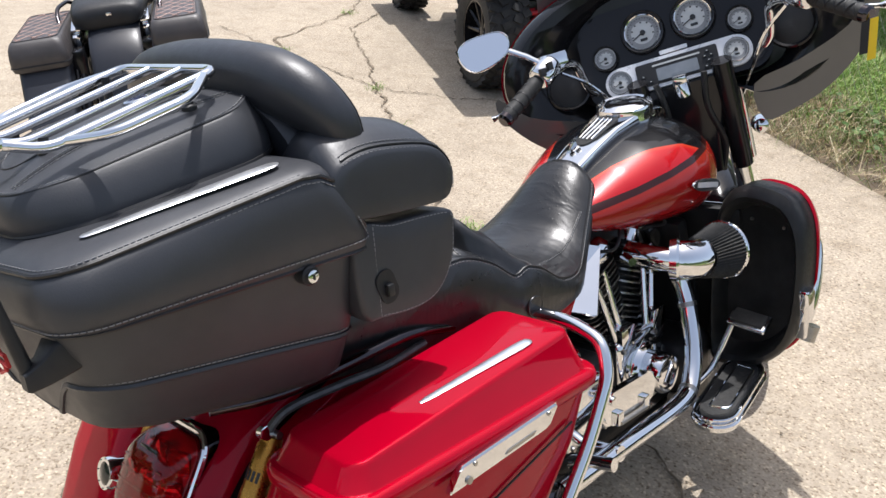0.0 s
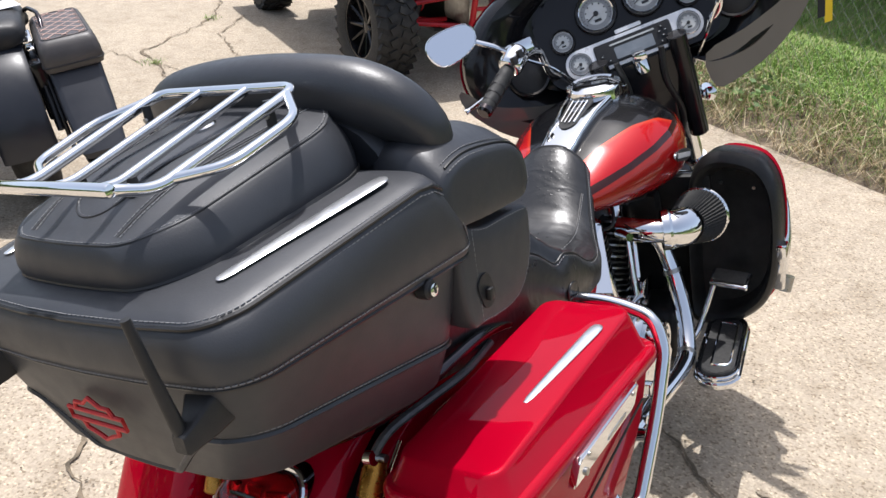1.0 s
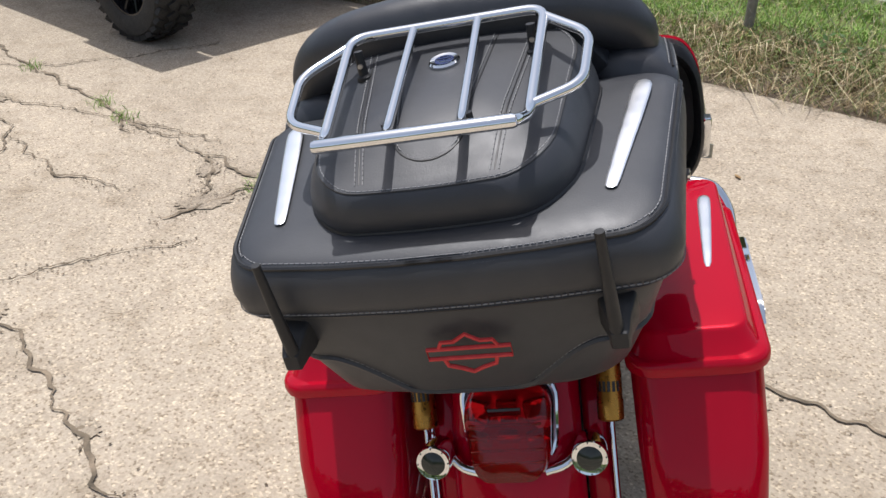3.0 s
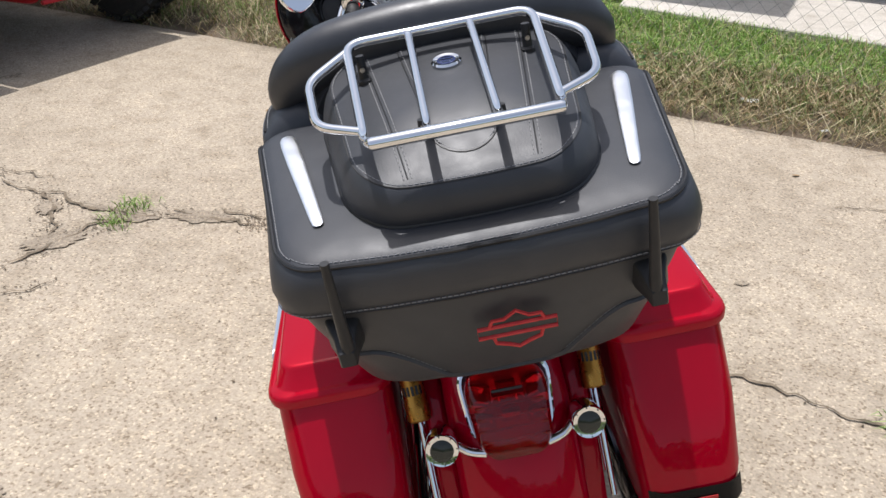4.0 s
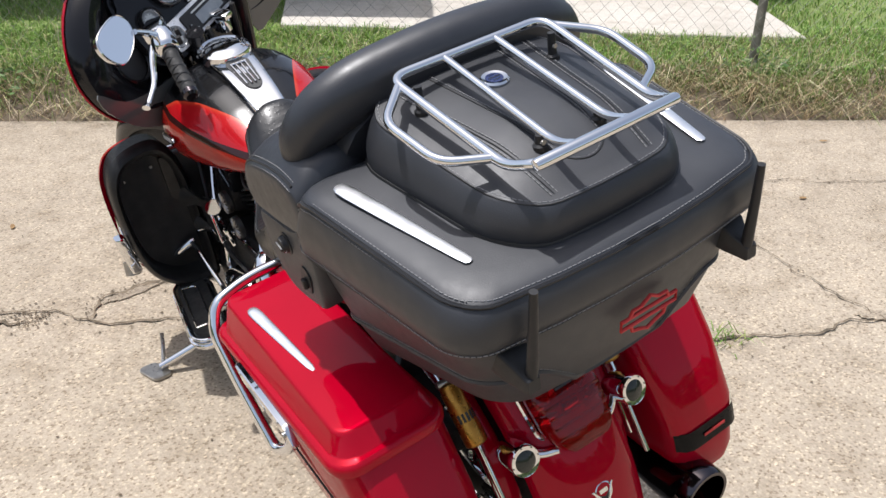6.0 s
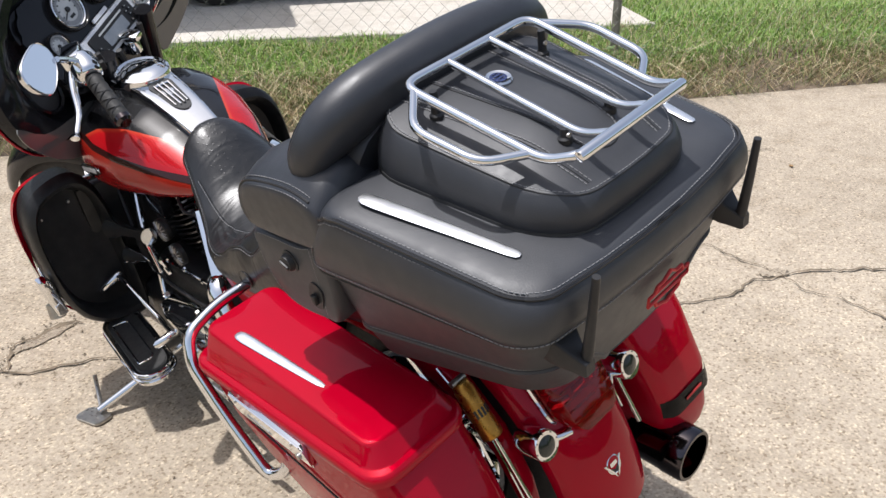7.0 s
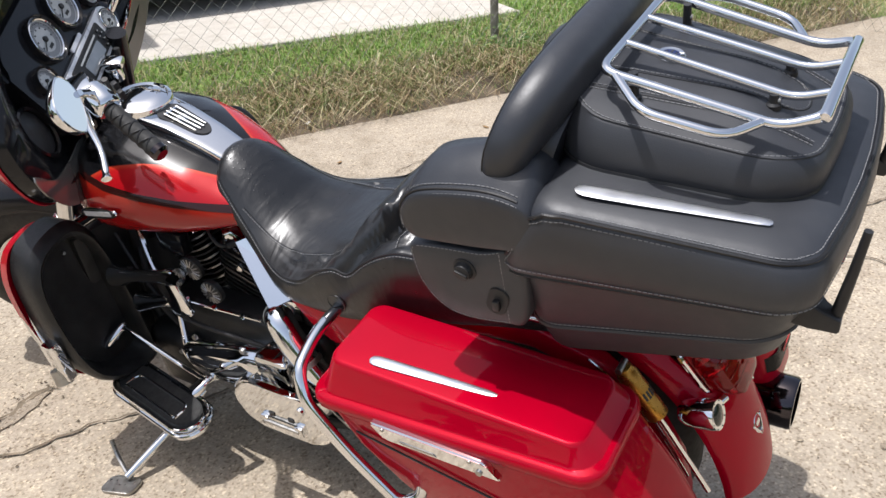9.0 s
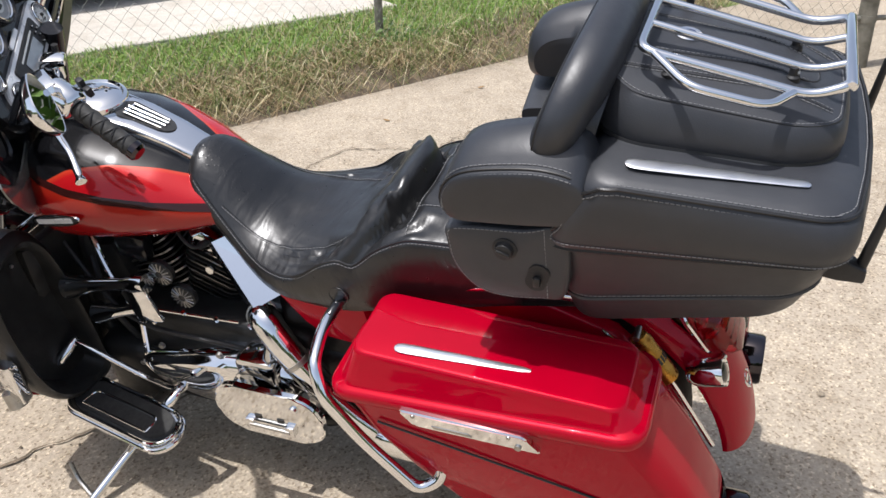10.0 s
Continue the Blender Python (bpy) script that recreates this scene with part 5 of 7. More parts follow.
# -- rear fender, tail lamp, indicators, shocks --
def tail():
    def arc(a):
        R = 0.385
        return (-R * math.sin(a), 0.335 + R * math.cos(a))
    rings = []
    for k in range(26):
        a = radians(-30 + 120 * k / 25)
        y, z = arc(a)
        flare = 0.036 * max(0, (k - 12) / 13) ** 2
        hw = 0.102 + 0.004 * k / 25
        n = Vector((0, -math.sin(a), math.cos(a)))
        ring = []
        for j in range(15):
            t = -1 + 2 * j / 14
            dx = hw * math.sin(t * 1.45) / math.sin(1.45)
            drop = 0.055 * (1 - math.cos(t * 1.45))
            ring.append(Vector((dx, y, z)) + n * (0.03 - drop + flare))
        inner = [p - n * 0.006 for p in ring[::-1]]
        rings.append(ring + inner)
    fd = part("rear_fender", loft(rings), M_RED, bike, "candy red rear fender")
    m = Matrix.Translation((0, -0.4205, 0.4376)) @ Matrix.Rotation(radians(66), 4, "X")
    b = lathe([(0.0, 0.019), (0.004, 0.0185), (0.0048, 0.0165), (0.0035, 0.0155)], (0, 0.006, 0), (0, 0, 1), 28)
    b.transform(m)
    em = part("emblem", b, M_CHROME, fd, "round chrome emblem with wings")
    b = lathe([(0.0, 0.0156), (0.0036, 0.0156)], (0, 0.006, 0), (0, 0, 1), 24)
    b.transform(m)
    part("field", b, M_INK, em)
    for s in (-1, 1):
        part("wing", plate([(s * 0.001, -0.021), (s * 0.006, -0.014), (s * 0.024, 0.016), (s * 0.019, 0.015), (s * 0.003, -0.011)][::s], 0.005, m, 0.001), M_CHROME, em)
    b = plate(rrect(0.009, 0.004, 0.002, 3), 0.0046, m @ Matrix.Translation((0, 0.008, 0)))
    part("plain_bar", b, M_CHROME, em)
    # filler strips between fender and bags
    for s in (-1, 1):
        st = loft([[(s * (0.125 + a), y, z + b) for a, b in rrect(0.02, 0.03, 0.012, 3)] for y, z in ((0.25, 0.60), (0.1, 0.655), (-0.05, 0.66), (-0.18, 0.61), (-0.27, 0.52), (-0.32, 0.42), (-0.335, 0.33))])
        part("fender_strut", st, M_RED, bike, "red fender strut cover")
        part("strut_trim", tube([(s * 0.148, y - 0.006, z + 0.02) for y, z in ((-0.15, 0.63), (-0.2, 0.59), (-0.27, 0.52), (-0.33, 0.40))], 0.0032, 8), M_CHROME, bike)
        sk = empty("shock_absorber", bike, "gold anodised rear shock absorber")
        p0, p1, p2 = Vector((s * 0.156, -0.222, 0.66)), Vector((s * 0.152, -0.283, 0.563)), Vector((s * 0.15, -0.375, 0.40))
        ax = (p1 - p0).normalized()
        L = (p1 - p0).length
        part("body", lathe([(-0.002, 0.010), (0.0, 0.016), (0.012, 0.0175), (0.014, 0.019), (0.036, 0.019), (0.038, 0.0197), (L - 0.034, 0.0197), (L - 0.032, 0.0207), (L - 0.003, 0.0207), (L, 0.017)], p0, ax, 24), M_GOLD, sk)
        for k in range(5):
            u = (Vector((0, -1, 0)) - ax * Vector((0, -1, 0)).dot(ax)).normalized()
            w = ax.cross(u)
            c = p0 + ax * 0.060
            a = radians(-44 + 22 * k)
            q = c + (u * math.cos(a) + w * math.sin(a)) * 0.0198
            b = block((0.0045, 0.0012, 0.016), (0, 0, 0), 0)
            rot = Matrix((w * math.cos(a) - u * math.sin(a), u * math.cos(a) + w * math.sin(a), ax)).transposed().to_4x4()
            b.transform(Matrix.Translation(q) @ rot)
            part("plain_bar", b, M_INK, sk)
        part("rod", tube([p1, p2], 0.0052, 12), M_CHROME, sk)
        part("top_bolt", lathe([(-0.012, 0.006), (0.02, 0.006)], p0 + Vector((s * 0.0, 0, 0.008)), (s, 0, 0), 12), M_STEEL, sk)
        # rail under the luggage box
        part("rack_rail", tube(rounded([(s * 0.170, 0.18, 0.69), (s * 0.17 + 0.017 * (s > 0), 0.05, 0.733), (s * 0.165 + 0.027 * (s > 0), -0.10, 0.736), (s * 0.165 + 0.022 * (s > 0), -0.22, 0.736), (s * 0.15, -0.31, 0.744)], 0.05), 0.0095, 10), M_DARKCHROME if s > 0 else M_CHROME, bike, "dark chrome luggage rail" if s > 0 else "chrome luggage rail")
        if s > 0:
            part("hose", tube(spline([(s * 0.158, -0.235, 0.67), (s * 0.172, -0.2, 0.70), (s * 0.186, -0.12, 0.706), (s * 0.19, -0.02, 0.70), (s * 0.18, 0.08, 0.70)], 6), 0.0072, 8), M_HOSE, bike, "grey braided hose to the shock absorber")
            part("hose_fitting", lathe([(-0.006, 0.007), (-0.005, 0.011), (0.008, 0.011), (0.009, 0.006)], (0.158, -0.236, 0.674), (1, 0, 0.2), 14), M_CHROME, bike, "chrome banjo fitting on the hose")
        # indicators
        ind = empty("indicator", bike, "round chrome rear indicator with smoked lens")
        part("housing", lathe([(-0.066, 0.008), (-0.063, 0.017), (-0.05, 0.0245), (-0.03, 0.0268), (-0.012, 0.0272), (0.0, 0.028), (0.005, 0.0265), (0.004, 0.0215)], (s * 0.121, -0.373, 0.571), (s * 0.04, -0.93, 0.32), 28), M_CHROME, ind)
        part("lens", lathe([(-0.003, 0.022), (0.003, 0.0215), (0.007, 0.013), (0.0085, 0.0)], (s * 0.121, -0.373, 0.571), (s * 0.04, -0.93, 0.32), 28), M_SMOKE, ind, "smoked clear lens")
        for k in range(8):
            a = 2 * math.pi * k / 8
            ax2 = Vector((s * 0.04, -0.93, 0.32)).normalized()
            u = ax2.orthogonal().normalized()
            w = ax2.cross(u)
            part("notch", lathe([(0, 0.0012), (0.0058, 0.0012)], Vector((s * 0.121, -0.373, 0.571)) + (u * math.cos(a) + w * math.sin(a)) * 0.0246, ax2, 8), M_INK, ind)
        part("stalk", tube(spline([(s * 0.112, -0.34, 0.578), (s * 0.10, -0.345, 0.556), (s * 0.078, -0.36, 0.545), (s * 0.05, -0.37, 0.543)], 6), [0.008] * 19, 10), M_CHROME, ind)
    lamp = empty("tail_lamp", bike, "red tail lamp in a dark chrome bezel")
    def face(k, y, dz=0.0, tilt=0.62):
        o = []
        for a, b in rrect(0.066 * k, 0.054 * k, 0.030 * k, 6):
            a *= 1.0 + 0.08 * b / 0.057
            o.append((a, y - b * tilt * -1, 0.600 + dz + b))
        return o
    part("bezel", loft([face(1.02, -0.280), face(1.06, -0.312), face(1.04, -0.322), face(0.98, -0.320)]), M_DARKCHROME, lamp, "dark chrome bezel")
    part("trim_ring", tube([Vector(p) for p in face(1.07, -0.316)], 0.0055, 8, True), M_CHROME, lamp, "chrome ring round the lens")
    part("lens", loft([face(0.99, -0.318), face(1.0, -0.338), face(0.97, -0.358), face(0.86, -0.374), face(0.6, -0.380), face(0.2, -0.381)]), M_LENS, lamp, "deep red ribbed lens")
    for k in range(4):
        z = 0.58 + 0.016 * k
        part("rib", block((0.112, 0.004, 0.004), (0, -0.3745 + (z - 0.602) * 0.62, z), 0.0015), M_LENS, lamp)
    part("backing", loft([face(0.9, -0.30), face(0.9, -0.322)]), M_STRIP, lamp)
    part("window", block((0.052, 0.006, 0.012), (0, -0.345, 0.642), 0.002, (-30, 0, 0)), M_SMOKE, lamp, "small dark window in the top of the lens")
    for kx in range(3):
        for kz in range(2):
            part("reflector_facet", block((0.034, 0.012, 0.034), (-0.042 + 0.042 * kx, -0.338 + 0.02 * kz, 0.586 + 0.034 * kz), 0.006, (20 - 30 * kz, 0, 25 * (kx - 1))), M_CHROME, lamp)
    part("cowl", loft([face(0.8, -0.25, -0.012), face(0.84, -0.300, -0.008), face(0.8, -0.304, -0.008)]), M_RED, lamp)


tail()


# -- exhausts --
for s in (-1, 1):
    ex = empty("exhaust", bike, "exhaust with a black-chrome muffler tip")
    part("muffler", lathe([(0, 0.028), (0.05, 0.046), (0.40, 0.050), (0.68, 0.050)], (s * (0.235 if s > 0 else 0.20), 0.34, 0.275 if s > 0 else 0.262), (0, -1, 0.0), 28), M_CHROME if s < 0 else M_DARKCHROME, ex)
    part("tip", lathe([(0.66, 0.051), (0.70, 0.055), (0.745, 0.0565), (0.748, 0.058), (0.79, 0.058), (0.796, 0.055), (0.796, 0.048), (0.70, 0.046), (0.69, 0.0)], (s * 0.222, 0.34, 0.284), (0, -1, 0.0), 32, None, False), M_DARKCHROME, ex, "black chrome muffler tip")
    part("mark", tube([(s * 0.222 + 0.03, -0.385 + 0.005 * k, 0.284 + 0.052 - 0.012 * k) for k in range(3)], 0.0015, 5), M_SILVER, ex)
    if s > 0:
        pts = [(0.12, 0.965, 0.58), (0.152, 0.985, 0.50), (0.19, 0.965, 0.40), (0.226, 0.905, 0.30), (0.24, 0.82, 0.262), (0.235, 0.6, 0.262), (0.236, 0.35, 0.274)]
    else:
        pts = [(-0.09, 0.60, 0.45), (-0.145, 0.592, 0.515), (-0.180, 0.562, 0.538), (-0.197, 0.520, 0.490), (-0.203, 0.465, 0.415), (-0.203, 0.40, 0.335), (-0.20, 0.33, 0.272)]
    part("header", tube(spline(pts, 10), 0.0225 if s > 0 else 0.033, 20), M_CHROME, ex, "chrome heat-shielded header pipe")
    for k in (1, 3):
        q = spline(pts, 10)[10 * k + 5]
        d = (spline(pts, 10)[10 * k + 6] - q).normalized()
        part("clamp", lathe([(0, 0.0235 if s > 0 else 0.034), (0.012, 0.0235 if s > 0 else 0.034)], q, d, 20), M_STEEL, ex)


# -- engine and gearbox --
def engine():
    en = empty("engine", bike, "air-cooled V-twin engine in black and chrome")
    c = Vector((0, 0.845, 0.335))
    part("crankcase", block((0.20, 0.34, 0.20), (0, 0.84, 0.29), 0.04, (0, 0, 0), None, 4), M_ENGINE, en)
    part("gearbox", block((0.26, 0.30, 0.20), (0, 0.55, 0.32), 0.04, (0, 0, 0), None, 4), M_ENGINE, en)
    part("oil_pan", block((0.2, 0.5, 0.06), (0, 0.68, 0.17), 0.02), M_ENGINE, en)
    part("inner_primary", block((0.10, 0.50, 0.17), (-0.105, 0.73, 0.385), 0.03, (0, 0, 0), None, 3), M_ENGINE, en, "black inner primary case")
    part("battery_box", block((0.24, 0.26, 0.26), (0, 0.44, 0.50), 0.03), M_ENGINE, bike, "black battery box")
    part("backbone", block((0.09, 0.62, 0.07), (0, 0.90, 0.665), 0.02, (4, 0, 0)), M_ENGINE, bike, "black frame backbone")
    part("oil_cooler", block((0.22, 0.03, 0.12), (0, 1.16, 0.27), 0.008), M_ENGINE, bike, "black oil cooler")
    part("regulator", block((0.15, 0.05, 0.10), (0, 1.145, 0.42), 0.01, (14, 0, 0)), M_ENGINE, bike, "black finned regulator")
    part("swingarm", block((0.26, 0.50, 0.07), (0, 0.22, 0.30), 0.02), M_ENGINE, bike, "black swingarm")
    # black block added to fill the dark gap at the frame cradle
    part("cradle_fill", block((0.24, 0.05, 0.40), (0, 1.10, 0.44), 0.02, (12, 0, 0)), M_ENGINE, bike, "plain black block added to fill the dark gap at the cradle")
    part("lower_cowl", block((0.36, 0.16, 0.20), (0, 1.03, 0.24), 0.04, (0, 0, 0), None, 3), M_ENGINE, bike, "black lower engine cowl")
    part("cam_housing", block((0.05, 0.17, 0.13), (0.10, 0.83, 0.345), 0.018, (0, 0, 0), None, 3), M_CHROME, en, "chrome cam housing")
    for q in ((0.76, 0.39), (0.76, 0.30), (0.90, 0.39)):
        part("bolt", lathe([(0, 0.007), (0.007, 0.006)], (0.124, *q), (1, 0, 0), 8), M_STEEL, en)
    # another added black block, standing for the dark mass before the engine
    part("front_fill", block((0.10, 0.20, 0.14), (-0.06, 1.08, 0.52), 0.03, (-14, 0, 0)), M_ENGINE, bike, "plain black block added to fill the dark gap before the engine")
    for tilt in (-22.5, 22.5):
        a = radians(tilt)
        ax = Vector((0, math.sin(a), math.cos(a)))
        cy = empty("cylinder", en, "finned air-cooled cylinder")
        part("barrel", lathe([(0.08, 0.052), (0.29, 0.052)], c, ax, 24), M_ENGINE, cy)
        u, v = Vector((1, 0, 0)), ax.cross(Vector((1, 0, 0)))
        for k in range(13):
            h = 0.095 + 0.0145 * k
            hx, hy = (0.078, 0.072) if k < 8 else (0.084, 0.082)
            fin = loft([[c + ax * (h + d) + u * p + v * q for p, q in rrect(hx, hy, 0.03, 4)] for d in (0, 0.0045)])
            part("fin", fin, M_FIN if k % 2 == 0 else M_ENGINE, cy)
        part("rocker_box", loft([[c + ax * (0.285 + d) + u * p + v * q for p, q in rrect(hx, hy, 0.025, 4)] for d, hx, hy in ((0, 0.08, 0.078), (0.03, 0.08, 0.078), (0.045, 0.07, 0.068), (0.05, 0.05, 0.05))]), M_CHROME, cy, "chrome rocker box")
        for dx in (-0.022, 0.022):
            part("pushrod_tube", tube([c + Vector((0.105, 0.06 * (1 if tilt > 0 else -1) + dx * 0.5, 0.05)), c + ax * 0.28 + Vector((0.075, dx, 0))], [0.011, 0.009], 10), M_CHROME, cy)
        part("head_bolt", lathe([(0, 0.012), (0.01, 0.011)], c + ax * 0.25 + Vector((-0.084, 0, 0)), (-1, 0, 0), 6), M_CHROME, cy)
    # right: cam cover, tappet blocks, air cleaner
    part("cam_cover", lathe([(0, 0.085), (0.03, 0.082), (0.045, 0.07), (0.05, 0.0)], (0.095, 0.87, 0.30), (1, 0, 0), 32), M_CHROME, en)
    part("timer_cover", lathe([(0, 0.052), (0.045, 0.052), (0.052, 0.047), (0.052, 0.038), (0.047, 0.034), (0.047, 0.0)], (0.125, 0.88, 0.295), (1, 0.0, 0), 32), M_CHROME, en, "round chrome timer cover")
    part("oil_filter", lathe([(0, 0.038), (0.09, 0.038), (0.1, 0.032)], (0.0, 1.02, 0.26), (0, 1, 0.1), 24), M_CHROME, en)
    for y in (0.79, 0.93):
        part("tappet_block", block((0.05, 0.06, 0.08), (0.10, y, 0.405), 0.008, (0, 0, 0)), M_CHROME, en)
    ac = empty("air_cleaner", bike, "chrome elbow intake with a cone air filter")
    part("elbow", tube(spline([(0.10, 0.835, 0.615), (0.165, 0.838, 0.612), (0.212, 0.858, 0.608), (0.235, 0.895, 0.602), (0.238, 0.935, 0.598)], 7), [0.029] * 13 + [0.040, 0.046] + [0.047] * 14, 24), M_CHROME, ac)
    part("flange", lathe([(-0.006, 0.048), (0.01, 0.050), (0.016, 0.046)], (0.206, 0.855, 0.609), (1, 0.5, 0), 28), M_CHROME, ac)
    part("breather", tube([(0.12, 0.79, 0.618), (0.155, 0.765, 0.622)], [0.014, 0.010], 12), M_CHROME, ac)
    fl = bmesh.new()
    ax = Vector((0.05, 1, -0.1)).normalized()
    o = Vector((0.238, 0.92, 0.599))
    u = ax.orthogonal().normalized()
    v = ax.cross(u)
    n = 96
    rings = []
    for h, r in ((0, 0.050), (0.10, 0.070)):
        rings.append([o + ax * h + (u * math.cos(2 * math.pi * i / n) + v * math.sin(2 * math.pi * i / n)) * (r - (0.005 if i % 2 else 0)) for i in range(n)])
    part("pleated_filter", loft(rings, True, fl), M_RUBBER, ac, "black pleated cone filter", 10)
    part("end_ring", torus(o + ax * 0.101, ax, 0.067, 0.005, 40, 8), M_CHROME, ac)
    part("end_cap", lathe([(0.099, 0.065), (0.106, 0.06), (0.107, 0.0)], o, ax, 32), M_SATIN, ac)
    # left: primary cover, horn cover
    pr = []
    for x, k in ((-0.11, 1.0), (-0.175, 1.0), (-0.205, 0.93), (-0.222, 0.76), (-0.226, 0.5)):
        ol = []
        for i in range(40):
            t = 2 * math.pi * i / 40
            y = 0.71 + (0.245 * math.copysign(abs(math.cos(t)) ** 0.8, math.cos(t))) * k
            w = 0.085 + 0.042 * (0.71 - y) / 0.245
            ol.append((x, y, 0.328 + w * k * math.copysign(abs(math.sin(t)) ** 0.8, math.sin(t))))
        pr.append(ol)
    pc = part("primary_cover", loft(pr), M_CHROME, en, "polished primary drive cover")
    part("derby_cover", lathe([(0, 0.07), (0.008, 0.07), (0.012, 0.062), (0.014, 0.0)], (-0.218, 0.60, 0.335), (-1, 0, 0), 32), M_CHROME, pc)
    part("inspection_cover", plate(rrect(0.045, 0.024, 0.012, 3), 0.006, Matrix.Translation((-0.214, 0.80, 0.325)) @ Matrix(((0, 0, -1, 0), (1, 0, 0, 0), (0, 1, 0, 0), (0, 0, 0, 1))), 0.002), M_CHROME, pc)
    for y, z in ((0.50, 0.40), (0.70, 0.415), (0.86, 0.405), (0.94, 0.33), (0.88, 0.245)):
        part("bolt", lathe([(0, 0.008), (0.008, 0.007)], (-0.2, y, z), (-1, 0, 0), 8), M_STEEL, pc)
    part("shift_rod", tube([(-0.155, 0.915, 0.468), (-0.152, 0.66, 0.478)], 0.0036, 8), M_CHROME, en)
    hn = empty("horn", bike, "chrome horn cover")
    part("cover", block((0.010, 0.072, 0.092), (-0.206, 0.865, 0.530), 0.004, (-14, 0, 0)), M_CHROME, hn, "flat chrome cover plate")
    part("trumpet", tube([(-0.198, 1.075, 0.540), (-0.198, 1.055, 0.545), (-0.198, 0.995, 0.560), (-0.198, 0.90, 0.583), (-0.198, 0.870, 0.590), (-0.198, 0.835, 0.598)], [0.031, 0.029, 0.016, 0.015, 0.021, 0.021], 20), M_CHROME, hn)
    part("trumpet", tube([(-0.198, 1.020, 0.470), (-0.198, 1.005, 0.474), (-0.198, 0.955, 0.488), (-0.19, 0.89, 0.505)], [0.027, 0.025, 0.014, 0.014], 20), M_CHROME, hn)
    for y, z in ((0.815, 0.607), (0.775, 0.547)):
        fd = part("ribbed_disc", lathe([(0.0, 0.031), (0.012, 0.031), (0.016, 0.026), (0.017, 0.0)], (-0.158, y, z), (-1, 0, 0), 28), M_ENGINE, hn, "black ribbed round cover")
        for k in range(16):
            a = 2 * math.pi * k / 16
            u = Vector((0, math.cos(a), math.sin(a)))
            part("rib", tube([Vector((-0.1755, y, z)) + u * 0.009, Vector((-0.1735, y, z)) + u * 0.029], 0.0017, 5), M_FIN, fd)
    # plug leads, hoses and small covers
    for y0, z0, y1 in ((0.74, 0.64, 0.86), (0.96, 0.64, 0.92)):
        for sx in (-1, 1):
            part("plug_lead", tube(spline([(sx * 0.07, y0, z0), (sx * 0.12, y0 + 0.01, z0 + 0.015), (sx * 0.10, (y0 + y1) / 2, z0 + 0.05), (sx * 0.04, y1, 0.70)], 6), 0.0045, 8), M_SATIN, en, "black spark plug lead")
    part("plug_cap", lathe([(0, 0.010), (0.03, 0.009), (0.034, 0.006)], (-0.075, 0.74, 0.638), (-1, 0.1, 0.3), 12), M_SATIN, en)
    part("plug_cap", lathe([(0, 0.010), (0.03, 0.009), (0.034, 0.006)], (-0.075, 0.96, 0.638), (-1, 0.1, 0.3), 12), M_SATIN, en)
    part("oil_line", tube(spline([(-0.13, 0.98, 0.30), (-0.15, 1.02, 0.42), (-0.14, 1.04, 0.52), (-0.09, 1.08, 0.60)], 6), 0.009, 8), M_SATIN, en, "black oil line")
    part("oil_line", tube(spline([(-0.16, 0.90, 0.43), (-0.17, 0.93, 0.50), (-0.15, 0.99, 0.55), (-0.10, 1.06, 0.66)], 6), 0.007, 8), M_CHROME, en, "braided steel oil line")
    part("clutch_cable", tube(spline([(-0.12, 0.55, 0.36), (-0.19, 0.70, 0.44), (-0.18, 0.95, 0.46), (-0.13, 1.12, 0.62), (-0.10, 1.2, 0.78)], 6), 0.006, 8), M_SATIN, en, "black clutch cable")
    part("dipstick", lathe([(0, 0.014), (0.02, 0.014), (0.026, 0.009)], (0.11, 0.58, 0.44), (0.4, 0, 1), 16), M_CHROME, en, "chrome oil filler cap")
    part("gearbox_cover", block((0.05, 0.16, 0.15), (0.135, 0.56, 0.33), 0.02, (0, 0, 0), None, 3), M_CHROME, en, "chrome gearbox side cover")
    for q in ((0.50, 0.39), (0.62, 0.39), (0.50, 0.27), (0.62, 0.27)):
        part("bolt", lathe([(0, 0.007), (0.006, 0.006)], (0.16, *q), (1, 0, 0), 8), M_STEEL, en)
    for y in (0.63, 0.72, 0.81, 0.90):
        part("bolt", lathe([(0, 0.007), (0.008, 0.006)], (-0.152, y, 0.472), (-0.4, 0, 1), 8), M_CHROME, en)
    part("support_peg", tube([(0.215, 0.42, 0.30), (0.262, 0.425, 0.318), (0.315, 0.43, 0.325)], [0.016, 0.014, 0.0145], 14), M_CHROME, bike, "chrome support peg")
    part("voltage_plug", block((0.04, 0.05, 0.035), (-0.12, 1.06, 0.46), 0.008), M_SATIN, bike, "black wiring plug")
    part("coil_cover", block((0.035, 0.085, 0.07), (-0.105, 0.93, 0.62), 0.012, (8, 0, 0)), M_BLACK, bike, "black coil cover")
    # frame tubes
    for s in (-1, 1):
        part("frame_tube", tube(rounded([(s * 0.06, 1.24, 0.72), (s * 0.12, 1.10, 0.32), (s * 0.13, 1.02, 0.17), (s * 0.14, 0.5, 0.17), (s * 0.14, 0.32, 0.3), (s * 0.14, 0.28, 0.6)], 0.08), 0.016, 10), M_ENGINE, bike, "black frame tube")
        bend = [(0.080, 0.748, 0.654), (0.118, 0.695, 0.676), (0.066, 0.600, 0.712), (0.118, 0.500, 0.596), (0.184, 0.578, 0.566), (0.160, 0.618, 0.554)]
        hp = bmesh.new()
        lo_v = [hp.verts.new((s * x, y, z)) for x, y, z in bend]
        up_v = [hp.verts.new((s * (x - 0.006), y, z - 0.004)) for x, y, z in bend]
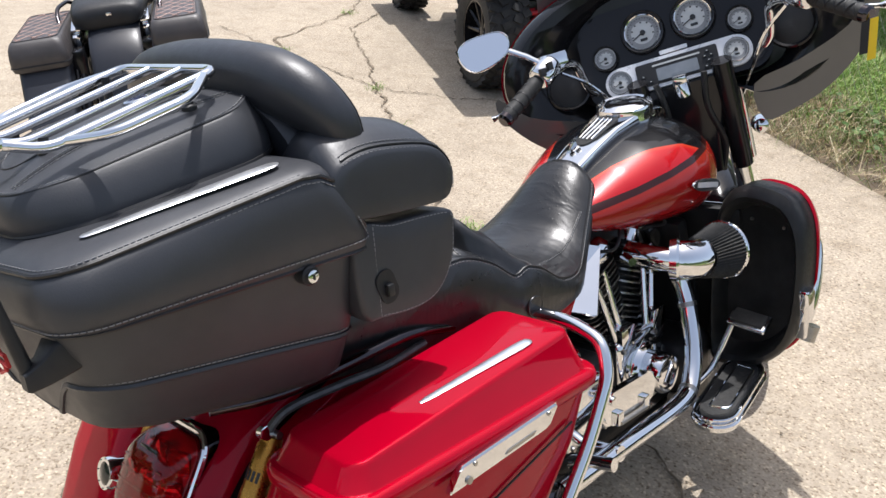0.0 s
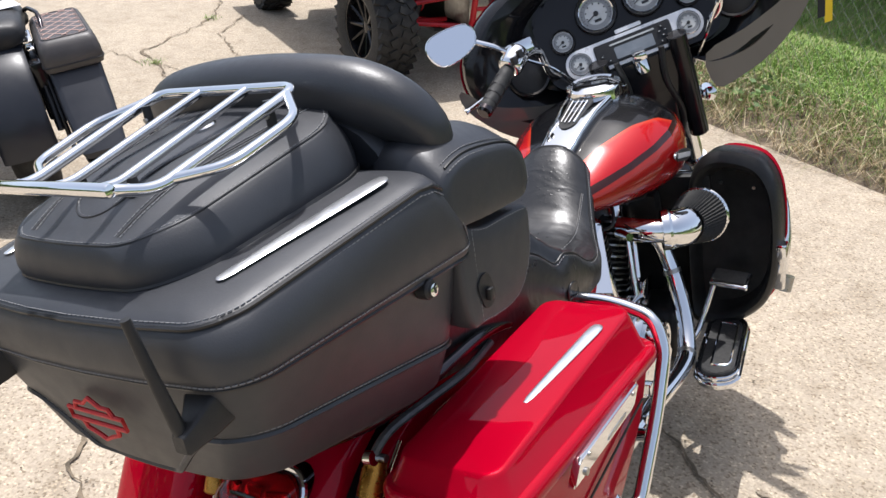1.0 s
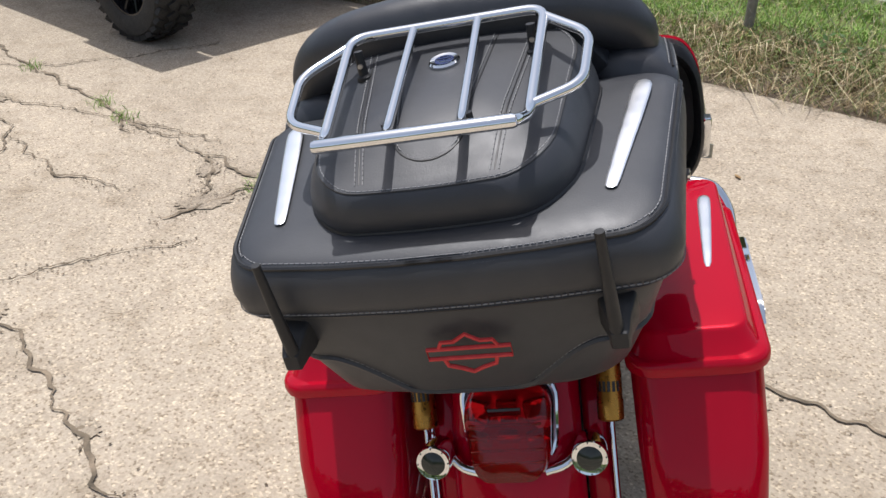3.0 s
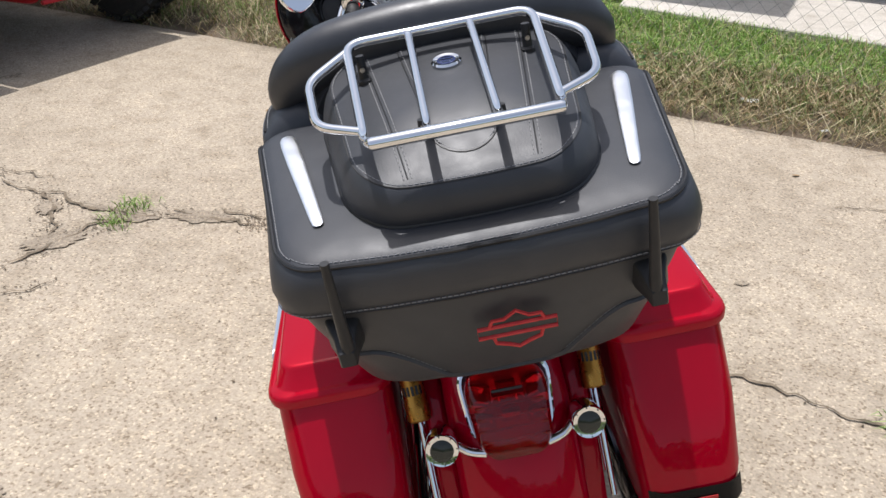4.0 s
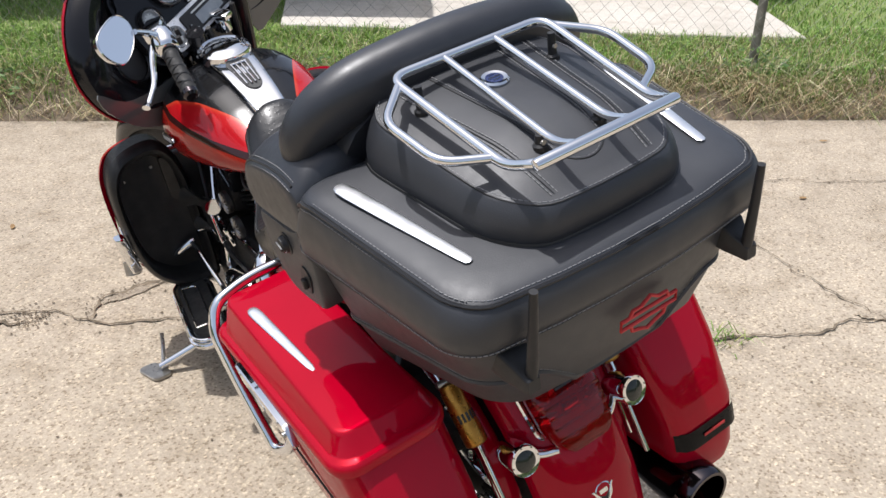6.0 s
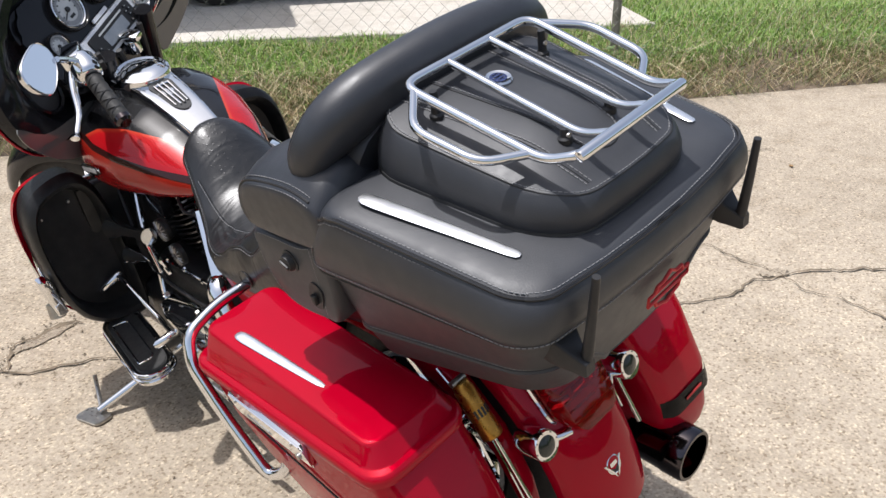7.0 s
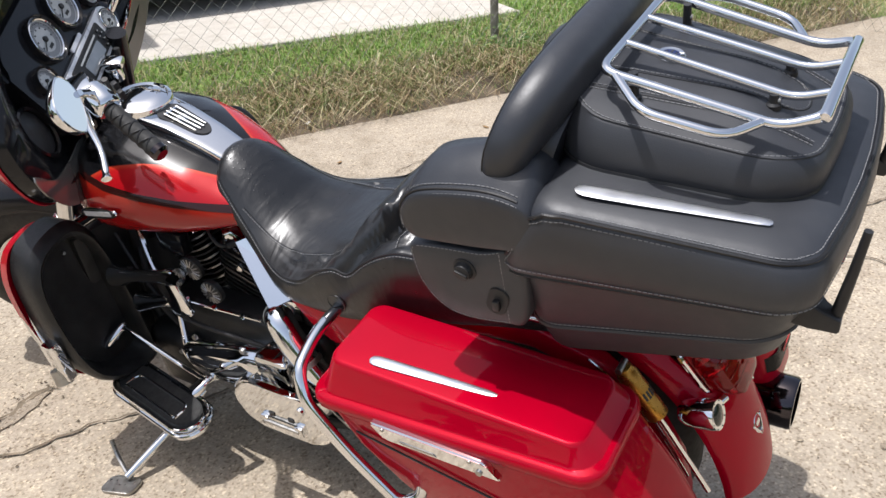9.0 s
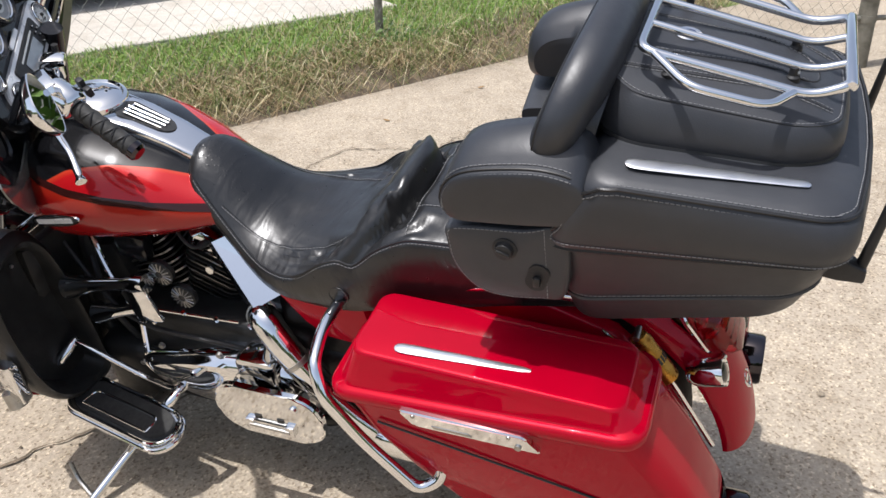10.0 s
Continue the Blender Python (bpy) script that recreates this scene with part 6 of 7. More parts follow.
        for a, b, c, d in ((0, 1, 4, 5), (1, 2, 3, 4)):
            hp.faces.new([lo_v[k] for k in (a, b, c, d)])
            hp.faces.new([up_v[k] for k in (d, c, b, a)])
        for a, b in zip(range(6), (1, 2, 3, 4, 5, 0)):
            hp.faces.new((lo_v[a], up_v[a], up_v[b], lo_v[b]))
        part("heat_panel", hp, M_CHROME, bike, "bright chrome heat panel bent along its length", 15)
        cov = []
        for x, k in ((0.12, 0.9), (0.175, 1.0), (0.188, 0.92), (0.192, 0.6)):
            cov.append([(s * x, 0.425 + (y - 0.425) * k, 0.56 + (z - 0.56) * k) for y, z in ((0.515, 0.650), (0.42, 0.640), (0.30, 0.635), (0.29, 0.57), (0.34, 0.525), (0.40, 0.53), (0.46, 0.575))])
        part("side_cover", loft(cov), M_RED, bike, "red side cover")


engine()


# -- leg fairings, highway bar, floorboards, pedals, stand --
for s in (-1, 1):
    lw = empty("leg_fairing", bike, "black-lined red leg fairing behind the engine bar")
    ol = [(0.20, 0.665), (0.235, 0.712), (0.29, 0.722), (0.36, 0.705), (0.398, 0.655), (0.412, 0.58), (0.412, 0.48), (0.402, 0.40), (0.375, 0.335), (0.32, 0.285), (0.26, 0.262), (0.20, 0.262), (0.185, 0.30), (0.18, 0.45), (0.185, 0.58)]
    sm = spline([(x, 0, z) for x, z in ol], 4, True)
    def lower_ring(k, y, lining=False):
        w, c = ((1.0, 0.30) if s > 0 else (0.93, 0.292)) if lining else (0.92, 0.312) if s > 0 else (0.95, 0.303)
        return [(s * (c + (p.x - 0.30) * k * w), y + 0.10 * (p.z - 0.5) * 0.6 - 0.10 * max(0, p.x - 0.25), 0.49 + (p.z - 0.49) * k) for p in sm]
    part("outer_shell", loft([lower_ring(0.8, 1.19), lower_ring(1.0, 1.172), lower_ring(1.03 if s > 0 else 0.98, 1.178), lower_ring(0.96, 1.205), lower_ring(0.78, 1.24), lower_ring(0.5, 1.25)]), M_RED, lw, "red outer shell")
    part("lining", loft([lower_ring(0.95, 1.185, True), lower_ring(1.015, 1.172, True), lower_ring(1.035, 1.10, True), lower_ring(0.985, 1.085, True), lower_ring(0.93, 1.079, True), lower_ring(0.875, 1.086, True), lower_ring(0.83, 1.112, True), lower_ring(0.78, 1.134, True), lower_ring(0.4, 1.140, True)]), M_ENGINE, lw, "black lining with a rolled edge")
    for q in ((0.26, 0.635), (0.345, 0.625), (0.35, 0.50)):
        part("screw", lathe([(0, 0.005), (0.004, 0.004)], (s * q[0], 1.139 + 0.06 * (q[1] - 0.5) - 0.1 * max(0, q[0] - 0.25), q[1]), (0, -1, 0), 10), M_STEEL, lw)
    part("screw", lathe([(0, 0.006), (0.004, 0.005)], (s * 0.285, 1.124, 0.36), (0, -1, 0), 10), M_CHROME, lw)
    part("inner_panel", block((0.20, 0.03, 0.42), (s * 0.135, 1.15, 0.455), 0.012, (8, 0, s * 8)), M_ENGINE, lw, "black inner panel beside the frame")
    gx = 0.414 if s > 0 else 0.40
    bar = rounded([(s * 0.08, 1.24, 0.62), (s * 0.30, 1.235, 0.63), (s * (gx - 0.015), 1.20, 0.60), (s * gx, 1.17, 0.48), (s * (gx - 0.01), 1.14, 0.38), (s * 0.30, 1.15, 0.31), (s * 0.12, 1.10, 0.25)], 0.06)
    hb = part("engine_guard", tube(bar, 0.0145, 14), M_CHROME, bike, "chrome engine guard bar")
    part("end_block", loft([[(s * (0.414 + a * k + 0.10 * (z - 0.43)), 1.106 + b * k + 0.02 * (0.42 - z) / 0.1, z) for a, b in rrect(0.016, 0.022, 0.008, 3)] for z, k in ((0.362, 0.8), (0.368, 1.0), (0.488, 1.0), (0.496, 0.8))]), M_CHROME, hb, "chrome folded foot peg")
    part("clamp", lathe([(-0.02, 0.022), (0.02, 0.022)], (s * 0.415, 1.13, 0.37), (0.2, 0.3, 1), 16), M_STEEL, hb)
    # floorboard
    fbx, fby, fbz = (0.302, 0.95, 0.256) if s > 0 else (0.303, 0.952, 0.256)
    o1 = []
    for a, b in rrect(0.052, 0.150, 0.048, 7) if s > 0 else rrect(0.057, 0.162, 0.052, 7):
        o1.append((a, b))
    fm = Matrix.Translation((s * fbx, fby, fbz)) @ Matrix.Rotation(radians(8 * s), 4, "Z") @ Matrix.Rotation(radians(4), 4, "X")
    fb = part("floorboard", plate(o1, 0.030, fm @ Matrix.Translation((0, 0, -0.026)), 0.008), M_CHROME, bike, "chrome rider floorboard with rubber insert")
    part("rubber_pad", plate([(a * 0.74, b * 0.89) for a, b in o1], 0.008, fm @ Matrix.Translation((0, 0, 0.004)), 0.002), M_RUBBER, fb, "black rubber pad")
    for k, h in ((0.93, 0.0055), (1.01, -0.012)):
        b = tube([(a * k, q * (1 - (1 - k) * 0.4), 0) for a, q in o1], 0.0042, 8, True)
        b.transform(fm @ Matrix.Translation((0, 0, h)))
        part("rim", b, M_CHROME, fb, "bright chrome rim")
    inl = rounded([(-0.022, -0.10, 0), (0.022, -0.10, 0), (0.022, 0.10, 0), (-0.022, 0.10, 0)], 0.02)
    b = tube(inl + [inl[0]], 0.0035, 8)
    b.transform(fm @ Matrix.Translation((s * 0.008, 0, 0.013)))
    part("inlay", b, M_CHROME, fb)
    part("bracket", tube([(s * 0.15, fby - 0.02, 0.2), (s * 0.27, fby - 0.02, 0.215)], 0.014, 10), M_STEEL, bike, "floorboard bracket")
    # folded passenger board
    pm = Matrix.Translation((s * 0.264, 0.545 if s < 0 else 0.55, 0.345 if s < 0 else 0.41)) @ Matrix.Rotation(radians(-4 if s > 0 else 0), 4, "X") @ Matrix(((0, 0, s, 0), (1, 0, 0, 0), (0, 1, 0, 0), (0, 0, 0, 1)))
    po = [(a, b * (1.0 if b < 0 else 0.95)) for a, b in rrect(0.135 if s < 0 else 0.10, 0.074 if s < 0 else 0.038, 0.062 if s < 0 else 0.034, 8)]
    pb = part("passenger_board", plate(po, 0.016, pm, 0.005), M_CHROME, bike, "folded chrome passenger floorboard")
    for dy in (-0.05, 0.05):
        b = block((0.022, 0.03, 0.014), (dy, -0.035 if s < 0 else -0.024, 0.019), 0.004)
        b.transform(pm)
        part("hinge", b, M_CHROME, pb)
    b = tube([(-0.05, -0.035, 0.024), (0.05, -0.035, 0.024)], 0.005, 8)
    b.transform(pm)
    part("hinge_pin", b, M_STEEL, pb)
    if s < 0:
        for dy in (-0.028, 0.028):
            b = block((0.016, 0.012, 0.002), (dy, -0.012, 0.0172), 0.0005)
            b.transform(pm)
            part("slot", b, M_INK, pb)
    b = lathe([(0, 0.011), (0.006, 0.010), (0.007, 0.006)], (-0.07, 0.035 if s < 0 else 0.02, 0.016), (0, 0, 1), 14)
    b.transform(pm)
    part("boss", b, M_CHROME, pb)
    if s < 0:
        part("board_cover", loft([[(x, 0.592 + a * k, 0.402 + b * k) for a, b in rrect(0.052, 0.040, 0.014, 4)] for x, k in ((-0.12, 0.9), (-0.212, 1.0), (-0.224, 0.94), (-0.228, 0.8))]), M_CHROME, bike, "polished cover above the passenger board")
    part("bracket", tube([(s * 0.12, 0.545, 0.25), (s * 0.255, 0.545, 0.27)], 0.018, 12), M_CHROME, bike, "chrome passenger board bracket")

# gear lever on the left, brake pedal on the right
gl = empty("gear_lever", bike, "chrome heel-toe gear lever")
part("arm", tube(rounded([(-0.235, 1.102, 0.388), (-0.232, 1.06, 0.372), (-0.225, 0.93, 0.300), (-0.240, 0.84, 0.300), (-0.248, 0.795, 0.330)], 0.02), 0.0075, 10), M_CHROME, gl)
part("toe_peg", tube([(-0.222, 1.100, 0.392), (-0.230, 1.102, 0.388), (-0.281, 1.116, 0.362), (-0.289, 1.119, 0.357)], [0.007, 0.012, 0.012, 0.007], 12), M_CHROME, gl)
part("heel_peg", tube([(-0.240, 0.792, 0.336), (-0.248, 0.793, 0.335), (-0.298, 0.803, 0.325), (-0.306, 0.805, 0.323)], [0.007, 0.012, 0.012, 0.007], 12), M_CHROME, gl)
part("link", tube([(-0.19, 0.94, 0.31), (-0.175, 0.92, 0.46)], 0.007, 8), M_CHROME, gl)
bp = empty("brake_pedal", bike, "chrome brake pedal with a rubber pad")
part("arm", tube(rounded([(0.205, 0.93, 0.235), (0.225, 1.01, 0.27), (0.262, 1.062, 0.405)], 0.03), 0.008, 10), M_CHROME, bp)
part("pad", block((0.098, 0.058, 0.014), (0.300, 1.055, 0.402), 0.008, (24, 6, 0), None, 3), M_CHROME, bp)
part("rubber", block((0.082, 0.042, 0.008), (0.3005, 1.051, 0.4105), 0.003, (24, 6, 0)), M_RUBBER, bp)
ks = empty("side_stand", bike, "chrome side stand holding the machine up")
part("leg", tube([(-0.20, 0.925, 0.19), (-0.32, 0.950, 0.150), (-0.466, 0.978, 0.115)], [0.014, 0.012, 0.010], 12), M_CHROME, ks)
b = plate([(x - 0.006 * (y > 0), y) for x, y in rrect(0.030, 0.046, 0.018, 4)], 0.008, pose(-0.482, 0.985, 0.097, 0, 11.5, 12), 0.002)
part("foot", b, M_STEEL, ks, "worn steel foot")
part("tab", tube(rounded([(-0.455, 0.99, 0.112), (-0.432, 1.045, 0.125), (-0.418, 1.062, 0.165)], 0.02), 0.006, 8), M_STEEL, ks)
part("spring", tube([(-0.22 - 0.0022 * k, 0.945 + 0.0002 * k, 0.158 - 0.0003 * k) for k in range(0, 60, 4)], 0.008, 8), M_STEEL, ks)


# -- front end, turned to the left about the steering head --
HEAD = Vector((0, 1.285, 0.93))
STEER = Matrix.Translation(HEAD) @ Matrix.Rotation(radians(31.5), 4, Vector((0, -0.438, 0.899))) @ Matrix.Translation(-HEAD)


def fpart(name, bm, mat, parent, label="", angle=38):
    bm.transform(STEER)
    return part(name, bm, mat, parent, label, angle)


wheel("front_wheel", (0, 1.61, 0.32), 0.32, 0.13, bike, STEER)
rings = []
for k in range(22):
    a = radians(-60 + 105 * k / 21)
    n = Vector((0, -math.sin(a), math.cos(a)))
    o = Vector((0, 1.61, 0.33)) + n * 0.352
    ring = [o + Vector((0.078 * math.sin(t * 1.5), 0, 0)) - n * 0.07 * (1 - math.cos(t * 1.5)) for t in (-1 + 2 * j / 12 for j in range(13))]
    rings.append(ring + [p - n * 0.005 for p in ring[::-1]])
fpart("front_fender", loft(rings), M_BLACK, bike, "gloss black front fender")
for s in (-1, 1):
    fk = empty("fork_leg", bike, "chrome front fork leg")
    fpart("tube", tube([(s * 0.095, 1.27, 0.93), (s * 0.095, 1.46, 0.56)], 0.0245, 16), M_CHROME, fk)
    fpart("slider", tube([(s * 0.095, 1.45, 0.58), (s * 0.095, 1.60, 0.30)], [0.034, 0.03], 16), M_CHROME, fk)
    fpart("cover", tube([(s * 0.095, 1.28, 0.90), (s * 0.095, 1.36, 0.75)], 0.038, 16), M_BLACK, fk, "black upper fork cover")
fpart("fork_yoke", block((0.26, 0.10, 0.05), (0, 1.265, 0.92), 0.015), M_BLACK, bike, "black fork yoke")


def fairing():
    fa = empty("fairing", bike, "batwing handlebar fairing, black inside with a red outer shell")
    half = [(0.0, 1.285), (0.13, 1.28), (0.26, 1.255), (0.37, 1.205), (0.44, 1.13), (0.462, 1.05), (0.44, 0.965), (0.38, 0.895), (0.29, 0.855), (0.2, 0.855), (0.15, 0.885), (0.10, 0.90)]
    ol = half + [(-x, z) for x, z in half[::-1] if x > 0]
    sm = spline([(x, 0, z) for x, z in ol], 3, True)
    def ring(k, dy, bend=0.065, zc=1.06):
        return [(p.x * k, dy - bend * (abs(p.x) / 0.46) ** 2 * k, zc + (p.z - zc) * k) for p in sm]
    fpart("outer_shell", loft([ring(0.8, 1.30), ring(0.97, 1.258), ring(1.0, 1.252), ring(1.002, 1.258), ring(0.95, 1.285), ring(0.84, 1.335), ring(0.68, 1.395), ring(0.46, 1.44), ring(0.22, 1.465), ring(0.06, 1.47)]), M_RED, fa, "candy red outer shell")
    fpart("inner_shell", loft([ring(0.99, 1.262), ring(0.99, 1.246), ring(0.965, 1.222), ring(0.90, 1.205), ring(0.80, 1.21), ring(0.66, 1.26), ring(0.5, 1.31, 0.0), ring(0.2, 1.32, 0.0)]), M_BLACK, fa, "gloss black inner shell")
    # instrument panel, sloped towards the rider
    tilt = radians(73)
    m = Matrix.Translation((0, 1.185, 1.055)) @ Matrix.Rotation(tilt, 4, "X")
    hood = plate(rrect(0.235, 0.125, 0.06, 6), 0.05, m @ Matrix.Translation((0, 0.01, -0.055)), 0.012)
    fpart("instrument_panel", hood, M_BLACK, fa, "gloss black instrument panel")
    def dial(x, v, r, deep=0.012, lift=0.0):
        g = empty("gauge", fa, "round gauge with a silver-white dial and chrome bezel")
        mm = m @ Matrix.Translation((x, v, -0.004 + lift))
        def put(name, bm, mat, lab=""):
            bm.transform(mm)
            fpart(name, bm, mat, g, lab)
        if lift < 0.008:
            put("cup", lathe([(-0.02, r * 1.28), (deep, r * 1.26), (deep + 0.004, r * 1.2), (deep, r * 1.1), (0.004, r * 1.06)], seg=36, cap=False), M_BLACK)
        put("bezel", lathe([(0.002, r * 1.08), (deep - 0.002, r * 1.08), (deep, r * 1.03), (deep - 0.002, r * 0.98), (0.003, r * 0.97)], seg=40, cap=False), M_CHROME)
        put("dial", lathe([(0.0, r), (0.004, r)], seg=36), M_DIAL)
        put("dial_ring", lathe([(0.0038, r * 0.93), (0.0044, r * 0.93), (0.0044, r * 0.66), (0.0038, r * 0.66)], seg=36, cap=False), M_GREYRING, "mid-grey ring under the scale")
        ink = bmesh.new()
        for k in range(25):
            a = radians(-125 + 250 * k / 24)
            L = r * (0.12 if k % 2 == 0 else 0.07)
            b = block((r * 0.026, L, 0.0008), (0, 0, 0), 0)
            b.transform(Matrix.Rotation(-a, 4, "Z") @ Matrix.Translation((0, r * 0.90 - L / 2, 0.0049)))
            merge(ink, b)
        for k in range(7):
            a = radians(-105 + 210 * k / 6)
            b = block((r * 0.09, r * 0.08, 0.0008), (r * 0.60 * math.sin(a), r * 0.60 * math.cos(a), 0.0046), 0)
            merge(ink, b)
        block((r * 0.4, r * 0.16, 0.0008), (0, -r * 0.42, 0.0046), 0, (0, 0, 0), ink)
        put("scale", ink, M_INK, "black scale marks as plain bars")
        nd = block((r * 0.06, r * 0.8, 0.001), (0, r * 0.28, 0.0062), 0)
        nd.transform(Matrix.Rotation(radians(118), 4, "Z"))
        put("needle", nd, M_INK)
        put("hub", lathe([(0.004, r * 0.16), (0.009, r * 0.14), (0.010, 0.0)], seg=16), M_INK)
    dial(-0.064, 0.052, 0.045)
    dial(0.064, 0.052, 0.045)
    dial(-0.170, 0.012, 0.027, 0.010, 0.003)
    dial(0.170, 0.012, 0.027, 0.010, 0.003)
    # radio surround with two small gauges in its ends
    rm = m @ Matrix.Translation((0, -0.062, 0.0))
    fpart("radio_surround", plate(rrect(0.185, 0.039, 0.038, 7), 0.010, rm @ Matrix.Translation((0, 0, -0.004)), 0.003), M_SILVER, fa, "silver radio surround")
    rd = fpart("radio", plate(rrect(0.103, 0.030, 0.006, 3), 0.010, rm @ Matrix.Translation((0, 0.0, 0.0)), 0.002), M_SATIN, fa, "black radio with a grey display")
    fpart("display", plate(rrect(0.052, 0.016, 0.003, 2), 0.001, rm @ Matrix.Translation((0, -0.007, 0.0102))), M_SCREEN, rd)
    fpart("plain_bar", plate(rrect(0.06, 0.0022, 0.001, 1), 0.0006, rm @ Matrix.Translation((0, 0.0185, 0.0102))), M_DIAL, rd)
    for x, y in ((-0.086, -0.004), (-0.086, -0.02), (-0.07, -0.02), (0.07, 0.006), (0.086, 0.006), (0.078, 0.018), (0.078, -0.006), (0.07, -0.02), (0.086, -0.02)):
        fpart("button", plate(rrect(0.0055, 0.004, 0.002, 2), 0.003, rm @ Matrix.Translation((x, y, 0.010)), 0.0008), M_SATIN, rd)
        fpart("button_mark", plate(rrect(0.002, 0.001, 0.0005, 1), 0.0004, rm @ Matrix.Translation((x, y, 0.0132))), M_DIAL, rd)
    dial(-0.146, -0.062, 0.0285, 0.008, 0.010)
    dial(0.146, -0.062, 0.0285, 0.008, 0.010)
    fpart("trim_bar", plate(rrect(0.035, 0.005, 0.002, 2), 0.004, m @ Matrix.Translation((0, -0.014, 0.0))), M_SILVER, fa)
    # lower cap with switch row, ignition switch, cables
    fpart("fork_cover", loft([[(a, 1.195 + b + 0.25 * (0.97 - z), z) for a, b in rrect(hx, 0.06, 0.02, 4)] for z, hx in ((0.952, 0.10), (0.948, 0.105), (0.90, 0.10), (0.86, 0.088), (0.80, 0.070), (0.70, 0.055))]), M_BLACK, fa)
    ig = empty("ignition_switch", bike, "chrome ignition switch")
    fpart("barrel", lathe([(0, 0.020), (0.034, 0.020), (0.038, 0.017)], (0, 1.137, 0.925), (0, -0.2, 0.98), 22), M_CHROME, ig)
    fpart("cap", block((0.036, 0.056, 0.02), (0, 1.125, 0.972), 0.008, (12, 0, 0)), M_CHROME, ig)
    # vent ring and spoke speakers in the wing
    for s in (-1, 1):
        sp = empty("speaker", fa, "round fairing speaker with black grille")
        c, ax = (s * 0.285, 1.20, 1.02), (s * -0.25, -1, 0.25)
        fpart("ring", lathe([(-0.02, 0.062), (0.006, 0.062), (0.010, 0.058), (0.006, 0.052)], c, ax, 32, None, False), M_BLACK, sp)
        fpart("grille", lathe([(-0.02, 0.054), (0.0, 0.052), (0.006, 0.03), (0.008, 0.0)], c, ax, 28), M_SATIN, sp)
        # smoked wind deflector beside the fork
        ol2 = [(0.17, 0.90), (0.28, 0.93), (0.40, 0.98), (0.465, 1.05), (0.470, 1.0), (0.41, 0.91), (0.33, 0.845), (0.24, 0.81), (0.175, 0.805)]
        d = spline([(x, 0, z) for x, z in ol2], 3, True)
        fpart("wind_deflector", loft([[(s * p.x, y - 0.06 * (p.x / 0.46) ** 2 + 0.15 * max(0, 0.97 - p.z), p.z) for p in d] for y in (1.19, 1.194)]), M_WIND, fa, "smoked plastic wind deflector")
        fpart("marker_lamp", lathe([(0, 0.0), (0.001, 0.012), (0.008, 0.02), (0.03, 0.024), (0.045, 0.024), (0.048, 0.02)], (s * 0.165, 1.29, 0.775), (0, 1, 0.1), 22), M_CHROME, bike, "chrome passing lamp housing")
        fpart("fork_pipe", tube(rounded([(s * 0.105, 1.135, 0.985), (s * 0.105, 1.165, 0.90), (s * 0.10, 1.235, 0.70)], 0.03), 0.026, 14), M_BLACK, fa, "gloss black fork pipe")
        fpart("wiring", tube(spline([(s * 0.06, 1.13, 0.97), (s * 0.05, 1.15, 0.88), (s * 0.07, 1.19, 0.78), (s * 0.05, 1.22, 0.7)], 5), 0.008, 8), M_SATIN, fa, "black wiring loom")
        fpart("chrome_strut", tube([(s * 0.135, 1.235, 0.90), (s * 0.13, 1.31, 0.70)], 0.009, 10), M_CHROME, fa)
    # windshield
    ws = []
    for dy in (0, 0.005):
        col = []
        for x in np.linspace(-0.33, 0.33, 15):
            col.append((x, 1.42 - 1.6 * x * x + dy, 1.225 - 0.35 * x * x))
        for x in np.linspace(0.28, -0.28, 15):
            col.append((x, 1.30 - 1.0 * x * x + dy, 1.45 - 0.5 * x * x))
        ws.append(col)
    fpart("windshield", loft(ws), M_WIND, fa, "short smoked windshield")


fairing()


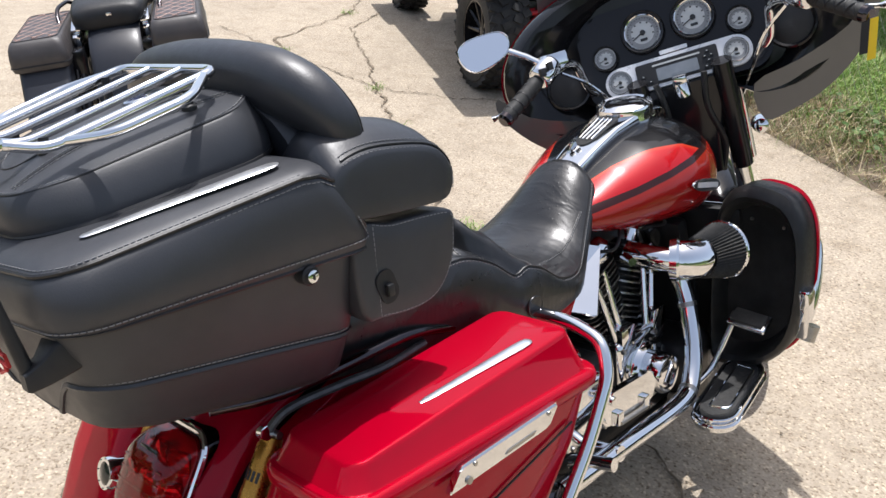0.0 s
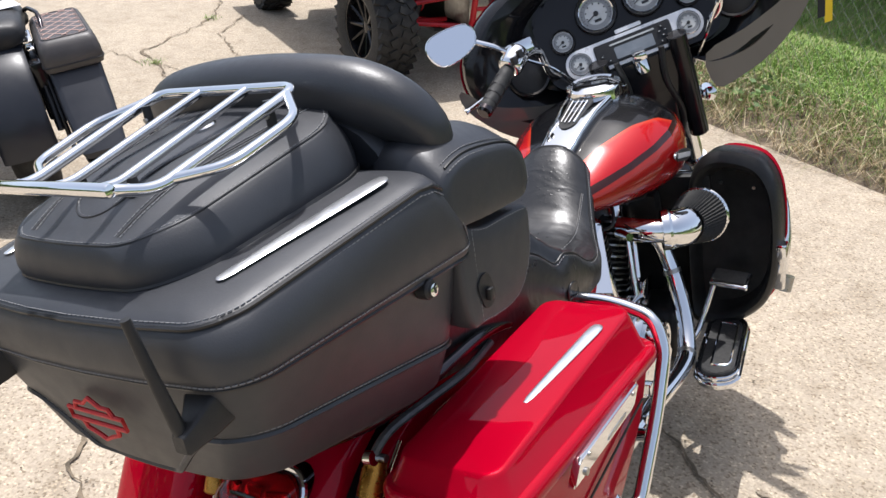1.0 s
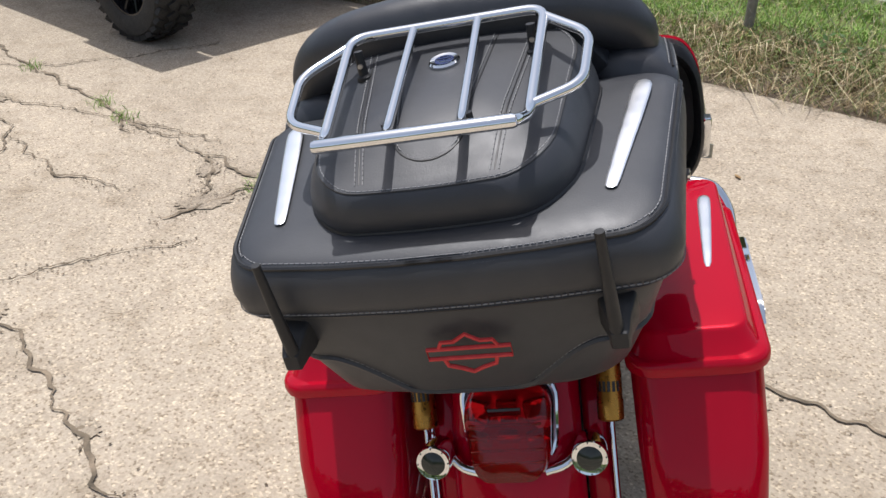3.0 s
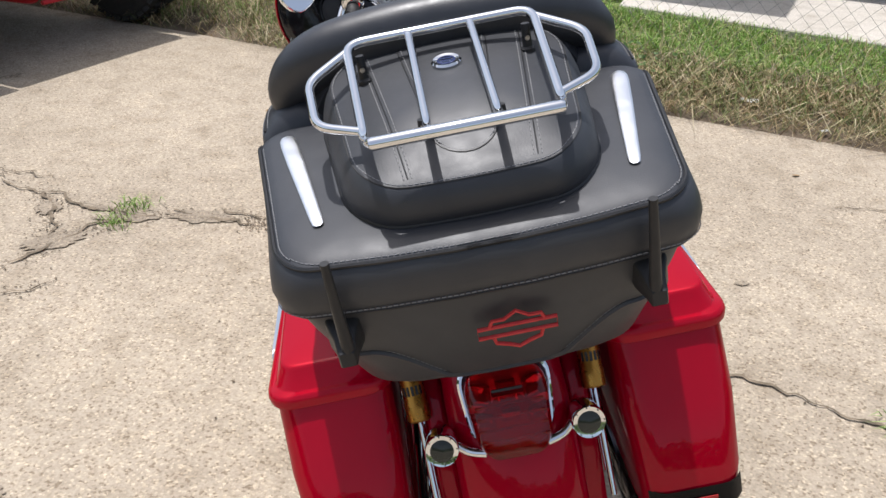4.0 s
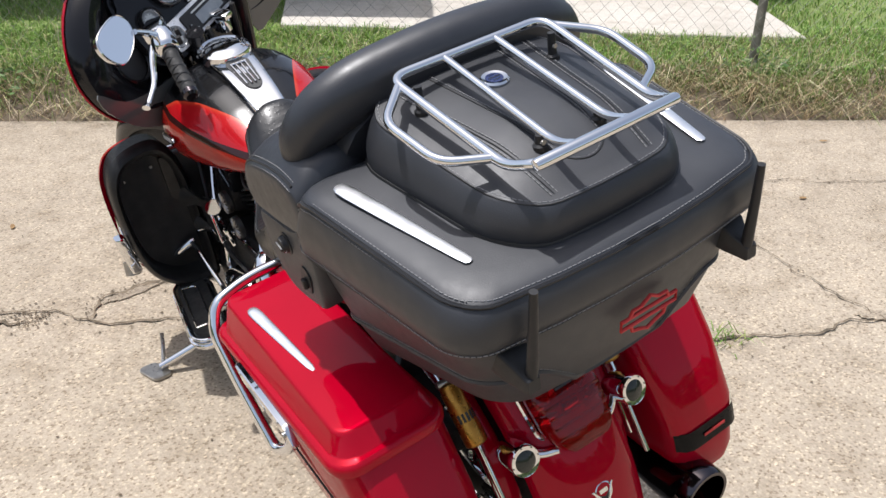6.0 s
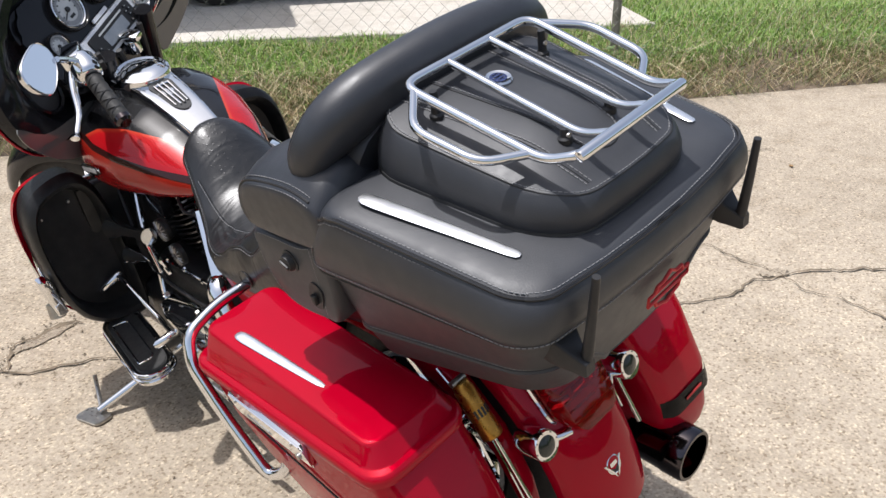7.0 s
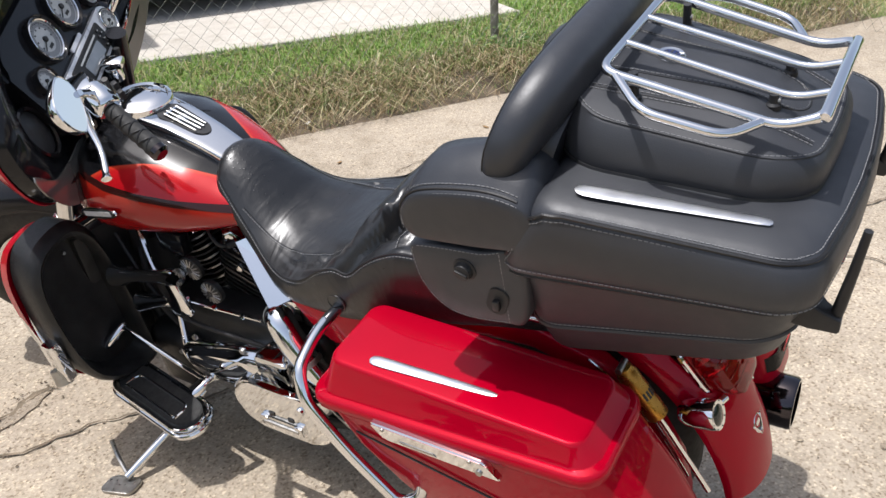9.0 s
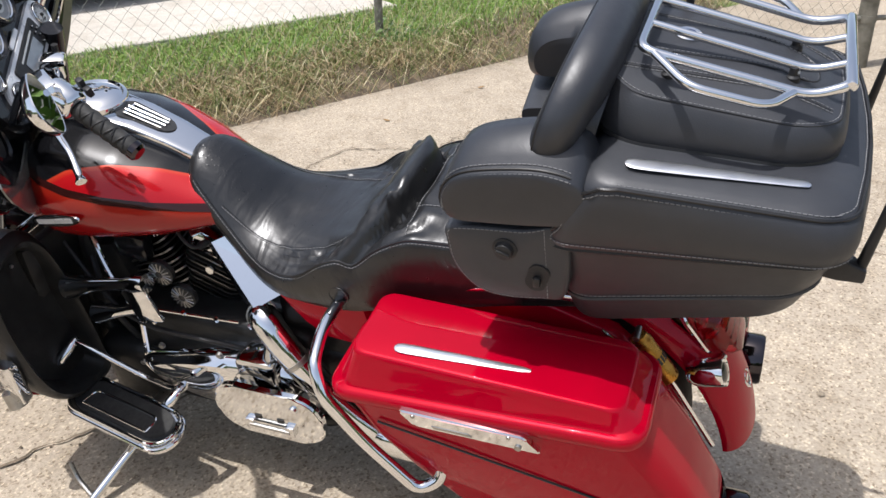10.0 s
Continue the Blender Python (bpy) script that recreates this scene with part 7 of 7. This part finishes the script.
def controls():
    hb = empty("handlebar", bike, "chrome handlebar with black grips and levers")
    line = [(s * x, y, z) for s, x, y, z in ((-1, 0.395, 0.905, 1.015), (-1, 0.325, 0.985, 1.068), (-1, 0.262, 1.055, 1.09), (-1, 0.238, 1.10, 1.082), (-1, 0.23, 1.165, 1.0), (-1, 0.15, 1.22, 0.95), (1, 0, 1.22, 0.94), (1, 0.15, 1.22, 0.95), (1, 0.23, 1.165, 1.0), (1, 0.238, 1.10, 1.082), (1, 0.262, 1.055, 1.09), (1, 0.325, 0.985, 1.068), (1, 0.395, 0.905, 1.015))]
    fpart("bar", tube(rounded(line, 0.03), 0.0127, 12), M_CHROME, hb)
    for s in (-1, 1):
        p0, p1 = Vector((s * 0.322, 0.988, 1.070)), Vector((s * 0.398, 0.901, 1.012))
        d = p1 - p0
        prof = []
        for k in range(13):
            prof.append((d.length * k / 12, 0.0185 + (0.0012 if k % 2 else -0.0008)))
        g = fpart("grip", lathe(prof, p0, d, 20), M_RUBBER, hb, "black ribbed rubber grip")
        for k in range(9):
            q = p0 + d * (0.1 + 0.1 * k)
            a = d.normalized()
            u = a.orthogonal().normalized()
            fpart("rib", torus(q, a + u * (0.45 if k % 2 else -0.45), 0.0188, 0.0022, 20, 6), M_SATIN, g)
        fpart("end_cap", lathe([(0, 0.0195), (0.012, 0.0195), (0.018, 0.014), (0.018, 0.0)], p1, d, 20), M_DARKCHROME, hb)
        fpart("switch_housing", lathe([(-0.070, 0.016), (-0.068, 0.026), (-0.060, 0.031), (-0.016, 0.0315), (-0.006, 0.028), (-0.002, 0.022)], p0, d, 24), M_CHROME, hb, "round chrome switch housing")
        fpart("switch", block((0.016, 0.012, 0.02), (s * 0.280, 0.975, 1.098), 0.003, (0, 0, s * -44)), M_SATIN, hb)
        fpart("switch", block((0.016, 0.012, 0.02), (s * 0.298, 0.962, 1.088), 0.003, (0, 0, s * -44)), M_SATIN, hb)
        fpart("reservoir", block((0.07, 0.045, 0.035), (s * 0.282, 1.045, 1.108), 0.008, (0, 0, s * -30)), M_CHROME, hb)
        lv = [(s * 0.29, 1.06, 1.085), (s * 0.335, 1.045, 1.06), (s * 0.385, 1.02, 1.03), (s * 0.43, 1.005, 1.016), (s * 0.460, 0.996, 1.010)]
        fpart("lever", tube(spline(lv, 6), [0.008, 0.008, 0.0085, 0.0085, 0.0085, 0.0085, 0.008, 0.0078, 0.0075, 0.007, 0.0068, 0.0065, 0.0062, 0.006, 0.006, 0.006, 0.006, 0.006, 0.006, 0.0058, 0.0056, 0.0055, 0.006, 0.008, 0.0085], 10, False, None, True, 1.3, (0, 0, 1)), M_CHROME, hb, "chrome hand lever")
        fpart("hydraulic_line", tube(spline([(s * 0.27, 1.06, 1.07), (s * 0.215, 1.10, 1.02), (s * 0.175, 1.15, 0.95), (s * 0.14, 1.24, 0.88)], 6), 0.0045, 8), M_CHROME, hb)
        mi = empty("mirror", bike, "chrome teardrop handlebar mirror")
        c = Vector((s * 0.426, 0.988, 1.178))
        mm = Matrix.Translation(c) @ Matrix.Rotation(radians(15 if s < 0 else -2), 4, "Z") @ Matrix.Rotation(radians(75 if s < 0 else 86), 4, "X") @ Matrix.Rotation(radians(s * -10), 4, "Z")
        ol = spline([(s * x, y, 0) for x, y in ((-0.066, 0.0), (-0.055, 0.028), (-0.01, 0.042), (0.04, 0.045), (0.064, 0.028), (0.068, -0.004), (0.052, -0.034), (0.01, -0.042), (-0.045, -0.030))], 4, True)
        sh = loft([[mm @ Vector((p.x * k, p.y * k, h)) for p in ol] for h, k in ((-0.032, 0.4), (-0.026, 0.75), (-0.012, 0.96), (0.0, 1.0), (0.002, 0.97), (0.0, 0.93))])
        fpart("shell", sh, M_CHROME, mi)
        fpart("glass", loft([[mm @ Vector((p.x * 0.93, p.y * 0.93, h)) for p in ol] for h in (-0.001, 0.0012)]), M_MIRROR, mi, "mirror glass")
        for o in (-0.008, 0.008):
            fpart("stem", tube([(s * 0.295, 1.02 + o, 1.098), (s * 0.335, 1.01 + o, 1.135), (s * 0.372, 1.0 + o, 1.162)], 0.0065, 8), M_CHROME, mi)
        for t in (0.25, 0.6):
            q = Vector((s * 0.295, 1.02, 1.098)).lerp(Vector((s * 0.372, 1.0, 1.162)), t)
            fpart("web", block((0.008, 0.02, 0.008), q, 0.002), M_CHROME, mi)
    for nm, mat, dx, lab in (("key_tag", M_YELLOW, 0.0, "yellow ribbon hanging from the bar end"), ("ribbon", M_SATIN, -0.016, "black ribbon hanging from the bar end")):
        b = loft([[(0.412 + dx + u + 0.25 * (z - 0.99), 0.888 + y - 0.06 * (z - 0.99), z) for u, y in rrect(0.0085, 0.0012, 0.0004, 1)] for z in (0.998, 0.965, 0.93 if dx else 0.915)])
        fpart(nm, b, mat, bike, lab)


controls()


# ---- the other machines ----
def black_motorcycle():
    """Seen from behind, standing beside the drive."""
    bb = empty("motorcycle", None, "black touring motorcycle with quilted saddlebag lids, parked on the concrete", "motorcycle")
    bb.matrix_world = pose(-2.788, 1.068, 0, 0, 0, 59.6) @ pose(0, 0, 0, 0, -9, 0)
    wheel("rear_wheel", (0, 0, 0.33), 0.33, 0.17, bb)
    wheel("front_wheel", (0, 1.62, 0.32), 0.32, 0.13, bb)
    rings = []
    for k in range(20):
        a = radians(-30 + 128 * k / 19)
        n = Vector((0, -math.sin(a), math.cos(a)))
        o = Vector((0.012, 0, 0.33)) + n * 0.365
        ring = [o + Vector((0.110 * math.sin(t * 1.45), 0, 0)) - n * 0.016 * (1 - math.cos(t * 1.45)) for t in (-1 + 2 * j / 12 for j in range(13))]
        rings.append(ring + [p - n * 0.006 for p in ring[::-1]])
    part("rear_fender", loft(rings), M_GUNMETAL, bb, "dark grey-black rear fender")
    for s in (-1, 1):
        sb = empty("saddlebag", bb, "black saddlebag with a diamond-quilted brown-black lid")
        def ring(x0, x1, y0, y1, z, r=0.03, k=0.0):
            return [(s * ((x0 + x1) / 2 + a), (y0 + y1) / 2 + b, z + k * b) for a, b in rrect((x1 - x0) / 2, (y1 - y0) / 2, r, 4)]
        part("body", loft([ring(0.20, 0.345, -0.56, -0.06, 0.285), ring(0.19, 0.365, -0.565, 0.08, 0.31), ring(0.18, 0.38, -0.43, 0.2, 0.45), ring(0.18, 0.385, -0.30, 0.27, 0.59)]), M_GUNMETAL, sb)
        ld = part("lid", loft([ring(0.182, 0.385, -0.305, 0.27, 0.575), ring(0.172, 0.398, -0.322, 0.285, 0.582), ring(0.168, 0.403, -0.330, 0.290, 0.602), ring(0.170, 0.402, -0.326, 0.288, 0.640), ring(0.174, 0.398, -0.316, 0.282, 0.672), ring(0.182, 0.390, -0.302, 0.272, 0.692), ring(0.192, 0.381, -0.288, 0.262, 0.701), ring(0.200, 0.373, -0.278, 0.252, 0.702), ring(0.24, 0.335, -0.2, 0.17, 0.706)]), M_BAGVINYL, sb, "padded soft vinyl lid")
        part("piping", tube([Vector(p) + Vector((0, 0, 0.001)) for p in ring(0.196, 0.377, -0.283, 0.257, 0.7015)], 0.0022, 6, True), M_PIPING, ld)
        stitches("stitching", [Vector(p) + Vector((0, 0, 0.0025)) for p in ring(0.202, 0.371, -0.276, 0.250, 0.7022)], ld, True, M_PIN)
        part("edge_welt", tube(ring(0.1675, 0.4035, -0.3305, 0.2905, 0.604), 0.003, 6, True), M_PIPING, ld)
        # diamond quilting across the lid
        x0, x1, y0, y1 = 0.206, 0.367, -0.270, 0.244
        for k in range(-3, 10):
            for d in (-1, 1):
                pts = []
                for j in range(33):
                    x = x0 + (x1 - x0) * j / 32
                    y = y0 + 0.086 * k + (d * (x - (x0 + x1) / 2) + 0.08) * 1.3
                    if y0 <= y <= y1:
                        pts.append((s * x, y, 0.7035 + 0.0022 * math.sin(math.pi * j / 32)))
                if len(pts) > 2:
                    part("quilting", tube(pts, 0.0024, 5), M_PIN, ld)
        # black block added to fill the dark gap between fender and bag
        part("gap_fill", block((0.056, 0.46, 0.24), (s * 0.150, 0.0, 0.495), 0.01), M_BLACK, bb, "black block added to fill the gap beside the fender")
        # docking hardware
        dk = part("docking_plate", block((0.030, 0.15, 0.05), (s * 0.148, -0.06, 0.648), 0.006, (14, 0, 0)), M_CHROME, bb, "chrome docking hardware")
        part("latch_arm", block((0.040, 0.11, 0.018), (s * 0.147, -0.050, 0.684), 0.006, (14, 0, 0)), M_CHROME, dk)
        part("spool", lathe([(-0.018, 0.014), (-0.012, 0.009), (0.012, 0.009), (0.018, 0.014)], (s * 0.146, 0.015, 0.690), (1, 0, 0), 16), M_CHROME, dk)
        part("spool", lathe([(-0.016, 0.012), (-0.010, 0.008), (0.010, 0.008), (0.016, 0.012)], (s * 0.148, -0.105, 0.640), (1, 0, 0), 16), M_CHROME, dk)
        part("knob", lathe([(0, 0.012), (0.018, 0.012), (0.022, 0.008)], (s * 0.146, -0.05, 0.688), (0, 0, 1), 14), M_CHROME, dk)
        part("latch", block((0.006, 0.1, 0.05), (s * 0.402, 0.05, 0.565), 0.002), M_SATIN, sb)
        part("fender_strut", tube([(s * 0.145, 0.10, 0.655), (s * 0.150, -0.1, 0.60), (s * 0.152, -0.26, 0.47), (s * 0.152, -0.33, 0.36)], [0.018, 0.02, 0.022, 0.016], 12), M_BLACK, bb, "black fender strut")
        part("guard_tube", tube(rounded([(s * 0.165, -0.02, 0.60), (s * 0.170, -0.20, 0.56), (s * 0.172, -0.33, 0.42), (s * 0.172, -0.34, 0.28)], 0.05), 0.010, 10), M_BLACK, bb, "black bag guard tube")
        part("grab_rail", tube(rounded([(s * 0.155, -0.06, 0.64), (s * 0.215, -0.05, 0.675), (s * 0.225, 0.06, 0.75), (s * 0.19, 0.20, 0.755), (s * 0.15, 0.24, 0.72)], 0.05), 0.009, 10), M_DARKCHROME, bb, "dark chrome side grab rail")
        ex = part("muffler", lathe([(0, 0.03), (0.1, 0.05), (0.62, 0.055), (0.70, 0.055)], (s * 0.26, 0.30, 0.27), (0, -1, 0), 24), M_DARKCHROME, bb, "black muffler")
        part("tip", lathe([(0.68, 0.058), (0.78, 0.062), (0.785, 0.056), (0.72, 0.05), (0.70, 0.0)], (s * 0.26, 0.30, 0.27), (0, -1, 0), 28, None, False), M_BLACK, ex)
    part("seat", loft([[(a, y - 0.09, zc - 0.012 + b) for a, b in sup(hx, hz, 3.2, 24)] for y, hx, zc, hz in ((-0.045, 0.09, 0.715, 0.022), (-0.037, 0.128, 0.722, 0.042), (-0.015, 0.148, 0.728, 0.052), (0.05, 0.158, 0.735, 0.057), (0.2, 0.166, 0.742, 0.056), (0.30, 0.172, 0.738, 0.052), (0.34, 0.185, 0.722, 0.05), (0.60, 0.17, 0.705, 0.06), (0.75, 0.12, 0.752, 0.06), (0.83, 0.08, 0.77, 0.04))]), M_SATIN, bb, "black leather seat")
    part("seat_tab", block((0.022, 0.004, 0.012), (0.01, -0.138, 0.730), 0.002), M_CHROME, bb, "small chrome seat fastening")
    part("engine", block((0.3, 0.6, 0.4), (0, 0.75, 0.4), 0.08), M_ENGINE, bb)
    part("tank", loft([[(a, y, 0.83 + b) for a, b in sup(hx, hz, 2.4, 20)] for y, hx, hz in ((0.68, 0.09, 0.05), (0.8, 0.17, 0.1), (1.0, 0.19, 0.12), (1.15, 0.12, 0.09))]), M_BLACK, bb, "black fuel tank")
    part("paper", block((0.2, 0.15, 0.002), (0.06, 0.17, 0.792), 0, (3, 2, 12)), M_PAPER, bb, "white sheet of paper on the seat")
    part("handlebar", tube(rounded([(-0.42, 0.95, 1.0), (-0.3, 1.1, 1.05), (0.3, 1.1, 1.05), (0.42, 0.95, 1.0)], 0.08), 0.014, 10), M_CHROME, bb)
    part("fork", block((0.24, 0.12, 0.7), (0, 1.4, 0.6), 0.03, (26, 0, 0)), M_BLACK, bb)
    part("side_stand", tube([(-0.2, 0.9, 0.2), (-0.36, 0.92, 0.06)], 0.012, 8), M_STEEL, bb)


black_motorcycle()


def off_roader():
    """A side-by-side off-road buggy; only its near end shows."""
    ob = empty("off_road_buggy", None, "black and red side-by-side off-road buggy with knobbly tyres", "buggy")
    a, b = Vector((-2.68, 3.43, 0)), Vector((-1.89, 4.66, 0))
    ax = (b - a).normalized()
    fw = Vector((-ax.y, ax.x, 0))
    m = Matrix.Translation((a + b) / 2) @ Matrix((ax, fw, Vector((0, 0, 1)))).transposed().to_4x4()
    ob.matrix_world = m
    T = (b - a).length / 2
    def tyre(x, y):
        w = empty("wheel", ob, "black alloy wheel with a knobbly off-road tyre")
        R, hw = 0.355, 0.135
        turn = Matrix.Translation((x, y, R)) @ Matrix.Rotation(radians(5 if y == 0.0 else 0), 4, "Z") @ Matrix.Translation((-x, -y, -R))
        def wpart(name, bm, mat, parent, label="", angle=38):
            bm.transform(turn)
            return part(name, bm, mat, parent, label, angle)
        wpart("tyre", lathe([(-hw * 0.9, 0.20), (-hw * 1.03, 0.25), (-hw, 0.31), (-hw * 0.8, R - 0.018), (0, R - 0.008), (hw * 0.8, R - 0.018), (hw, 0.31), (hw * 1.03, 0.25), (hw * 0.9, 0.20)], (x, y, R), (1, 0, 0), 48, None, False), M_RUBBER, w)
        kb = bmesh.new()
        for k in range(30):
            t = 2 * math.pi * k / 30
            for j, xx in enumerate((-0.105, -0.038, 0.038, 0.105)):
                tt = t + (0.1 if j % 2 else 0)
                d = Vector((0, math.cos(tt), math.sin(tt)))
                q = bmesh.new()
                bmesh.ops.create_cube(q, size=1.0)
                bmesh.ops.scale(q, vec=(0.056, 0.042, 0.03), verts=q.verts)
                rot = Matrix.Rotation(tt - math.pi / 2, 4, "X") @ Matrix.Rotation(radians(25 if j % 2 else -25), 4, "Z")
                q.transform(Matrix.Translation(Vector((x + xx, y, R)) + d * (R - 0.012 - (0.012 if j in (0, 3) else 0))) @ rot)
                merge(kb, q)
        tagged(wpart("tread", kb, M_RUBBER, w, "", 20), "rubber tread knobs", kind="stuff")
        wpart("rim", lathe([(-0.12, 0.205), (-0.118, 0.19), (-0.06, 0.18), (0.06, 0.18), (0.118, 0.19), (0.12, 0.205)], (x, y, R), (1, 0, 0), 36, None, False), M_BLACK, w)
        wpart("hub", lathe([(-0.075, 0.03), (-0.07, 0.045), (0.07, 0.045), (0.075, 0.03)], (x, y, R), (1, 0, 0), 20), M_BLACK, w)
        s = -1 if x < 0 else 1
        for k in range(10):
            t = 2 * math.pi * k / 10
            d = Vector((0, math.cos(t), math.sin(t)))
            wpart("spoke", tube([Vector((x + s * 0.06, y, R)) + d * 0.04, Vector((x + s * 0.095, y, R)) + d * 0.19], [0.016, 0.012], 6), M_BLACK, w)
    for x in (-T, T):
        for y in (0.0, 2.66):
            tyre(x, y)
    for s in (-1, 1):
        for z0, z1, y0 in ((0.33, 0.36, -0.10), (0.33, 0.36, 0.14), (0.52, 0.46, -0.08), (0.52, 0.46, 0.12)):
            part("suspension_arm", tube([(s * 0.17, y0, z0), (s * (T - 0.14), 0.02, z1)], 0.016, 8), M_UTVRED, ob, "red suspension arm")
        part("frame_rail", tube(rounded([(s * 0.16, -0.30, 0.62), (s * 0.16, -0.22, 0.30), (s * 0.2, 0.4, 0.28), (s * 0.5, 0.7, 0.28), (s * 0.5, 1.7, 0.28), (s * 0.2, 2.0, 0.28), (s * 0.16, 2.55, 0.4)], 0.1), 0.02, 8), M_UTVRED, ob, "red frame rail")
        part("frame_rail", tube(rounded([(s * 0.16, -0.26, 0.60), (s * 0.3, 0.1, 0.66), (s * 0.6, 0.55, 0.72), (s * 0.66, 1.7, 0.75), (s * 0.3, 2.4, 0.7)], 0.1), 0.022, 8), M_UTVRED, ob, "red frame rail")
        part("damper", tube([(s * 0.22, 0.06, 0.82), (s * (T - 0.28), 0.03, 0.40)], 0.03, 12), M_SATIN, ob, "black coil damper")
        part("spring", tube([Vector((s * 0.24, 0.06, 0.78)).lerp(Vector((s * (T - 0.32), 0.03, 0.46)), t / 80) + Vector((0.0, 0.045 * math.cos(t * 0.7), 0.045 * math.sin(t * 0.7))) for t in range(81)], 0.006, 6), M_UTVRED, ob)
        part("fender", loft([[(s * (T + 0.1 + u), y, z + v) for u, v in rrect(0.17, 0.012, 0.01, 2)] for y, z in ((-0.42, 0.80), (-0.2, 0.88), (0.15, 0.90), (0.45, 0.80))]), M_SATIN, ob)
        part("fender", loft([[(s * (T + 0.1 + u), y, z + v) for u, v in rrect(0.17, 0.012, 0.01, 2)] for y, z in ((2.15, 0.80), (2.4, 0.92), (2.85, 0.92), (3.1, 0.80))]), M_SATIN, ob)
        part("knuckle", block((0.03, 0.10, 0.26), (s * (T - 0.17), 0.02, 0.42), 0.01), M_UTVRED, ob, "red hub carrier plate")
        part("roll_cage", tube(rounded([(s * 0.6, 0.45, 0.75), (s * 0.6, 0.62, 1.66), (s * 0.6, 2.3, 1.67), (s * 0.62, 2.6, 0.85)], 0.12), 0.024, 8), M_UTVRED, ob)
    for z in (0.30, 0.46, 0.62):
        part("cross_tube", tube([(-0.17, -0.25, z), (0.17, -0.25, z)], 0.014, 8), M_UTVRED, ob)
    part("gearbox", block((0.26, 0.4, 0.26), (0, 0.08, 0.44), 0.05), M_STEEL, ob, "grey gearbox casting")
    part("skid_plate", block((0.5, 1.9, 0.02), (0, 1.1, 0.26), 0.005), M_SATIN, ob)
    part("body_tub", loft([[(u, y, zc + v) for u, v in rrect(hx, hz, 0.08, 4)] for y, hx, zc, hz in ((-0.30, 0.35, 0.88, 0.10), (-0.1, 0.6, 0.92, 0.16), (0.6, 0.70, 0.72, 0.28), (1.7, 0.70, 0.70, 0.30), (2.2, 0.55, 0.80, 0.25), (2.65, 0.40, 0.75, 0.16))]), M_SATIN, ob)
    # roof lies out of view, widened to fit the shadow on the ground
    part("roof", block((1.78, 2.2, 0.03), (0, 1.45, 1.70), 0.012), M_SATIN, ob)
    # unseen block added to enlarge the buggy's cast shadow
    part("shadow_block", block((1.25, 0.75, 0.22), (0, 0.05, 1.02), 0.03), M_SATIN, ob)


off_roader()


def parked_car():
    """Dark car on the slab; only its sill, tyres and underside show."""
    car = empty("parked_car", None, "dark parked car standing on the pale slab", "car")
    car.matrix_world = Matrix.Translation(env(0.9, 6.75, 0.138)) @ Matrix((EDGE_E, EDGE_N, Vector((0, 0, 1)))).transposed().to_4x4()
    sec = []
    for x, z0, z1, hw in ((-2.25, 0.45, 0.7, 0.7), (-2.15, 0.28, 0.85, 0.86), (-1.2, 0.22, 0.98, 0.92), (0.0, 0.22, 1.0, 0.92), (1.3, 0.22, 0.98, 0.92), (2.1, 0.28, 0.9, 0.86), (2.25, 0.42, 0.75, 0.7)):
        sec.append([(x, u, (z0 + z1) / 2 + v) for u, v in rrect(hw, (z1 - z0) / 2, 0.16, 4)])
    part("body", loft(sec), M_BLACK, car)
    part("cabin", loft([[(x, u, zc + v) for u, v in rrect(hw, hz, 0.15, 4)] for x, hw, zc, hz in ((-1.9, 0.6, 1.05, 0.1), (-1.3, 0.75, 1.2, 0.28), (0.4, 0.75, 1.25, 0.28), (1.1, 0.7, 1.05, 0.1))]), M_BLACK, car)
    for x in (-1.4, 1.4):
        for y in (-0.8, 0.8):
            w = empty("wheel", car)
            part("tyre", torus((x, y, 0.33), (0, 1, 0), 0.23, 0.10, 36, 12), M_RUBBER, w)
            part("rim", lathe([(-0.09, 0.19), (0.09, 0.19)], (x, y, 0.33), (0, 1, 0), 28), M_STEEL, w)


parked_car()


def litter():
    """Scraps on the verge."""
    for k, (e, d, s, mat, lab) in enumerate(((0.07, 3.22, 0.045, M_PAPER, "crumpled pale scrap of litter on the soil"), (0.46, 3.05, 0.02, M_PAPER, "small white scrap of litter on the soil"), (4.75, 3.2, 0.03, M_PAPER, "small white scrap of litter on the soil"))):
        rnd = random.Random(k)
        bm = bmesh.new()
        bmesh.ops.create_grid(bm, x_segments=5, y_segments=4, size=s)
        for v in bm.verts:
            v.co.z += rnd.uniform(0, s * 0.35) + 0.012
            v.co.y *= 0.55
        bmesh.ops.solidify(bm, geom=bm.faces[:], thickness=0.002)
        bm.transform(Matrix.Translation(env(e, d, max(0, verge_z(e, d)))) @ pose(0, 0, 0, 0, 0, 40 * k - 30))
        tagged(part("litter", bm, mat), lab, "litter")
    rnd = random.Random(5)
    for k in range(14):
        e, d = rnd.uniform(-2.5, 3.5), rnd.uniform(1.6, 2.75)
        bm = plate(sup(0.02, 0.009, 1.8, 10), 0.0015, Matrix.Translation(env(e, d, 0.003)) @ pose(0, 0, 0, rnd.uniform(-8, 8), rnd.uniform(-8, 8), rnd.uniform(0, 360)))
        tagged(part("fallen_leaf", bm, M_STRAWLEAF), "dry brown leaf on the concrete", "leaf", "leaves on the drive")


M_STRAWLEAF = surface("dry_leaf", (0.20, 0.11, 0.04), (0.34, 0.22, 0.10), 60, (0.7, 0.9))
litter()
